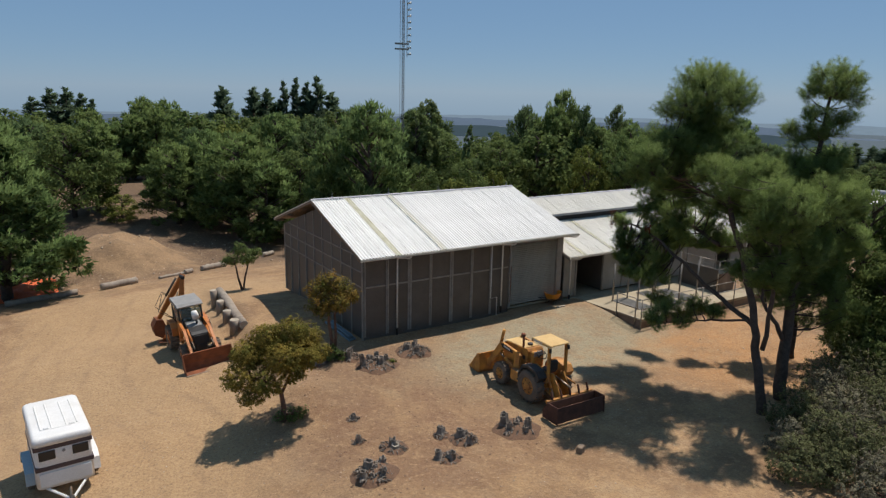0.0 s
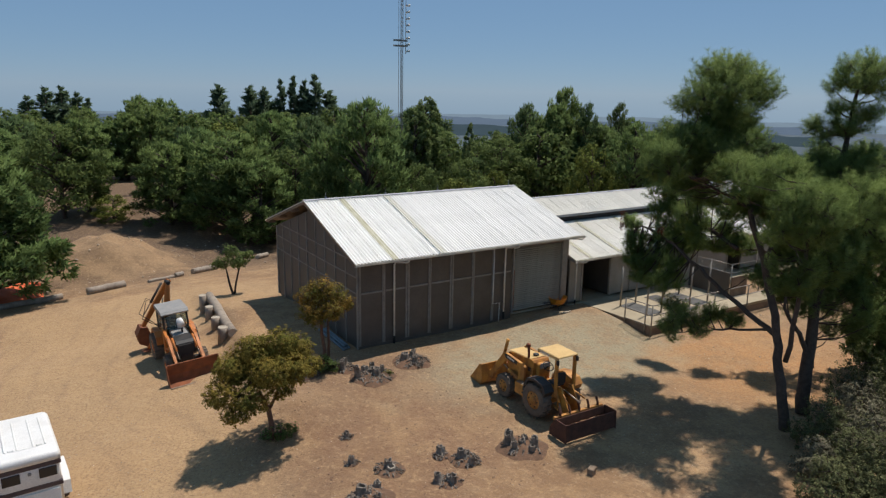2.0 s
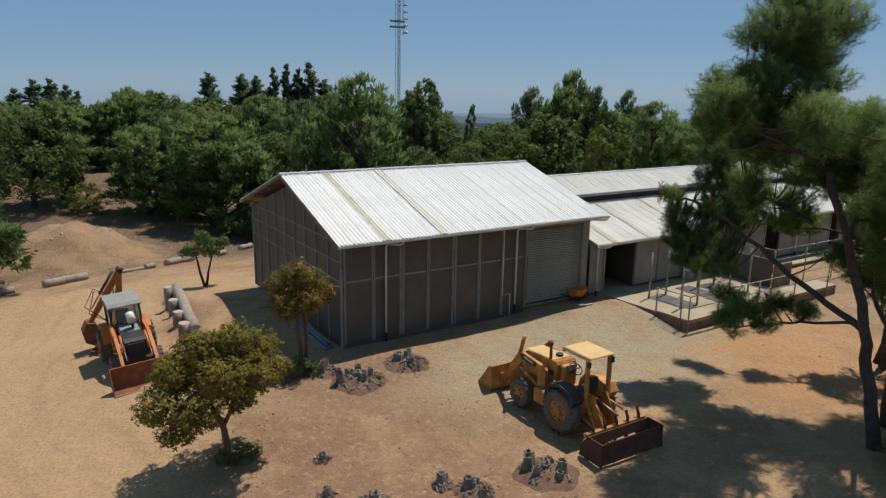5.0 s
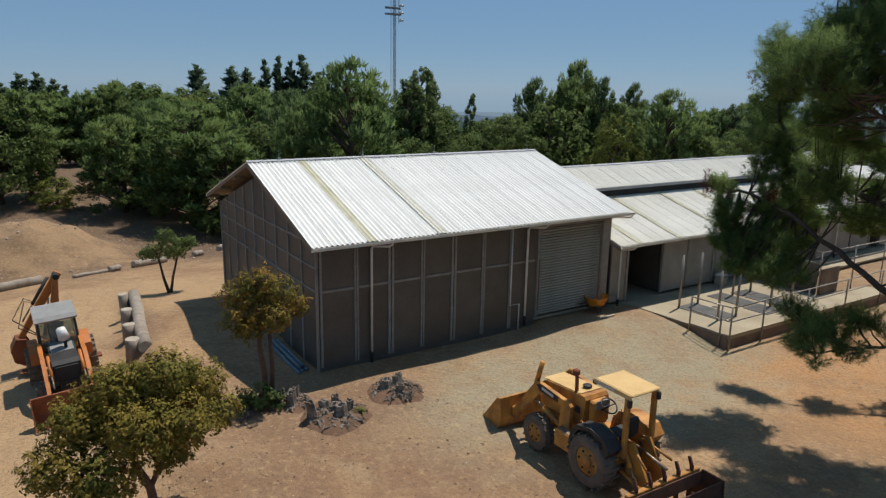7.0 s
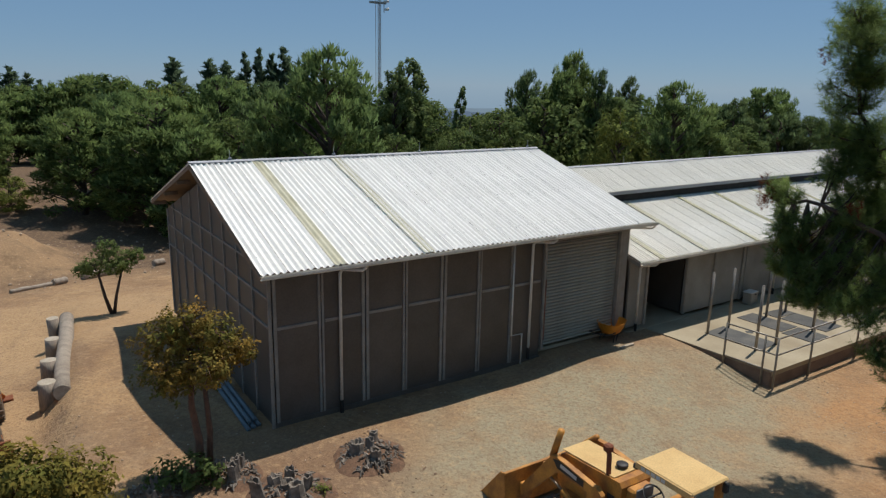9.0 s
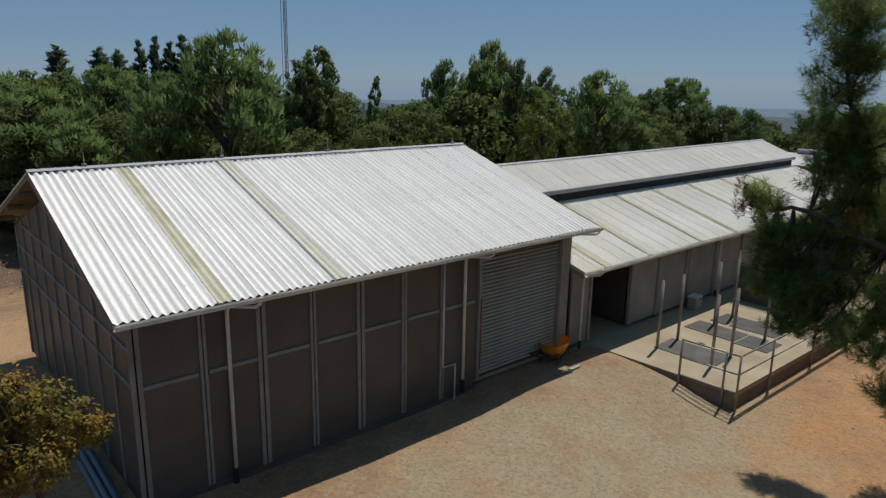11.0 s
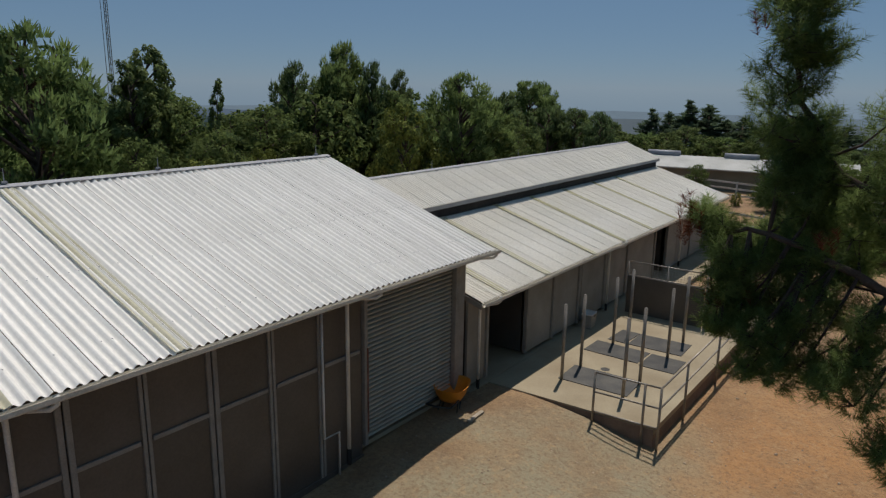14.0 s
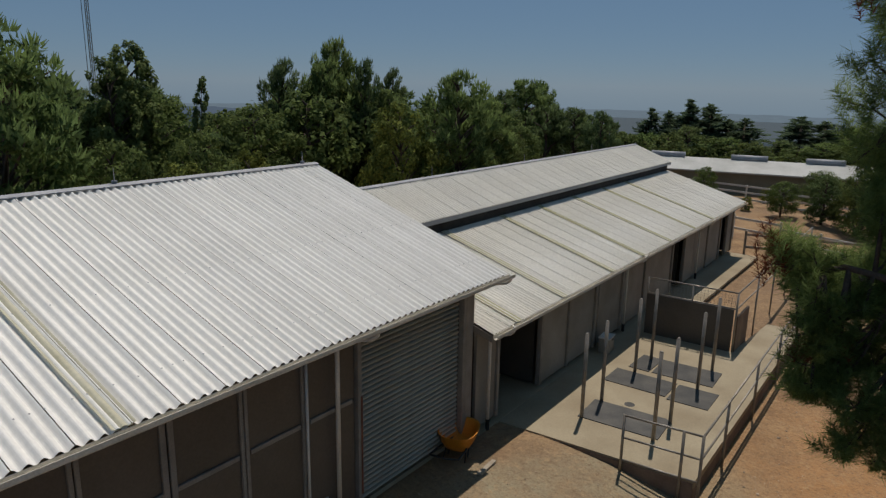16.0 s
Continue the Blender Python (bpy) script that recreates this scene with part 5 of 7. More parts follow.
tall_pine("tall green pine with an open tufted crown", [
    [(11.88, -12.98, -0.5), (11.9, -12.87, 1.66), (12.2, -12.74, 4.1), (12.81, -12.5, 7.0), (13.32, -12.37, 9.55), (13.62, -12.35, 11.6)],
    [(11.99, -12.77, 1.75), (11.2, -12.68, 2.74), (10.4, -12.58, 3.72), (10.9, -12.26, 4.7)],
    [(12.51, -12.64, 5.46), (13.6, -12.9, 6.44), (14.4, -13.08, 7.22)],
], [(0.25, 0.04), (0.1, 0.03), (0.08, 0.02)], [
    ((13.6, -12.4, 11.3), (1.05, 0.95, 0.75), 20, 0.46), ((13.4, -12.4, 10.0), (0.95, 0.85, 0.6), 13, 0.44), ((12.5, -11.75, 9.7), (0.35, 0.35, 0.3), 5, 0.36),
    ((13.3, -12.4, 8.3), (1.3, 1.05, 0.9), 24, 0.5), ((12.4, -11.9, 7.4), (0.7, 0.7, 0.8), 11, 0.48), ((14.2, -12.9, 7.0), (1.0, 0.9, 0.9), 16, 0.5),
    ((13.2, -12.5, 5.8), (1.6, 1.3, 1.1), 34, 0.54), ((14.5, -13.1, 5.0), (1.1, 1.0, 1.1), 18, 0.54), ((11.9, -12.4, 3.9), (1.0, 0.9, 0.7), 15, 0.5), ((13.8, -13.0, 3.2), (1.4, 1.1, 1.0), 24, 0.52), ((11.2, -13.7, 5.3), (1.0, 0.8, 1.0), 16, 0.52), ((11.4, -14.2, 7.6), (1.0, 0.8, 0.9), 12, 0.52),
], [], 22)
tall_pine("young bushy green pine behind the taller ones", [
    [(16.76, -10.53, -0.85), (16.77, -10.42, 1.6), (16.69, -10.19, 4.55), (16.51, -9.97, 7.1)],
    [(16.72, -10.31, 3.05), (15.79, -9.73, 4.0), (14.81, -9.05, 4.4), (13.9, -8.05, 4.5), (13.1, -6.9, 4.45), (12.85, -5.6, 4.4)],
], [(0.16, 0.03), (0.06, 0.02)], [
    ((15.4, -9.4, 4.9), (1.0, 0.9, 0.8), 11, 0.48), ((14.1, -8.2, 4.55), (0.7, 0.6, 0.35), 14, 0.36), ((12.95, -6.4, 4.5), (0.45, 0.9, 0.3), 24, 0.35), ((16.4, -10.1, 6.5), (1.0, 0.9, 0.9), 12, 0.48), ((16.9, -10.6, 4.2), (1.4, 1.2, 0.9), 14, 0.5),
], [], 23)


# ---- broad-leaved trees of the yard and shrubs ----
def small_tree(name, label, x, y, stems, clumps, leaf, bark, seed, leaves, size, group=""):
    rng = np.random.default_rng(seed)
    z = ground_z(x, y)
    root = thing(name, label, "tree" if "tree" in name else "shrub", pose(x, y, z), group)
    wood = Geo()
    ends = []
    for pts, r0, r1 in stems:
        n = len(pts)
        wood.tube(pts, [r0 + (r1 - r0) * k / (n - 1) for k in range(n)], 8)
        ends.append(Vector(pts[-1]))
    for c, r in clumps:
        e = min(ends, key=lambda p: (p - Vector(c)).length)
        mid = e.lerp(Vector(c), 0.5) + Vector((0, 0, 0.08))
        wood.tube([e, mid, c], [0.035, 0.025, 0.01], 5)
        for k in range(5):
            d = Vector(unit(rng, 1)[0]) * r * 0.9
            wood.tube([c, Vector(c) + d], [0.012, 0.005], 4)
    wood.obj("trunk", bark, root, "", True)
    total = sum(r ** 2 for c, r in clumps)
    pts = np.concatenate([clump_points(rng, c, (r, r, r * 0.8), max(10, int(leaves * r * r / total)), 0.35) for c, r in clumps])
    # leaves sit in small rosettes at the twig ends
    hub = pts[::11]
    d = unit(rng, len(hub) * 11)
    o = np.repeat(hub[:, 3:], 11, 0)
    p = np.repeat(hub[:, :3], 11, 0) + d * size * rng.uniform(0.5, 1.5, (len(d), 1))
    out = o * 0.6 + d * 0.5 + np.array([0, 0, 0.3])
    crown = new("crown", leafage("crown", rng, p, out, size * 1.15, size * 0.6, leaf, 0.3, False))
    crown.parent = root
    return root


small_tree("manzanita_tree", "small leaning tree with golden green leaves", -5.37, -4.91,
           [([(0, 0, -0.1), (0.05, 0.02, 0.5), (0.0, 0.1, 1.0), (-0.25, 0.1, 1.6)], 0.11, 0.07), ([(0, 0.1, 1.0), (0.35, 0.15, 1.6), (0.6, 0.3, 2.2)], 0.06, 0.04), ([(-0.1, 0.1, 1.3), (-0.7, 0.0, 1.7), (-1.1, -0.1, 1.9)], 0.06, 0.03)],
           [((-0.45, 0.1, 3.2), 0.62), ((0.35, 0.0, 3.35), 0.6), ((1.0, 0.2, 3.0), 0.6), ((-1.15, 0.1, 2.7), 0.62), ((-0.2, -0.75, 2.7), 0.68), ((0.6, -0.6, 2.6), 0.64), ((-1.6, -0.2, 2.05), 0.58), ((-0.8, -0.75, 1.95), 0.64), ((0.0, 0.75, 2.75), 0.7), ((-0.95, 0.85, 2.35), 0.62), ((0.95, 0.75, 2.4), 0.55), ((0.35, -0.3, 1.95), 0.45), ((1.35, -0.1, 2.4), 0.42), ((-1.25, -0.55, 1.5), 0.45), ((-0.3, 0.0, 2.5), 0.6)],
           LEAF_GOLD, BARK_RED, 31, 40000, 0.068)
small_tree("shrub", "low dark shrub at the foot of a tree", -5.11, -5.03, [([(0, 0, 0), (0.05, 0, 0.2)], 0.03, 0.02)], [((0, 0, 0.25), 0.32), ((0.35, -0.1, 0.28), 0.3), ((-0.4, 0.1, 0.2), 0.25)], LEAF_OAK, BARK_RED, 32, 900, 0.08)
small_tree("madrone_tree", "small tree with golden brown leaves beside the barn", -1.85, -1.0,
           [([(0, 0, -0.2), (0.05, 0, 0.7), (-0.05, 0.05, 1.5), (0.0, 0.1, 2.4)], 0.1, 0.05), ([(0.25, 0.15, -0.2), (0.32, 0.2, 0.8), (0.25, 0.1, 1.8)], 0.08, 0.05)],
           [((-0.1, 0, 3.35), 0.52), ((0.45, -0.1, 3.1), 0.52), ((-0.55, 0.1, 3.05), 0.5), ((0.1, 0.35, 2.8), 0.6), ((0.85, 0.0, 2.65), 0.45), ((-0.65, -0.1, 2.4), 0.5), ((0.2, -0.45, 2.5), 0.52), ((0.55, 0.25, 2.2), 0.45), ((-0.25, 0.2, 2.05), 0.45), ((1.1, 0.2, 2.4), 0.3)],
           LEAF_BROWN, BARK_RED, 33, 11500, 0.068)
small_tree("shrub", "dark shrub round the foot of a small tree", -2.1, -1.45, [([(0, 0, 0), (0.05, 0, 0.3)], 0.03, 0.02)], [((0, 0, 0.35), 0.45), ((-0.5, 0.2, 0.3), 0.4), ((0.35, -0.1, 0.25), 0.3)], LEAF_OAK, BARK_RED, 34, 1200, 0.09)
small_tree("sapling_tree", "thin two-stemmed young tree beside the track", -1.46, 13.36,
           [([(0, 0, -0.1), (-0.2, 0, 0.7), (-0.35, 0, 1.6)], 0.08, 0.04), ([(0.05, 0, -0.1), (0.2, 0.05, 0.7), (0.45, 0.05, 1.6)], 0.07, 0.04)],
           [((-0.5, 0, 2.0), 0.5), ((0.5, 0, 2.1), 0.55), ((0, 0.2, 2.5), 0.5), ((1.0, 0.1, 2.2), 0.4), ((-0.9, 0, 1.9), 0.35), ((0.1, -0.3, 2.0), 0.45)], LEAF_OAK, BARK, 35, 4500, 0.085)
for i, (x, y, k) in enumerate(((8.0, -15.9, 0.8), (8.7, -16.7, 1.1), (9.96, -15.17, 1.2), (11.24, -15.65, 1.4), (6.75, -17.05, 1.0), (8.34, -18.02, 1.4), (9.89, -16.98, 1.5), (11.76, -17.34, 1.7), (13.31, -16.1, 1.8), (7.08, -19.25, 1.2), (9.53, -19.2, 1.5), (15.38, -16.66, 2.0), (13.19, -14.8, 1.3), (14.76, -14.26, 1.7))):
    small_tree("dry_shrub", "twiggy olive shrub with dry grey twigs" if i % 3 else "dry grey-green shrub on the bank", x, y, [([(0, 0, -0.1), (0.1, 0, 0.5)], 0.05, 0.03), ([(0.2, 0.1, -0.1), (0.4, 0.2, 0.7)], 0.04, 0.02)],
               [((-0.5 * k, 0.1, 0.6 * k), 0.62 * k), ((0.5 * k, -0.2, 0.7 * k), 0.62 * k), ((0.0, 0.45 * k, 0.95 * k), 0.6 * k), ((0.1, -0.5 * k, 0.5 * k), 0.55 * k), ((0.7 * k, 0.5 * k, 0.5 * k), 0.5 * k), ((-0.6 * k, 0.6 * k, 0.45 * k), 0.5 * k)], LEAF_SHRUB if i % 3 else LEAF_GREY, BARK, 40 + i, 5600 + int(2600 * k), 0.062, "dry shrubs")


# ---- snag, mast, distance ----
def snag(x, y, base, points, r, label):
    root = thing("dead_tree", label, "dead tree", pose(x, y, base), "snags")
    g = Geo()
    for pts, r0, r1 in points:
        g.tube(pts, [r0 + (r1 - r0) * k / (len(pts) - 1) for k in range(len(pts))], 6)
    g.obj("trunk", BARK, root, "", True)


snag(17.1, 31.4, ground_z(17.1, 31.4), [([(0, 0, 0), (0.1, 0, 7), (0.2, 0, 9.5), (-0.1, 0, 10.8), (0.15, 0, 11.6), (0.0, 0, 12.5)], 0.25, 0.05), ([(0.1, 0, 11.0), (-0.35, 0, 11.7)], 0.07, 0.03), ([(0.15, 0, 11.7), (0.45, 0.1, 12.3)], 0.06, 0.02)], 0.2, "bare dead trunk with a crooked top")
snag(26.6, 38.2, ground_z(27, 37.5), [([(0, 0, 0), (-0.6, 0, 3), (-0.2, 0, 6), (0.5, 0, 8.6)], 0.22, 0.06), ([(-0.2, 0, 6), (1.2, 0, 7.6), (2.0, 0, 7.0)], 0.1, 0.03)], 0.2, "grey dead leaning trunk")


def build_mast():
    x, y = 31.5, 52.7
    z = ground_z(x, y)
    mast = thing("radio_mast", "slender steel lattice mast with a column of antennas", "mast", pose(x, y, z))
    H = 36 - z
    for k in range(3):
        a = 2.1 * k
        Geo().tube([(0.16 * math.cos(a), 0.16 * math.sin(a), 0), (0.16 * math.cos(a), 0.16 * math.sin(a), H)], 0.035, 6).obj("leg", STEEL, mast)
    g = Geo()
    for i in range(int(H / 0.5)):
        for k in range(3):
            a, b = 2.1 * k, 2.1 * (k + 1)
            g.tube([(0.16 * math.cos(a), 0.16 * math.sin(a), i * 0.5), (0.16 * math.cos(b), 0.16 * math.sin(b), i * 0.5 + 0.5)], 0.012, 4)
    tagged(g.obj("lattice", STEEL, mast), kind="stuff")
    Geo().tube([(-0.34, 0.2, 0), (-0.34, 0.2, H)], 0.03, 5).obj("feed_line", STEEL, mast)
    zc = 16.77 - z
    for dz in (0, -0.65):
        Geo().box((-0.2, 0, zc + dz), (2.0, 0.1, 0.22)).obj("cross_bracket", STEEL, mast)
    Geo().tube([(0.55, 0, zc - 1.6), (0.55, 0, H)], 0.05, 6).obj("antenna_column", PIPE, mast)
    for i in range(26):
        Geo().tube([(0.55, 0, zc - 1.3 + i * 0.78), (1.05, -0.1, zc - 1.2 + i * 0.78)], [0.09, 0.16], 6).obj("antenna", PIPE, mast)


build_mast()


def far_hills(name, label, dist, b0, b1, elev, seed, colour, depth=0.0):
    """A range of hills far off: rolling ridge line with a front slope."""
    g = Geo()
    n = 160
    rows = []
    for j, (k, drop) in enumerate(((1.0, 0), (0.93, 1), (0.8, 2))):
        for i in range(n + 1):
            b = radians(-(b0 + (b1 - b0) * i / n))
            e = elev + 0.28 * noise.noise((i * 0.045, seed, 0)) + 0.10 * noise.noise((i * 0.25, seed, 1)) + 0.04 * noise.noise((i * 0.9, seed, 2))
            d = dist * k
            top = 9 + dist * math.tan(radians(e))
            zz = top if j == 0 else top - (dist * 0.012 if j == 1 else dist * 0.06)
            g.v.append((-8 + d * math.sin(b), -18 + d * math.cos(b), zz))
    for j in range(2):
        for i in range(n):
            a = j * (n + 1) + i
            g.f.append((a, a + 1, a + n + 2, a + n + 1))
    m = bpy.data.materials.new(name)
    m.use_nodes = True
    nodes, links = m.node_tree.nodes, m.node_tree.links
    # the hills glow by themselves, with the haze of distance in their colour
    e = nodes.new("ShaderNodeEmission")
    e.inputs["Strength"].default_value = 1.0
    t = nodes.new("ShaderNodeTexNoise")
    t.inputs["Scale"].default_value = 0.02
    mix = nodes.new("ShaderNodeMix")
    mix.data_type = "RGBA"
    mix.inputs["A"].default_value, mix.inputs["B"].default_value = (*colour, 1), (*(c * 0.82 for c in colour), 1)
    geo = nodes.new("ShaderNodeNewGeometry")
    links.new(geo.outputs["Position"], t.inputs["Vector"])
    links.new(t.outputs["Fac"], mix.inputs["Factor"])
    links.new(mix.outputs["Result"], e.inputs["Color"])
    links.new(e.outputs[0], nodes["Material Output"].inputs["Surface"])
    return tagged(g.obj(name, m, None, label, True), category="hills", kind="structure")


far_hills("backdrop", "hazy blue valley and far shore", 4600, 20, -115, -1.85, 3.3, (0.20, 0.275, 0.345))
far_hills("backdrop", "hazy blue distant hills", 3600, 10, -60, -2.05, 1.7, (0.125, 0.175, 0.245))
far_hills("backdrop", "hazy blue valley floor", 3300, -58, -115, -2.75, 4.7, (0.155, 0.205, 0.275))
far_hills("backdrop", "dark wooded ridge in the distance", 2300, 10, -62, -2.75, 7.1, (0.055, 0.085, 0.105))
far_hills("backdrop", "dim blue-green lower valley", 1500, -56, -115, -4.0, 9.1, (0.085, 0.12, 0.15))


def far_town():
    r = random.Random(3)
    g = Geo()
    for k in range(60):
        b = radians(r.uniform(64, 92))
        d = 3150
        e = radians(-r.uniform(2.9, 4.2))
        g.box((-8 + d * math.sin(b), -18 + d * math.cos(b), 9 + d * math.tan(e)), (r.uniform(10, 60), r.uniform(20, 110), r.uniform(4, 9)))
    tagged(g.obj("far_town", PIPE, None, "tiny pale buildings in the valley"), kind="stuff", category="town")


far_town()


# ---- vehicles ----
YELLOW = material("worn_yellow_paint", (0.53, 0.235, 0.036), 0.6, 0.0, (0.25, 0.10, 0.03), 3, 1.0, 30, 0.15, 0.1, 40)
YELLOW_PALE = material("faded_yellow_canopy", (0.60, 0.40, 0.16), 0.7, 0.0, (0.50, 0.31, 0.12), 2, 0.6)
ORANGE = material("dusty_orange_paint", (0.52, 0.16, 0.022), 0.55, 0.0, (0.32, 0.1, 0.025), 3, 0.7)
RUST_ORANGE = material("rusty_orange_bucket", (0.25, 0.075, 0.025), 0.8, 0.1, (0.12, 0.045, 0.022), 3, 0.8)
TYRE = material("dusty_tyre_rubber", (0.11, 0.085, 0.064), 0.95, 0.0, (0.22, 0.16, 0.11), 5, 0.7)
BLACK = material("black_metal", (0.025, 0.024, 0.023), 0.6, 0.2, (0.06, 0.05, 0.045), 4, 0.6)
WORN = material("worn_bare_steel", (0.30, 0.24, 0.18), 0.5, 0.6, (0.2, 0.11, 0.06), 5, 0.7)
GREY_PAINT = material("grey_paint", (0.22, 0.215, 0.205), 0.6, 0.0, (0.34, 0.32, 0.29), 4, 0.6)
CAB_GLASS = glass("cab_glass", (0.62, 0.68, 0.62))
WHITE = material("white_gelcoat", (0.74, 0.725, 0.695), 0.4, 0.0, (0.6, 0.575, 0.53), 1.5, 0.6)
TINT = material("dark_tinted_window", (0.02, 0.02, 0.022), 0.15)
MAROON = material("dark_maroon_band", (0.075, 0.045, 0.045), 0.5)
PALE_BLUE = material("pale_blue_panel", (0.33, 0.42, 0.47), 0.5, 0.0, (0.26, 0.33, 0.37), 2, 0.5)
BARREL = material("wheelbarrow_orange", (0.62, 0.24, 0.02), 0.45, 0.0, (0.5, 0.19, 0.02), 3, 0.5)
BLUE_PIPE = material("blue_grey_pipe", (0.15, 0.2, 0.23), 0.5, 0.0, (0.1, 0.13, 0.15), 3, 0.5)
TARP = material("orange_mesh_tarp", (0.62, 0.12, 0.03), 0.8, 0.0, (0.5, 0.09, 0.03), 2, 0.6)
LETTER = material("pale_lettering", (0.62, 0.6, 0.55), 0.6)


def tyre_wheel(parent, name, x, y, r, w, rim_mat, lugs=18):
    """A tyre with lugs, and a dished rim under it."""
    tyre = Geo().wheel((x, y, r), r * 0.95, w, (1, 0, 0), 28, r * 0.52).obj(name, TYRE, parent, "", True)
    g = Geo()
    for k in range(lugs):
        for s in (-1, 1):
            a = 2 * math.pi * (k + 0.25 * s) / lugs
            m = pose(x, y, r) @ Matrix.Rotation(a, 4, "X")
            g.box((s * w * 0.24, 0, r * 0.955), (w * 0.5, 0.05, r * 0.09), m @ pose(0, 0, 0, 0, 0, 0) @ Matrix.Rotation(0.0, 4, "Z"), 0.008)
    tagged(g.obj("tread", TYRE, tyre), kind="stuff")
    side = -1 if x < 0 else 1
    rim = Geo().wheel((x + side * w * 0.05, y, r), r * 0.55, w * 0.72, (1, 0, 0), 24).obj("rim", rim_mat, tyre, "", True)
    Geo().wheel((x + side * w * 0.36, y, r), r * 0.24, w * 0.25, (1, 0, 0), 14).obj("hub", rim_mat, tyre, "", True)
    for k in range(6):
        a = 2 * math.pi * k / 6
        Geo().wheel((x + side * w * 0.40, y + math.cos(a) * r * 0.36, r + math.sin(a) * r * 0.36), 0.025, 0.05, (1, 0, 0), 6).obj("wheel_nut", BLACK, tyre)
    return tyre


def cylinder(parent, a, b, r=0.05, mat=None, name="hydraulic_cylinder"):
    a, b = Vector(a), Vector(b)
    c = Geo().tube([a, a.lerp(b, 0.62)], r, 10).obj(name, mat or YELLOW, parent, "", True)
    Geo().tube([a.lerp(b, 0.6), b], r * 0.5, 8).obj("piston_rod", WORN, c, "", True)
    return c


def bucket(parent, y_back, w, mat, z=0.03, h=0.85, d=0.95):
    """A loader bucket, open to the front (+y)."""
    t = 0.03
    prof = [(d, 0), (0.12, 0), (0.02, 0.12), (0, 0.35), (0.06, h), (0.06 + t, h), (t, 0.35), (0.04 + t, 0.14), (0.14, t), (d, t * 0.5)]
    b = Geo().prism([(y_back + a, z + c) for a, c in prof], -w / 2, w / 2, "x").obj("bucket", mat, parent)
    for s in (-1, 1):
        side = [(y_back + d, z), (y_back + 0.12, z), (y_back + 0.02, z + 0.12), (y_back, z + 0.35), (y_back + 0.06, z + h), (y_back + 0.18, z + h), (y_back + d * 0.8, z + 0.12)]
        Geo().prism(side, s * w / 2 - 0.015, s * w / 2 + 0.015, "x").obj("bucket_side", mat, b)
    Geo().box((0, y_back + d, z + 0.012), (w + 0.05, 0.12, 0.035), None, 0.01).obj("cutting_edge", WORN, b, "worn bare steel cutting edge")
    Geo().box((0, y_back + 0.06, z + h), (w + 0.03, 0.07, 0.06), None, 0.01).obj("bucket_rim", mat, b)
    return b


BLADE = material("dark_rusted_blade", (0.115, 0.045, 0.026), 0.85, 0.1, (0.06, 0.03, 0.02), 4, 0.8, 30, 0.2, 0.2, 30)


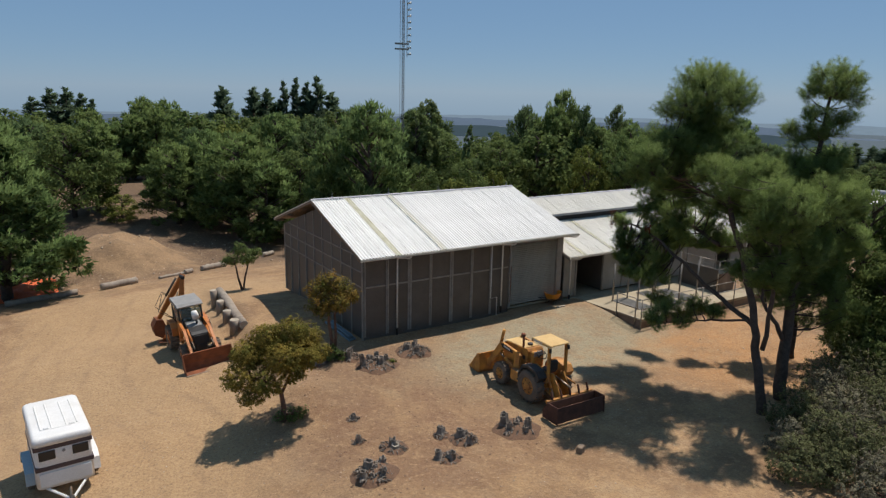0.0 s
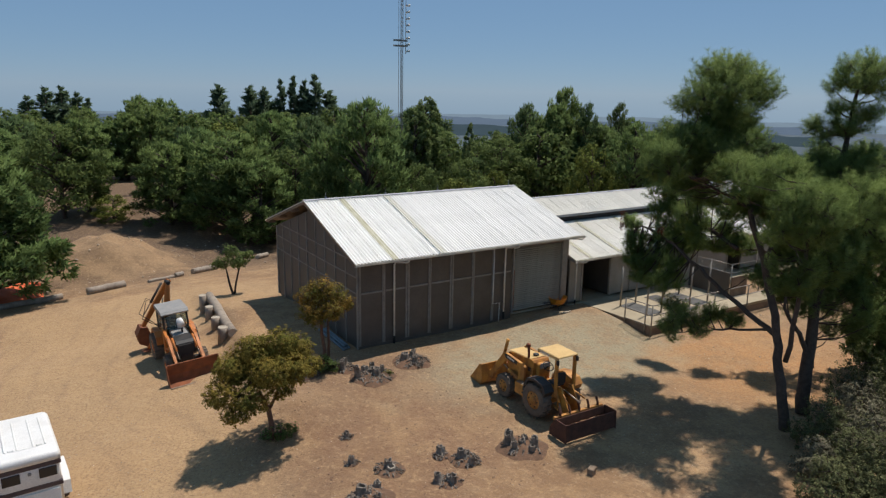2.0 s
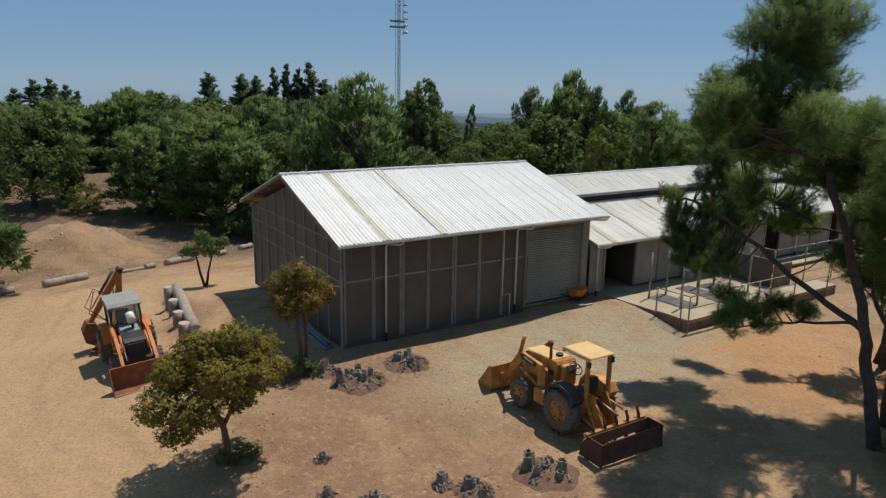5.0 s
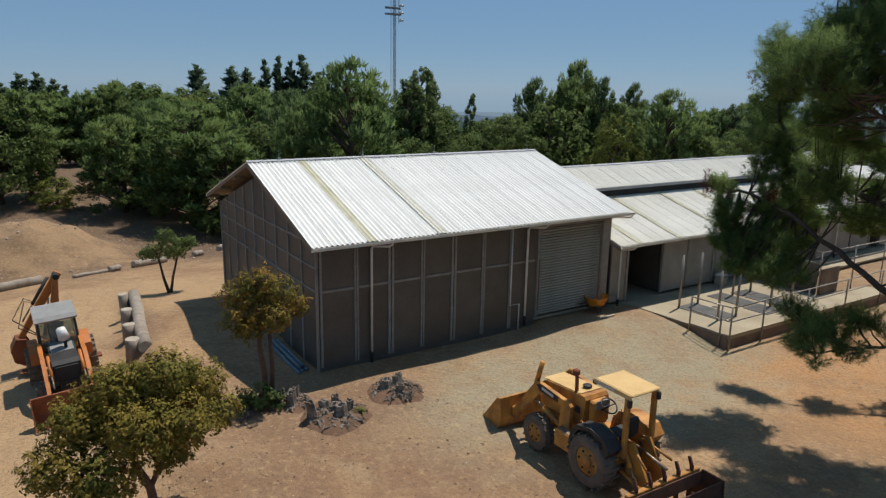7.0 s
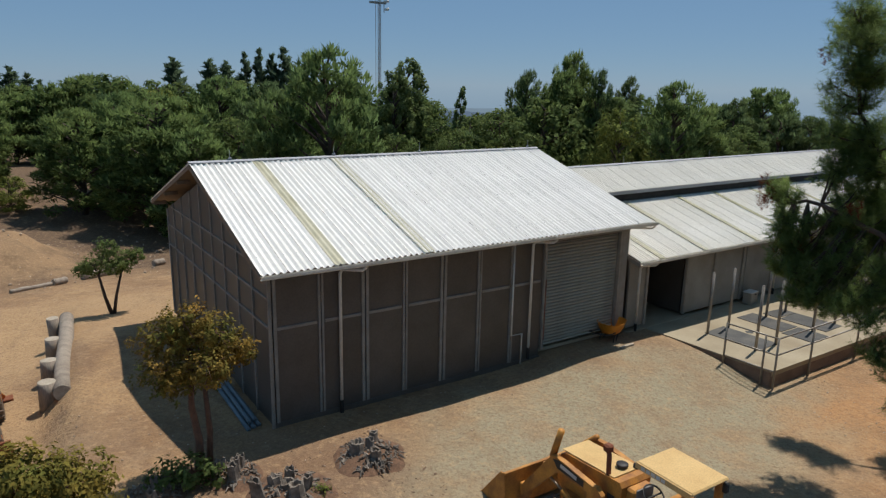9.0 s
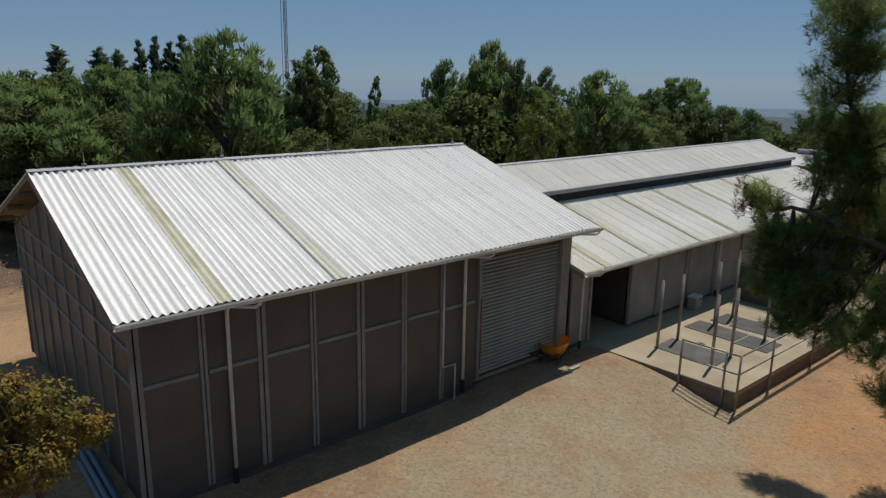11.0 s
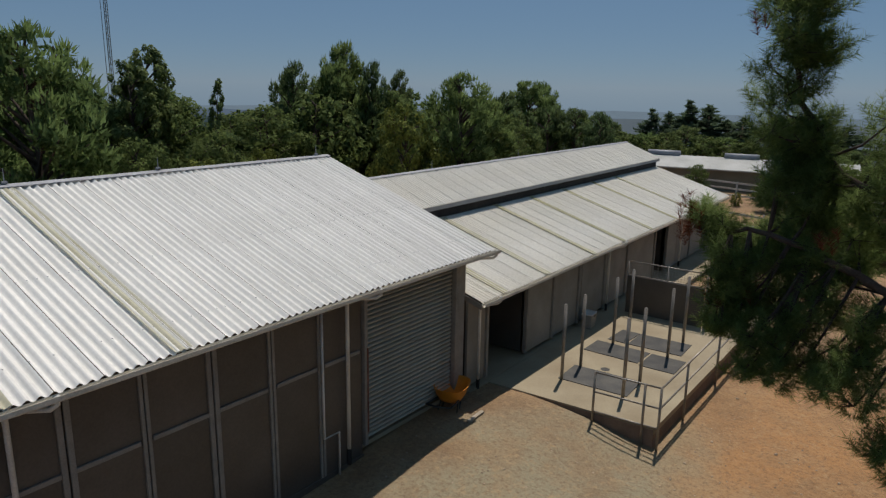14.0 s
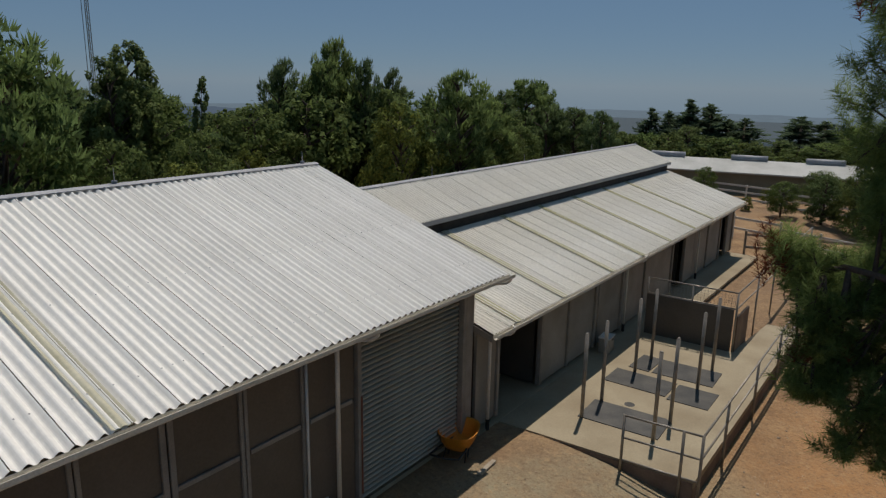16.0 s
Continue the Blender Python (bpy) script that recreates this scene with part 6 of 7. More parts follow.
def build_tractor():
    m = pose(3.87, -7.29, ground_z(3.87, -7.29) - 0.01, 0, 0, -1.0)
    t = thing("loader_tractor", "worn yellow loader tractor with canopy and rear box blade", "tractor", m)
    for s in (-1, 1):
        tyre_wheel(t, "rear_tyre", s * 0.68, -0.98, 0.64, 0.42, YELLOW)
        tyre_wheel(t, "front_tyre", s * 0.66, 0.88, 0.46, 0.32, YELLOW, 16)
    # chassis and engine
    g = Geo().box((0, 0.0, 0.72), (0.42, 2.6, 0.36), None, 0.03)
    g.obj("chassis", YELLOW, t)
    Geo().tube([(-0.6, -0.98, 0.64), (0.6, -0.98, 0.64)], 0.13, 12).obj("rear_axle", YELLOW, t, "", True)
    Geo().box((0, 0.88, 0.5), (1.15, 0.16, 0.18), None, 0.03).obj("front_axle", YELLOW, t)
    Geo().box((0, -0.95, 0.75), (0.5, 0.7, 0.5), None, 0.05).obj("gearbox", YELLOW, t)
    hood = Geo().prism([(-0.28, 1.05), (1.15, 1.0), (1.22, 1.1), (1.15, 1.62), (1.05, 1.68), (-0.28, 1.78), (-0.34, 1.7)], -0.36, 0.36, "x").obj("hood", YELLOW, t, "long flat engine hood")
    Geo().box((0, 0.40, 1.745), (0.66, 1.3, 0.012), pose(0, 0, 0, -4.0) @ pose(0, 0, 0.028), 0.004).obj("hood_top", YELLOW_PALE, hood, "sun-faded hood top")
    Geo().box((0, 1.21, 1.32), (0.6, 0.05, 0.5), None, 0.01).obj("grille", BLACK, hood)
    for s in (-1, 1):
        Geo().box((s * 0.365, 0.25, 1.25), (0.02, 0.95, 0.32), None, 0.008).obj("side_panel", YELLOW, hood)
        Geo().box((s * 0.38, -0.12, 1.4), (0.015, 0.16, 0.16), None, 0.006).obj("badge", BLACK, hood)
    Geo().wheel((0.05, 0.05, 1.83), 0.11, 0.06, (0, 0, 1), 16).obj("air_intake_cap", BLACK, t, "", True)
    Geo().tube([(0.05, 0.05, 1.72), (0.05, 0.05, 1.82)], 0.05, 10).obj("air_intake", BLACK, t, "", True)
    ex = Geo().tube([(-0.30, 0.02, 1.5), (-0.30, 0.05, 2.12), (-0.28, 0.1, 2.2)], 0.045, 10).obj("exhaust_pipe", RUST, t, "rusty exhaust pipe", True)
    Geo().box((-0.28, 0.1, 2.23), (0.15, 0.15, 0.15), None, 0.03).obj("exhaust_cap", RUST, ex)
    # loader frame, arms, cylinders
    for s in (-1, 1):
        x = s * 0.56
        Geo().prism([(-0.1, 0.75), (0.25, 0.75), (0.2, 1.55), (0.0, 1.62), (-0.12, 1.5)], x - 0.05, x + 0.05, "x").obj("loader_upright", YELLOW, t)
        arm = Geo().prism([(0.0, 1.42), (0.0, 1.58), (0.95, 1.68), (1.15, 1.66), (1.95, 0.62), (1.98, 0.35), (1.8, 0.35), (1.72, 0.6), (1.0, 1.38), (0.85, 1.42)], x - 0.055, x + 0.055, "x").obj("loader_arm", YELLOW, t, "bent loader lift arm")
        Geo().prism([(0.3, 1.46), (0.3, 1.585), (0.95, 1.655), (1.1, 1.62), (0.98, 1.48)], x + s * 0.057, x + s * 0.062, "x").obj("dark_band", BLACK, arm, "dark decal band with a pale bar")
        Geo().box((x + s * 0.065, 0.68, 1.56), (0.006, 0.42, 0.07), pose(0, 0.68, 1.56, 6) @ pose(0, -0.68, -1.56)).obj("pale_bar", LETTER, arm)
        cylinder(t, (x, 0.15, 0.85), (x, 1.3, 1.2), 0.055)
        cylinder(t, (s * 0.5, 1.05, 2.18), (s * 0.5, 1.35, 1.2), 0.065, YELLOW, "tilt_cylinder") if s < 0 else cylinder(t, (s * 0.5, 1.1, 1.75), (s * 0.5, 1.95, 0.95), 0.055, YELLOW, "tilt_cylinder")
        Geo().prism([(1.1, 1.3), (1.45, 1.35), (1.5, 1.15), (1.2, 1.05)], s * 0.5 - 0.04, s * 0.5 + 0.04, "x").obj("bell_crank", YELLOW, t)
        Geo().box((x, 1.95, 0.5), (0.14, 0.12, 0.3), None, 0.02).obj("bucket_bracket", YELLOW, t)
    Geo().tube([(-0.55, 1.55, 0.98), (0.55, 1.55, 0.98)], 0.05, 10).obj("cross_tube", YELLOW, t, "", True)
    bucket(t, 2.02, 1.9, YELLOW)
    # operator place
    for s in (-1, 1):
        Geo().prism([(-1.5, 0.95), (-1.62, 1.15), (-1.45, 1.38), (-1.0, 1.46), (-0.6, 1.36), (-0.42, 1.1), (-0.36, 0.8), (-0.44, 0.8), (-0.52, 1.06), (-0.66, 1.27), (-1.0, 1.36), (-1.4, 1.28)], s * 0.66 - 0.2, s * 0.66 + 0.2, "x").obj("fender", BLACK if s < 0 else YELLOW, t)
        Geo().prism([(-1.62, 0.95), (-0.5, 0.95), (-0.45, 1.2), (-1.0, 1.5), (-1.5, 1.35)], s * 0.46 - 0.01, s * 0.46 + 0.01, "x").obj("fender_wall", YELLOW, t)
        # canopy posts
        Geo().box((s * 0.41, -1.62, 1.64), (0.1, 0.12, 1.45), None, 0.015).obj("canopy_post", YELLOW, t)
        Geo().box((s * 0.44, -1.7, 2.22), (0.09, 0.1, 0.18), None, 0.02).obj("work_light", BLACK, t)
        Geo().box((s * 0.38, -0.62, 2.29), (0.1, 0.1, 0.1), None, 0.02).obj("head_light", BLACK, t)
        Geo().box((s * 0.47, -0.35, 0.82), (0.42, 0.45, 0.06), None, 0.01).obj("step_plate", YELLOW, t)
    box = Geo().box((-0.66, -0.1, 0.72), (0.3, 0.5, 0.42), None, 0.02).obj("battery_box", YELLOW, t, "open-topped side box")
    Geo().box((-0.66, -0.1, 0.935), (0.25, 0.44, 0.02), None, 0.004).obj("box_contents", WORN, box)
    canopy = Geo().box((0, -1.2, 2.39), (0.9, 1.1, 0.06), None, 0.025).obj("canopy", YELLOW_PALE, t, "flat faded yellow canopy roof")
    Geo().prism([(-1.74, 2.31), (-0.66, 2.31), (-0.66, 2.41), (-1.74, 2.41)], -0.466, -0.451, "x").obj("canopy_skirt", YELLOW_PALE, canopy)
    for k in range(5):
        Geo().box((-0.47, -1.22 + k * 0.1, 2.36), (0.006, 0.075, 0.06)).obj("pale_bar", LETTER, canopy)
    for k in range(3):
        Geo().box((0, -0.75 - 0.4 * k, 2.345), (0.82, 0.05, 0.04), None, 0.006).obj("canopy_rib", YELLOW, canopy)
    dash = Geo().box((0, -0.42, 1.42), (0.5, 0.2, 0.55), None, 0.04).obj("dashboard", YELLOW, t)
    Geo().box((0, -0.53, 1.62), (0.42, 0.03, 0.2), None, 0.01).obj("gauge_panel", GREY_PAINT, dash)
    wheel = Geo().tube([(0.2 * math.cos(a), -0.72 + 0.2 * math.sin(a) * 0.8, 1.66 + 0.2 * math.sin(a) * 0.6) for a in [2 * math.pi * k / 20 for k in range(21)]], 0.016, 6).obj("steering_wheel", BLACK, t, "", True)
    Geo().tube([(0, -0.72, 1.66), (0, -0.5, 1.45)], 0.025, 8).box((0, -0.72, 1.66), (0.36, 0.02, 0.02), pose(0, 0, 0)).obj("steering_column", BLACK, wheel)
    seat = Geo().box((0, -1.15, 1.2), (0.46, 0.46, 0.14), None, 0.04).obj("seat", BLACK, t, "torn black seat")
    Geo().box((0, -1.4, 1.45), (0.44, 0.12, 0.42), None, 0.04).obj("backrest", BLACK, seat)
    for k in range(4):
        Geo().tube([(0.2 + 0.06 * k, -0.75, 0.95), (0.24 + 0.06 * k, -0.72, 1.35 + 0.04 * k)], 0.012, 6).obj("lever", BLACK, t, "", True)
    Geo().tube([(-0.45, -0.5, 0.85), (-0.5, -0.62, 1.2), (-0.55, -0.42, 1.3)], 0.018, 6).obj("grab_rail", YELLOW, t, "", True)
    # rear linkage and box blade
    for s in (-1, 1):
        Geo().tube([(s * 0.35, -1.35, 0.6), (s * 0.42, -2.2, 0.45)], 0.04, 8).obj("lower_link", YELLOW, t, "", True)
        cylinder(t, (s * 0.3, -1.5, 1.15), (s * 0.42, -2.0, 0.55), 0.05)
        Geo().tube([(s * 0.2, -1.6, 1.2), (s * 0.4, -2.25, 0.95)], 0.03, 8).obj("lift_arm", YELLOW, t, "", True)
        Geo().prism([(-1.95, 0.3), (-1.6, 0.5), (-1.55, 1.25), (-1.75, 1.3), (-2.2, 0.6)], s * 0.25 - 0.03, s * 0.25 + 0.03, "x").obj("hitch_plate", YELLOW, t)
    Geo().tube([(0, -1.6, 1.1), (0, -2.45, 0.95)], 0.035, 8).obj("top_link", WORN, t, "", True)
    blade = Geo().prism([(-3.05, 0.05), (-3.0, 0.62), (-2.97, 0.62), (-2.94, 0.3), (-2.97, 0.05)], -1.12, 1.12, "x").obj("box_blade", BLADE, t, "rusty rear box blade")
    Geo().prism([(-2.55, 0.35), (-2.5, 0.62), (-2.47, 0.62), (-2.5, 0.35)], -1.1, 1.1, "x").obj("front_board", BLADE, blade)
    for s in (-1, 1):
        Geo().prism([(-3.08, 0.02), (-2.25, 0.02), (-2.25, 0.3), (-2.5, 0.66), (-3.05, 0.66)], s * 1.12 - 0.015, s * 1.12 + 0.015, "x").obj("end_plate", BLADE, blade)
    Geo().box((0, -2.4, 0.62), (2.2, 0.12, 0.12), None, 0.015).obj("tool_bar", YELLOW, blade)
    for k in range(5):
        x = -0.85 + 0.425 * k
        Geo().prism([(-2.46, 0.05), (-2.36, 0.0), (-2.38, 0.75), (-2.3, 0.95), (-2.36, 0.98), (-2.46, 0.78)], x - 0.02, x + 0.02, "x").obj("ripper_shank", BLADE, blade)
    return t


build_tractor()


def build_backhoe():
    ox, oy = -6.14, 4.93
    m = pose(ox, oy, ground_z(ox, oy) - 0.02, 0, 4.0, 181)
    t = thing("backhoe_loader", "dusty orange backhoe loader with a grey cab", "backhoe", m)
    for s in (-1, 1):
        tyre_wheel(t, "rear_tyre", s * 0.78, -0.95, 0.6, 0.4, ORANGE)
        tyre_wheel(t, "front_tyre", s * 0.74, 1.05, 0.4, 0.28, ORANGE, 16)
    Geo().box((0, 0.0, 0.68), (0.5, 2.9, 0.34), None, 0.03).obj("chassis", BLACK, t)
    Geo().tube([(-0.7, -0.95, 0.6), (0.7, -0.95, 0.6)], 0.12, 10).obj("rear_axle", BLACK, t, "", True)
    Geo().box((0, 1.05, 0.45), (1.3, 0.15, 0.16), None, 0.03).obj("front_axle", BLACK, t)
    hood = Geo().prism([(-0.1, 0.85), (1.35, 0.8), (1.42, 0.9), (1.38, 1.3), (1.25, 1.4), (-0.1, 1.5)], -0.36, 0.36, "x").obj("hood", BLACK, t, "dark grey engine hood")
    Geo().box((0, 0.3, 1.475), (0.62, 0.7, 0.02), pose(0, 0.3, 1.475, -4) @ pose(0, -0.3, -1.475), 0.006).obj("hood_panel", GREY_PAINT, hood)
    Geo().box((0, 1.43, 1.05), (0.6, 0.05, 0.42), None, 0.01).obj("grille", BLACK, hood)
    for s in (-1, 1):
        Geo().box((s * 0.37, 0.7, 1.1), (0.02, 1.2, 0.34), None, 0.006).obj("side_panel", ORANGE, hood)
        x = s * 0.56
        Geo().prism([(-0.12, 0.6), (0.25, 0.6), (0.2, 1.5), (-0.05, 1.62), (-0.15, 1.5)], x - 0.06, x + 0.06, "x").obj("loader_upright", ORANGE, t)
        Geo().prism([(0.0, 1.4), (0.05, 1.58), (0.9, 1.45), (2.05, 0.62), (2.12, 0.35), (1.95, 0.3), (1.85, 0.55), (0.85, 1.25)], x - 0.06, x + 0.06, "x").obj("loader_arm", ORANGE, t, "bent loader lift arm")
        cylinder(t, (x, 0.1, 0.75), (x, 1.25, 1.05), 0.055, ORANGE)
        cylinder(t, (s * 0.42, 0.9, 1.45), (s * 0.42, 1.95, 0.85), 0.05, ORANGE, "tilt_cylinder")
        Geo().prism([(-0.25, 0.85), (-0.3, 1.2), (-0.6, 1.38), (-1.2, 1.38), (-1.45, 1.15), (-1.5, 0.9), (-1.4, 0.9), (-1.3, 1.1), (-1.1, 1.28), (-0.65, 1.28), (-0.42, 1.12), (-0.36, 0.85)], s * 0.72 - 0.14, s * 0.72 + 0.14, "x").obj("fender", ORANGE, t)
    bucket(t, 2.2, 2.1, RUST_ORANGE, 0.03, 0.78, 0.6)
    # cab
    corners = [(-0.52, -0.1), (0.52, -0.1), (0.52, -1.35), (-0.52, -1.35)]
    for x, y in corners:
        lean = 0.12 if y > -0.5 else -0.02
        Geo().tube([(x, y + lean, 1.15), (x * 0.96, y, 2.2)], 0.04, 6).obj("cab_pillar", BLACK, t)
    roof = Geo().prism([(-1.5, 2.2), (0.02, 2.2), (0.06, 2.26), (-0.05, 2.36), (-1.4, 2.38), (-1.52, 2.3)], -0.58, 0.58, "x").obj("cab_roof", GREY_PAINT, t, "dusty grey cab roof")
    floor = Geo().box((0, -0.7, 1.0), (1.04, 1.25, 0.4), None, 0.03).obj("cab_base", ORANGE, t)
    Geo().box((0, -0.04, 1.68), (0.94, 0.015, 0.98), pose(0, -0.04, 1.68, -6) @ pose(0, 0.04, -1.68)).obj("windscreen", CAB_GLASS, t, "dusty greenish windscreen")
    Geo().box((0, -1.34, 1.68), (0.94, 0.015, 0.98)).obj("rear_window", CAB_GLASS, t)
    for s in (-1, 1):
        Geo().box((s * 0.5, -0.7, 1.7), (0.015, 1.1, 0.96)).obj("side_window", CAB_GLASS, t)
    seat = Geo().box((0, -0.75, 1.3), (0.5, 0.5, 0.16), None, 0.04).obj("seat", BLACK, t)
    Geo().box((0, -1.0, 1.6), (0.48, 0.12, 0.5), None, 0.04).obj("backrest", BLACK, seat)
    ring = Geo().tube([(0.18 * math.cos(a), -0.38 + 0.15 * math.sin(a), 1.55 + 0.09 * math.sin(a)) for a in [2 * math.pi * k / 16 for k in range(17)]], 0.015, 6).obj("steering_wheel", BLACK, t, "", True)
    Geo().tube([(0, -0.38, 1.55), (0, -0.2, 1.2)], 0.03, 8).obj("steering_column", BLACK, ring, "", True)
    ex = Geo().tube([(-0.12, 0.45, 1.4), (-0.12, 0.45, 1.78)], 0.045, 10).obj("exhaust_pipe", BLACK, t, "", True)
    pail = Geo().tube([(-0.12, 0.43, 1.74), (-0.06, 0.47, 2.08)], [0.165, 0.13], 14).obj("bucket_cover", WHITE, ex, "white plastic pail upturned on the exhaust", True)
    # backhoe behind, folded up
    Geo().box((0, -1.75, 0.8), (0.9, 0.25, 0.6), None, 0.03).obj("hoe_frame", ORANGE, t)
    Geo().box((0.15, -2.0, 0.85), (0.4, 0.35, 0.6), None, 0.04).obj("swing_post", ORANGE, t)
    def beam(name, a, b, w0, w1, thick, mat, parent):
        """A tapered box beam from a to b."""
        a, b = Vector(a), Vector(b)
        d = (b - a).normalized()
        side = Vector((0, 1, 0))
        up = d.cross(side).normalized()
        g = Geo()
        for p, w in ((a, w0), (a.lerp(b, 0.5), max(w0, w1) * 1.1), (b, w1)):
            g.v += [tuple(p + up * (w / 2 * u) + side * (thick / 2 * v)) for u, v in ((-1, -1), (1, -1), (1, 1), (-1, 1))]
        for k in range(2):
            g.f += [(4 * k + i, 4 * k + (i + 1) % 4, 4 * k + 4 + (i + 1) % 4, 4 * k + 4 + i) for i in range(4)]
        g.f += [(0, 1, 2, 3), (8, 9, 10, 11)]
        return g.obj(name, mat, parent)

    boom = beam("boom", (0.1, -2.1, 0.8), (-0.3, -2.35, 2.95), 0.24, 0.16, 0.18, ORANGE, t)
    beam("dipper_stick", (-0.42, -2.6, 3.05), (1.0, -2.6, 1.05), 0.22, 0.15, 0.17, ORANGE, boom)
    Geo().wheel((-0.32, -2.48, 2.98), 0.1, 0.5, (0, 1, 0), 14).obj("boom_pin", BLACK, boom, "", True)
    cylinder(t, (0.35, -2.15, 1.0), (0.0, -2.35, 2.3), 0.06, ORANGE, "boom_cylinder")
    cylinder(t, (-0.1, -2.78, 2.9), (0.85, -2.78, 1.55), 0.055, BLACK, "dipper_cylinder")
    prof = [(0.85, 1.05), (1.15, 1.1), (1.35, 0.75), (1.3, 0.35), (0.95, 0.12), (0.55, 0.2), (0.6, 0.26), (0.9, 0.22), (1.18, 0.42), (1.22, 0.72), (1.05, 0.95), (0.88, 0.95)]
    hb = Geo().prism(prof, -2.95, -2.3, "y").obj("hoe_bucket", RUST_ORANGE, t, "rusty digging bucket")
    for yy in (-2.94, -2.31):
        Geo().prism([(0.85, 1.05), (1.15, 1.1), (1.35, 0.75), (1.3, 0.35), (0.95, 0.12), (0.55, 0.2), (0.7, 0.6)], yy - 0.015, yy + 0.015, "y").obj("bucket_cheek", RUST_ORANGE, hb)
    for k in range(4):
        Geo().box((0.5, -2.87 + 0.16 * k, 0.2), (0.18, 0.05, 0.03), None, 0.006).obj("tooth", WORN, hb)
    for k in range(2):
        Geo().tube([(0.3, -2.1, 1.0), (1.0 + 0.12 * k, -2.3, 1.5 + 0.3 * k), (0.7, -2.5, 2.3 + 0.1 * k), (0.3, -2.6, 2.1)], 0.018, 6).obj("hose", BLACK, t, "", True)
    for s in (-1, 1):
        Geo().tube([(s * 0.55, -1.85, 0.9), (s * 1.0, -2.05, 0.15)], 0.06, 8).obj("stabiliser_leg", ORANGE, t, "", True)
        Geo().box((s * 1.02, -2.06, 0.07), (0.4, 0.34, 0.06), None, 0.015).obj("stabiliser_pad", RUST_ORANGE, t)
    return t


build_backhoe()


def rounded_block(w, l, z0, z1, r, taper=0.0, steps=4):
    """A block with rounded plan corners and a soft top edge."""
    g = Geo()
    ring = []
    for cx, cy, a0 in ((1, 1, 0), (-1, 1, 90), (-1, -1, 180), (1, -1, 270)):
        for k in range(steps + 1):
            a = radians(a0 + 90 * k / steps)
            ring.append((cx, cy, math.cos(a), math.sin(a)))
    levels = [(z0, 0.0), (z1 - r, taper), (z1 - r * 0.45, taper + r * 0.16), (z1 - r * 0.12, taper + r * 0.45), (z1, taper + r * 0.9)]
    n = len(ring)
    for z, inset in levels:
        rr = r * 1.2
        g.v += [(cx * (w / 2 - rr - inset) + ca * rr, cy * (l / 2 - rr - inset) + sa * rr, z) for cx, cy, ca, sa in ring]
    for j in range(len(levels) - 1):
        g.f += [(j * n + i, j * n + (i + 1) % n, (j + 1) * n + (i + 1) % n, (j + 1) * n + i) for i in range(n)]
    g.f += [tuple(range(n))[::-1], tuple((len(levels) - 1) * n + i for i in range(n))]
    return g


def build_trailer():
    x, y = -12.26, -3.29
    t = thing("horse_trailer", "white moulded horse trailer with dark front windows", "trailer", pose(x, y, ground_z(x, y), 0, 0, 3.5))
    W, L = 1.58, 2.95
    body = rounded_block(W, L, 0.45, 1.9, 0.14, 0.02).obj("body", WHITE, t, "", True)
    roof = rounded_block(W + 0.04, L + 0.04, 1.84, 2.1, 0.13, 0.0).obj("roof", WHITE, t, "white moulded roof with raised ribs", True)
    Geo().box((0, 0, 2.097), (0.98, 1.9, 0.03), None, 0.012).obj("roof_panel", WHITE, roof)
    for xx in (-0.5, -0.2, 0.2, 0.5):
        Geo().box((xx, 0.05, 2.115), (0.05, 1.9, 0.035), None, 0.012).obj("roof_rib", WHITE, roof)
    for xx in (-0.35, 0.35):
        Geo().box((xx, -0.88, 2.122), (0.16, 0.1, 0.05), None, 0.02).obj("roof_vent", WHITE, roof)
    for z, h in ((1.76, 0.12), (1.10, 0.13)):
        rounded_block(W + 0.012, L + 0.012, z - h / 2, z + h / 2, 0.02, 0.0).obj("dark_band", MAROON, body)
    for xx in (-0.45, 0.45):
        Geo().box((xx, -L / 2 - 0.004, 1.52), (0.44, 0.03, 0.3), None, 0.012).obj("front_window", TINT, body, "dark tinted window")
    Geo().wheel((0, -L / 2 - 0.012, 1.58), 0.05, 0.03, (0, 1, 0), 12).obj("round_vent", GREY_PAINT, body)
    Geo().box((0, -L / 2 - 0.01, 0.75), (W * 0.9, 0.04, 0.45), None, 0.015).obj("front_apron", WHITE, body)
    for s in (-1, 1):
        f = Geo().prism([(-0.85, 0.35), (-0.75, 0.72), (-0.45, 0.86), (0.55, 0.86), (0.85, 0.72), (0.95, 0.35), (0.85, 0.35), (0.72, 0.66), (0.5, 0.76), (-0.4, 0.76), (-0.65, 0.65), (-0.75, 0.35)], s * (W / 2 + 0.12) - 0.13, s * (W / 2 + 0.12) + 0.13, "x").obj("mudguard", PALE_BLUE if s < 0 else WHITE, t)
        for yy in (-0.35, 0.4):
            tyre = Geo().wheel((s * (W / 2 + 0.1), yy, 0.32), 0.32, 0.2, (1, 0, 0), 20, 0.16).obj("tyre", TYRE, t, "", True)
            Geo().wheel((s * (W / 2 + 0.12), yy, 0.32), 0.18, 0.15, (1, 0, 0), 16).obj("rim", WHITE, tyre, "", True)
        Geo().tube([(s * 0.55, -L / 2 + 0.1, 0.42), (0, -L / 2 - 0.95, 0.42)], 0.04, 6).obj("drawbar", WHITE, t)
    Geo().box((-0.76, 0.0, 1.0), (0.02, 1.9, 0.85), None, 0.006).obj("side_door", PALE_BLUE, t, "pale blue side panel")
    Geo().tube([(0, -L / 2 - 0.8, 0.05), (0, -L / 2 - 0.8, 0.75)], 0.035, 8).obj("jack", WORN, t, "", True)
    Geo().box((0, -L / 2 - 0.95, 0.45), (0.14, 0.24, 0.12), None, 0.03).obj("coupler", BLACK, t)
    return t


build_trailer()


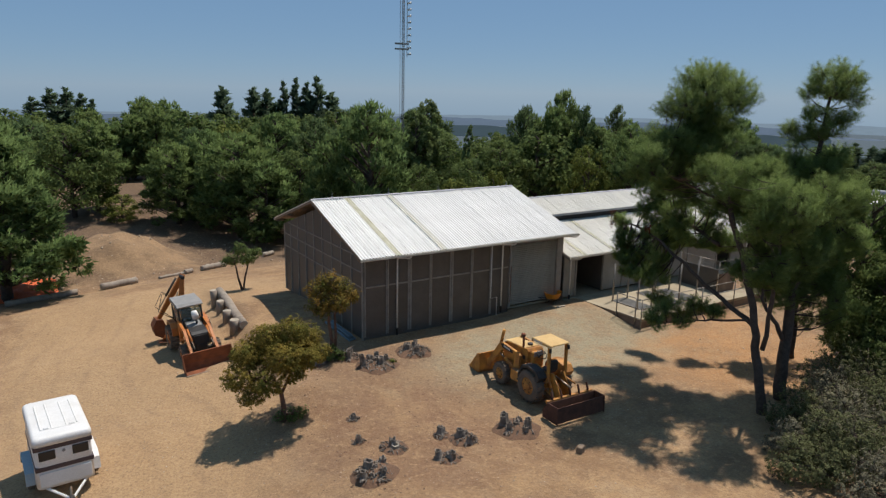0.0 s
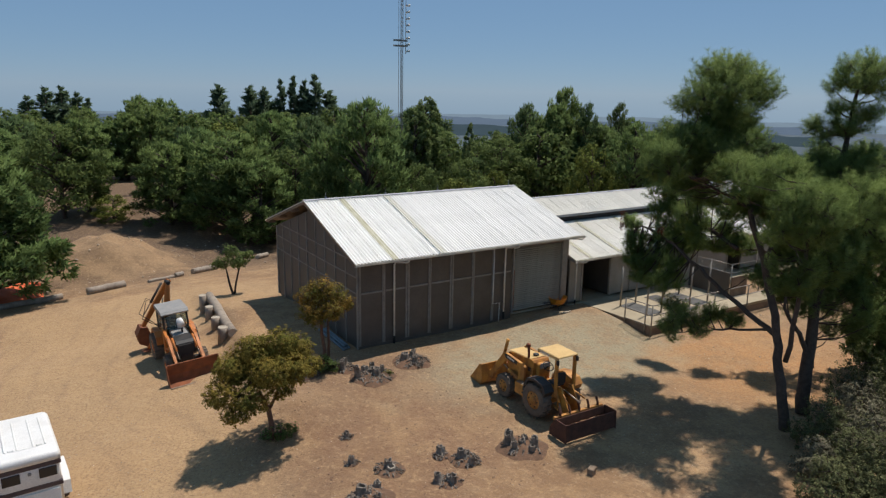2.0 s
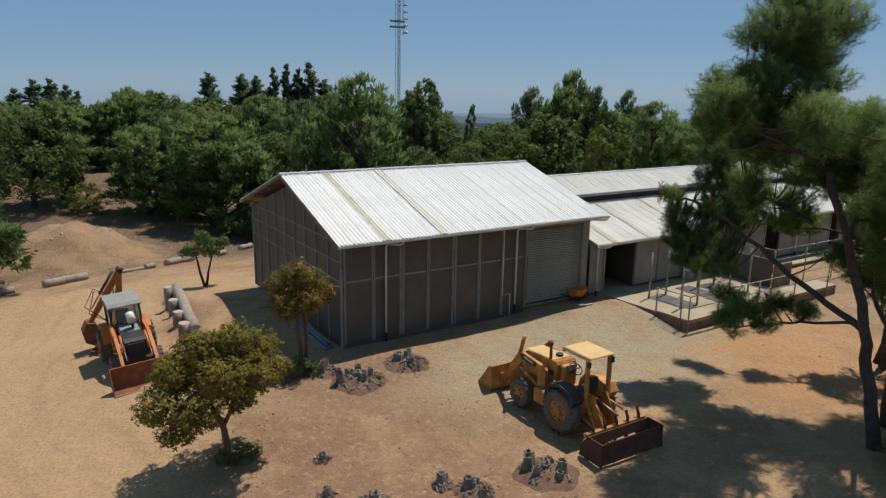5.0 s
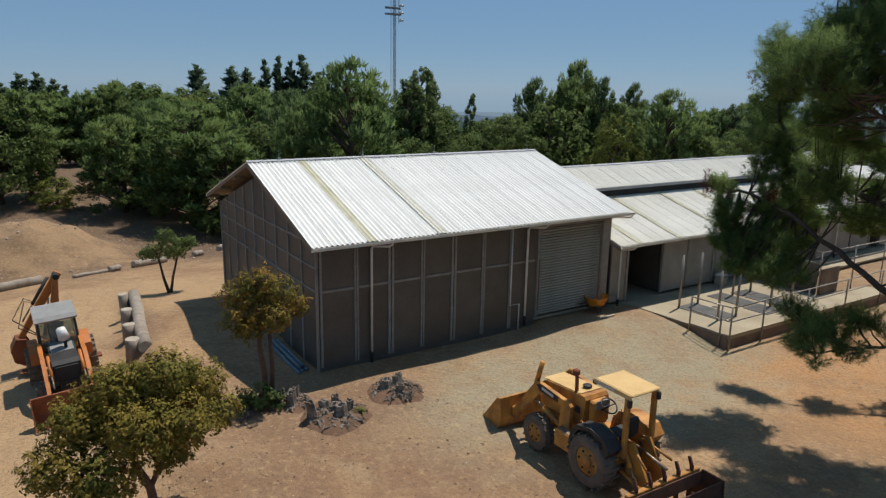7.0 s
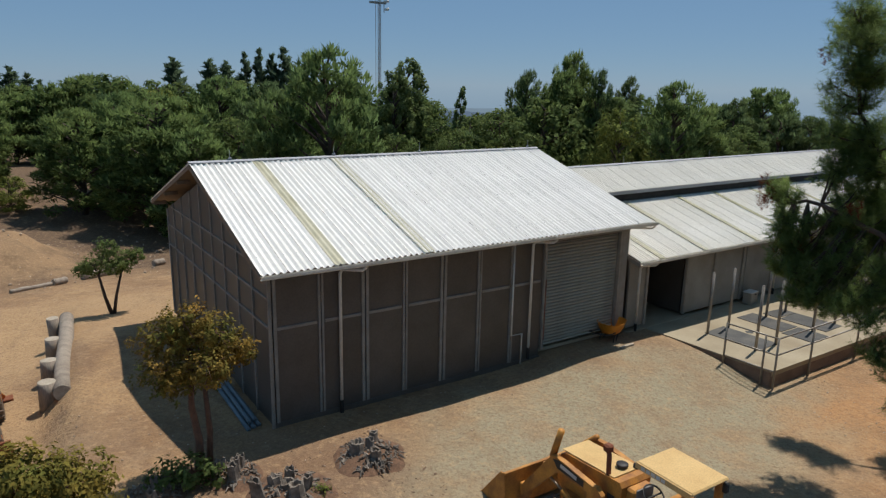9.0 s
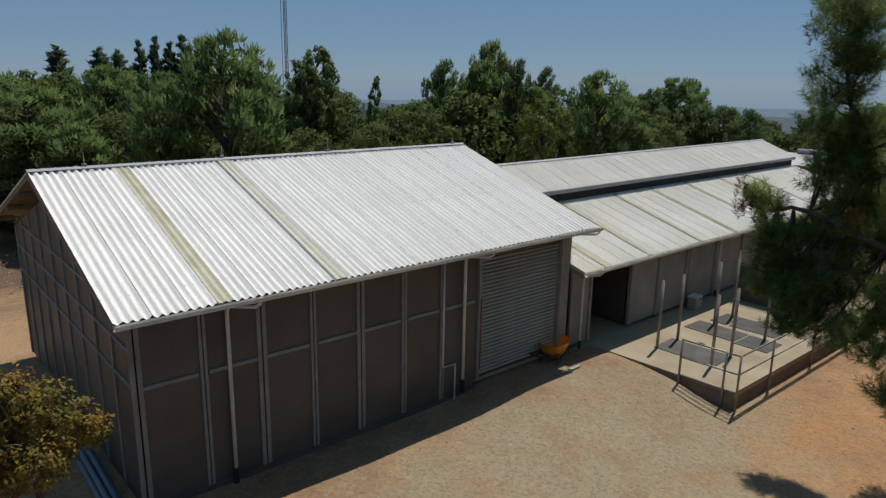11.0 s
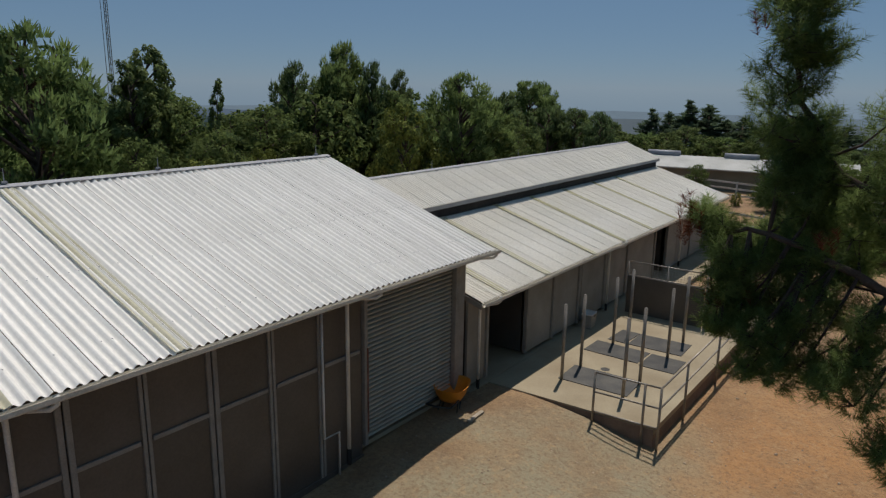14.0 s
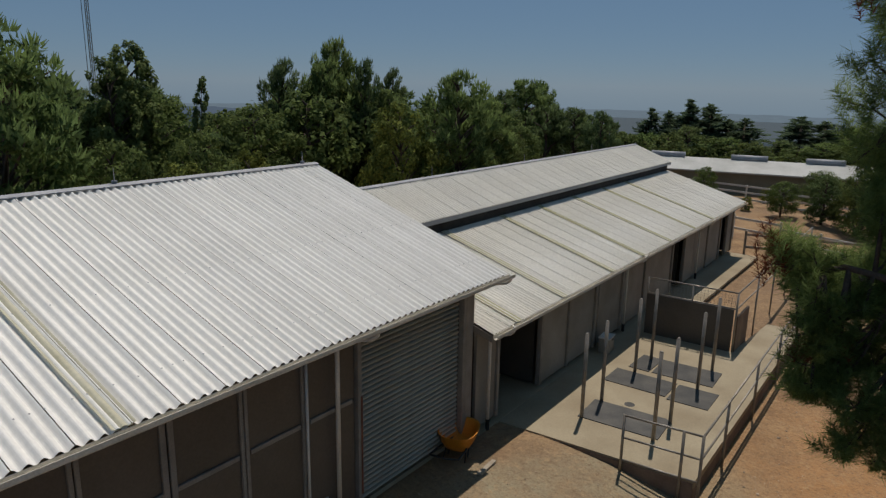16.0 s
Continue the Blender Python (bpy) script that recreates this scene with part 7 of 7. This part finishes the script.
def build_barrow():
    b = thing("wheelbarrow", "orange wheelbarrow standing beside the shutter door", "wheelbarrow", pose(11.35, -0.2, ground_z(11.35, -0.2) - 0.01, 0, 0, -74) @ Matrix.Diagonal((1.05, 1.05, 1.0, 1)))
    # deep oval tub with a rolled lip and thickness
    g = Geo()
    n = 24
    rings = ((0.26, 0.22, 0.3), (0.26, 0.25, 0.33), (0.42, 0.33, 0.42), (0.6, 0.38, 0.47), (0.62, 0.40, 0.49), (0.6, 0.365, 0.455), (0.42, 0.31, 0.40), (0.285, 0.23, 0.31))
    for z, rx, ry in rings:
        for k in range(n):
            a = 2 * math.pi * k / n
            c, s = math.cos(a), math.sin(a)
            q = 1 / (abs(c) ** 3 + abs(s) ** 3) ** (1 / 3)
            g.v.append((rx * c * q * (1 - 0.1 * max(0.0, s)), ry * s * q, z))
    g.f = [(i * n + k, i * n + (k + 1) % n, (i + 1) * n + (k + 1) % n, (i + 1) * n + k) for i in range(len(rings) - 1) for k in range(n)]
    g.f += [tuple(range(n))[::-1], tuple((len(rings) - 1) * n + k for k in range(n))]
    g.obj("tub", BARREL, b, "", True)
    for s in (-1, 1):
        Geo().tube([(s * 0.05, 0.66, 0.2), (s * 0.17, 0.25, 0.255), (s * 0.27, -0.45, 0.36), (s * 0.29, -0.9, 0.44)], 0.02, 8).obj("handle", BLACK, b, "", True)
        Geo().tube([(s * 0.2, -0.15, 0.3), (s * 0.23, -0.32, 0.0), (s * 0.21, -0.08, 0.0), (s * 0.18, 0.1, 0.26)], 0.015, 6).obj("leg", BLACK, b, "", True)
    Geo().tube([(-0.29, -0.9, 0.44), (0, -0.96, 0.45), (0.29, -0.9, 0.44)], 0.02, 8).obj("grip_bar", BLACK, b, "", True)
    w = Geo().wheel((0, 0.66, 0.19), 0.19, 0.09, (1, 0, 0), 18, 0.08).obj("tyre", TYRE, b, "", True)
    Geo().wheel((0, 0.66, 0.19), 0.09, 0.06, (1, 0, 0), 12).obj("rim", BLACK, w, "", True)


build_barrow()


# ---- logs, posts, stumps, oddments ----
def log(a, b, r, label, lift=0.85, name="log", group="logs beside the track"):
    za, zb = ground_z(*a), ground_z(*b)
    c = Vector(((a[0] + b[0]) / 2, (a[1] + b[1]) / 2, (za + zb) / 2))
    root = thing(name, label, "log", pose(*c), group)
    p0, p1 = Vector((a[0], a[1], za + r * lift)) - c, Vector((b[0], b[1], zb + r * lift)) - c
    n = 8
    pts = [p0.lerp(p1, k / n) + Vector((random.uniform(-1, 1), random.uniform(-1, 1), random.uniform(-1, 1))) * 0.02 * (0 < k < n) for k in range(n + 1)]
    Geo().tube(pts, [r * random.uniform(0.93, 1.05) for _ in pts], 12).obj("bole", WOOD_GREY, root, "", True)
    for p, q in ((p0, p1), (p1, p0)):
        d = (p - q).normalized()
        Geo().tube([p, p + d * 0.006], r * 0.9, 12).obj("cut_end", CUT, root)


log((-13.75, 21.82), (-9.73, 21.71), 0.2, "grey weathered log lying beside the track")
log((-8.35, 21.64), (-6.1, 22.39), 0.24, "thick grey log lying beside the track")
log((-4.63, 22.42), (-2.68, 23.27), 0.11, "thin pale log lying beside the track")
log((-2.78, 23.17), (-2.2, 23.48), 0.18, "short tan log end")
log((-1.42, 23.9), (0.53, 24.95), 0.22, "grey split log lying beside the track")
log((2.47, 26.2), (3.06, 26.61), 0.2, "short grey log beside the track")
log((4.51, 28.05), (5.67, 29.08), 0.2, "grey log beside the track")


def build_log_wall():
    for i, (x, y, top, r) in enumerate(((-3.51, 11.81, -0.34, 0.2), (-3.74, 9.6, -0.34, 0.23), (-3.99, 7.29, -0.2, 0.24), (-4.18, 5.38, -0.07, 0.23))):
        z = ground_z(x, y)
        h = top - z
        p = thing("timber_post", "thick grey upright timber post", "post", pose(x, y, z, 2 - i, (i % 3 - 1) * 3, 40 * i), "log barrier posts")
        Geo().tube([(0, 0, -0.3), (0, 0, h * 0.5), (0, 0, h)], [r * 1.04, r, r * 0.97], 14).obj("shaft", WOOD_GREY, p, "", True)
        Geo().tube([(0, 0, h), (0, 0, h + 0.006)], r * 0.93, 14).obj("cut_top", CUT, p)
    for k, (drop, r) in enumerate(((0.0, 0.23), (0.44, 0.22), (0.86, 0.22))):
        l = thing("barrier_log", "long grey log stacked behind upright posts", "log", pose(-3.51, 8.4, -0.12), "log barrier logs")
        a, b = Vector((0.42, 3.9, -0.45 - drop)), Vector((-0.36, -3.6 - 0.2 * k, -0.12 - drop))
        Geo().tube([a, a.lerp(b, 0.35) + Vector((0.03, 0, 0.02)), a.lerp(b, 0.7) + Vector((-0.02, 0, 0)), b], r, 12).obj("bole", WOOD_GREY, l, "", True)
        Geo().tube([b, b + (b - a).normalized() * 0.008], r * 0.93, 12).obj("cut_end", CUT, l)


build_log_wall()


def stump_cluster(x, y, size, count, seed, sprigs=40, label="cluster of weathered grey-brown stumps with roots"):
    """Broken stumps standing in a low heap of soil, splinters and roots."""
    r = random.Random(seed)
    z = ground_z(x, y)
    root = thing("stump_cluster", label, "stump", pose(x, y, z - 0.02), "stumps in the yard")
    # low heap of soil
    n, rings = 22, 5
    g = Geo()
    heap = 0.34 * size
    for k in range(rings + 1):
        u = k / rings
        for q in range(n):
            a = 2 * math.pi * q / n
            d = size * 1.15 * u * (1 + 0.18 * noise.noise((math.cos(a) * 1.5 + seed, math.sin(a) * 1.5, 0)))
            px, py = d * math.cos(a), d * math.sin(a)
            g.v.append((px, py, ground_z(x + px, y + py) - z + heap * (1 - u ** 1.6) + (0.03 * noise.noise((px * 5, py * 5, seed)) if k < rings else -0.02)))
    g.f = [(k * n + q, (k + 1) * n + q, (k + 1) * n + (q + 1) % n, k * n + (q + 1) % n) for k in range(rings) for q in range(n)]
    g.obj("soil", SOIL, root, "dark red-brown soil", True)
    for k in range(count):
        a, d = 2.4 * k + r.uniform(-0.5, 0.5), size * (0.0 if count < 3 else r.uniform(0.25, 0.7)) * (k > 0)
        px, py = d * math.cos(a), d * math.sin(a)
        h, rad = r.uniform(0.16, 0.38) * (0.55 + 0.6 * size) + heap * 0.6, r.uniform(0.075, 0.135) * (0.7 + 0.5 * size)
        lx, ly = r.uniform(-0.05, 0.05) + 0.12 * px, r.uniform(-0.05, 0.05) + 0.12 * py
        m, g = 12, Geo()
        wob = [r.uniform(0.82, 1.2) for q in range(m)]
        rim = [r.uniform(-0.045, 0.045) for q in range(m)]
        for u, flare in ((0.0, 1.75), (0.3, 1.2), (0.65, 1.0), (1.0, 0.95), (1.0, 0.66), (0.78, 0.5)):
            for q in range(m):
                b = 2 * math.pi * q / m
                rr = rad * flare * wob[q]
                g.v.append((px + lx * u + rr * math.cos(b), py + ly * u + rr * math.sin(b), h * u + (rim[q] if u > 0.9 else 0)))
        g.f = [(e * m + q, e * m + (q + 1) % m, (e + 1) * m + (q + 1) % m, (e + 1) * m + q) for e in range(5) for q in range(m)]
        g.f.append(tuple(5 * m + q for q in range(m)))
        g.obj("stump", STUMP, root)
    g = Geo()
    for k in range(sprigs):
        a, d = r.uniform(0, 6.28), 0.88 * size * math.sqrt(r.uniform(0.0, 1.0))
        px, py = d * math.cos(a), d * math.sin(a)
        b = r.uniform(0, 6.28) if r.random() < 0.8 else a + r.uniform(-0.7, 0.7)
        ln = r.uniform(0.08, 0.26) * (0.4 + 0.6 * size)
        z0 = heap * max(0, 1 - (d / size) ** 1.6)
        pts, w = [], r.uniform(0.01, 0.032) * (0.6 + 0.6 * size)
        for q in range(4):
            u = q / 3
            pts.append((px + math.cos(b) * ln * u + r.uniform(-0.03, 0.03), py + math.sin(b) * ln * u + r.uniform(-0.03, 0.03), z0 * (1 - 0.6 * u) + 0.01 + r.uniform(0.0, 0.09) * (1 - abs(2 * u - 0.8) * 0.6)))
        g.tube(pts, [w, w * 1.2, w * 0.9, w * 0.35], 5)
    tagged(g.obj("root_tangle", STUMP, root, "tangle of grey roots and splinters"), kind="stuff")
    return root


SOIL = material("dark_red_soil", (0.165, 0.088, 0.048), 0.95, 0.0, (0.095, 0.055, 0.034), 4, 0.8, 25, 0.3, 0.5, 18)
stump_cluster(-2.99, -8.74, 0.48, 2, 1, 70, "hollow sawn stump in a heap of soil and roots")
stump_cluster(-4.25, -9.87, 0.68, 5, 2, 150)
stump_cluster(-1.79, -10.22, 0.42, 3, 3, 60)
stump_cluster(-0.72, -9.49, 0.48, 4, 4, 80)
stump_cluster(-1.22, -8.9, 0.32, 2, 5, 35)
stump_cluster(-3.79, -7.76, 0.24, 2, 6, 30)
stump_cluster(-3.22, -6.14, 0.25, 2, 7, 40)
stump_cluster(1.34, -9.75, 0.78, 7, 8, 90, "ring of tall broken stumps on a low mound")
stump_cluster(-0.53, -2.77, 0.86, 6, 9, 210)
stump_cluster(1.48, -2.32, 0.76, 5, 10, 210)
stump_cluster(-1.25, -1.5, 0.55, 4, 11, 110)
stump_cluster(-2.75, -1.35, 0.58, 4, 12, 110)
# pale rim of the hollow stump
ring = thing("cut_log_ring", "pale hollow log ring lying on the stump heap", "log", pose(-2.98, -8.86, ground_z(-2.98, -8.86) + 0.1, 12, -8, 0))
Geo().wheel((0, 0, 0.06), 0.125, 0.14, (0, 0, 1), 18, 0.075).obj("ring", CUT, ring)
small_tree("weed", "small bright green weed by a stump", -0.03, -3.11, [([(0, 0, 0), (0, 0, 0.1)], 0.015, 0.01)], [((0, 0, 0.14), 0.16), ((0.12, 0.02, 0.1), 0.12)], LEAF_LIME, BARK, 55, 260, 0.06)


def build_oddments():
    p = thing("pipe_bundle", "bundle of blue-grey pipes lying beside the barn wall", "pipes", pose(-0.3, 1.5, ground_z(-0.3, 1.5)))
    for k, (dx, dz) in enumerate(((0, 0.06), (0.14, 0.06), (0.28, 0.07), (0.08, 0.17), (0.21, 0.18))):
        Geo().tube([(dx - 0.1, -1.3 + 0.05 * k, dz), (dx - 0.05, 1.6 - 0.07 * k, dz)], 0.058, 10).obj("pipe", BLUE_PIPE, p, "", True)
    b = thing("plank_piece", "short pale plank lying in the yard", "plank", pose(11.2, -1.0, ground_z(11.2, -1.0) + 0.03, 0, 0, 3))
    Geo().box((0, 0, 0), (0.62, 0.1, 0.05), None, 0.006).obj("board", CUT, b)
    c = thing("storage_box", "pale grey plastic box with a dark handle slot", "box", pose(18.8, -0.3, -0.05, 0, 0, 6) @ Matrix.Diagonal((0.8, 0.8, 0.8, 1)))
    body = Geo().box((0, 0, 0.29), (0.62, 0.42, 0.58), None, 0.03).obj("body", GREY_WALL, c)
    Geo().box((0.06, -0.215, 0.48), (0.18, 0.02, 0.06), None, 0.006).obj("handle_slot", DARK, body)
    Geo().box((0, 0, 0.59), (0.66, 0.46, 0.05), None, 0.015).obj("lid", PIPE, c)
    k = thing("wood_block", "small tan block of wood on the dirt", "block", pose(2.2, -12.03, ground_z(2.2, -12.03), 0, 0, 25))
    Geo().box((0, 0, 0.11), (0.3, 0.2, 0.22), None, 0.015).obj("block", SOFFIT, k)
    # orange mesh sheet draped over a low heap
    t = thing("orange_tarp", "orange mesh tarp spread over the bank", "tarp", pose(-13.1, 24.64, ground_z(-13.1, 24.64)))
    g = Geo()
    n = 18
    for s in (0, -0.015):
        g.v += [(-2.4 + 4.8 * i / n, -1.6 + 3.6 * j / n, 0.35 + 0.25 * noise.noise((i * 0.4, j * 0.4, 2)) + 0.35 * j / n - 0.3 * (abs(i - n / 2) / n) + s) for j in range(n + 1) for i in range(n + 1)]
    k = (n + 1) ** 2
    for j in range(n):
        for i in range(n):
            a = j * (n + 1) + i
            g.f += [(a, a + 1, a + n + 2, a + n + 1), (k + a, k + a + n + 1, k + a + n + 2, k + a + 1)]
    g.obj("sheet", TARP, t, "", True)


build_oddments()


# ---- stones and litter on the dirt ----
STONE = material("pale_stone", (0.42, 0.33, 0.24), 0.9, 0.0, (0.28, 0.2, 0.14), 8, 0.8, 40, 0.2, island=0.3)
TWIG = material("dry_litter", (0.19, 0.115, 0.07), 0.95, 0.0, (0.1, 0.06, 0.04), 8, 0.8, island=0.35)


def scatter(name, label, mat, count, area, size, seed, flat=0.6, avoid=True):
    r = random.Random(seed)
    g = Geo()
    while count:
        x, y = r.uniform(area[0], area[2]), r.uniform(area[1], area[3])
        if avoid and (-0.3 < x < 36 and -0.2 < y < 11 or 12.9 < x < 25 and y > -4.9):
            continue
        s = size * r.choice((0.5, 0.6, 0.8, 1.0, 1.8)) * r.uniform(0.7, 1.3)
        m = pose(x, y, ground_z(x, y) + s * 0.12, r.uniform(-20, 20), r.uniform(-20, 20), r.uniform(0, 360))
        g.box((0, 0, 0), (s, s * r.uniform(0.5, 0.9), s * flat), m, s * 0.22 if s > 0.04 else 0)
        count -= 1
    return tagged(g.obj(name, mat, None, label), kind="stuff", category="stones")


scatter("stones", "small pale stones strewn over the dirt", STONE, 2600, (-12, -14, 16, 3), 0.022, 5)
scatter("stones", "clods and stones on the bank", STONE, 400, (-13, 22, 6, 36), 0.09, 6)
scatter("stones", "gravel and clods east of the slab", STONE, 350, (12, -14, 26, -5), 0.04, 8)
scatter("twig_litter", "dry bark and twig litter round the stumps", TWIG, 1500, (-6, -11.5, 2.5, -1.2), 0.034, 7, 0.25)
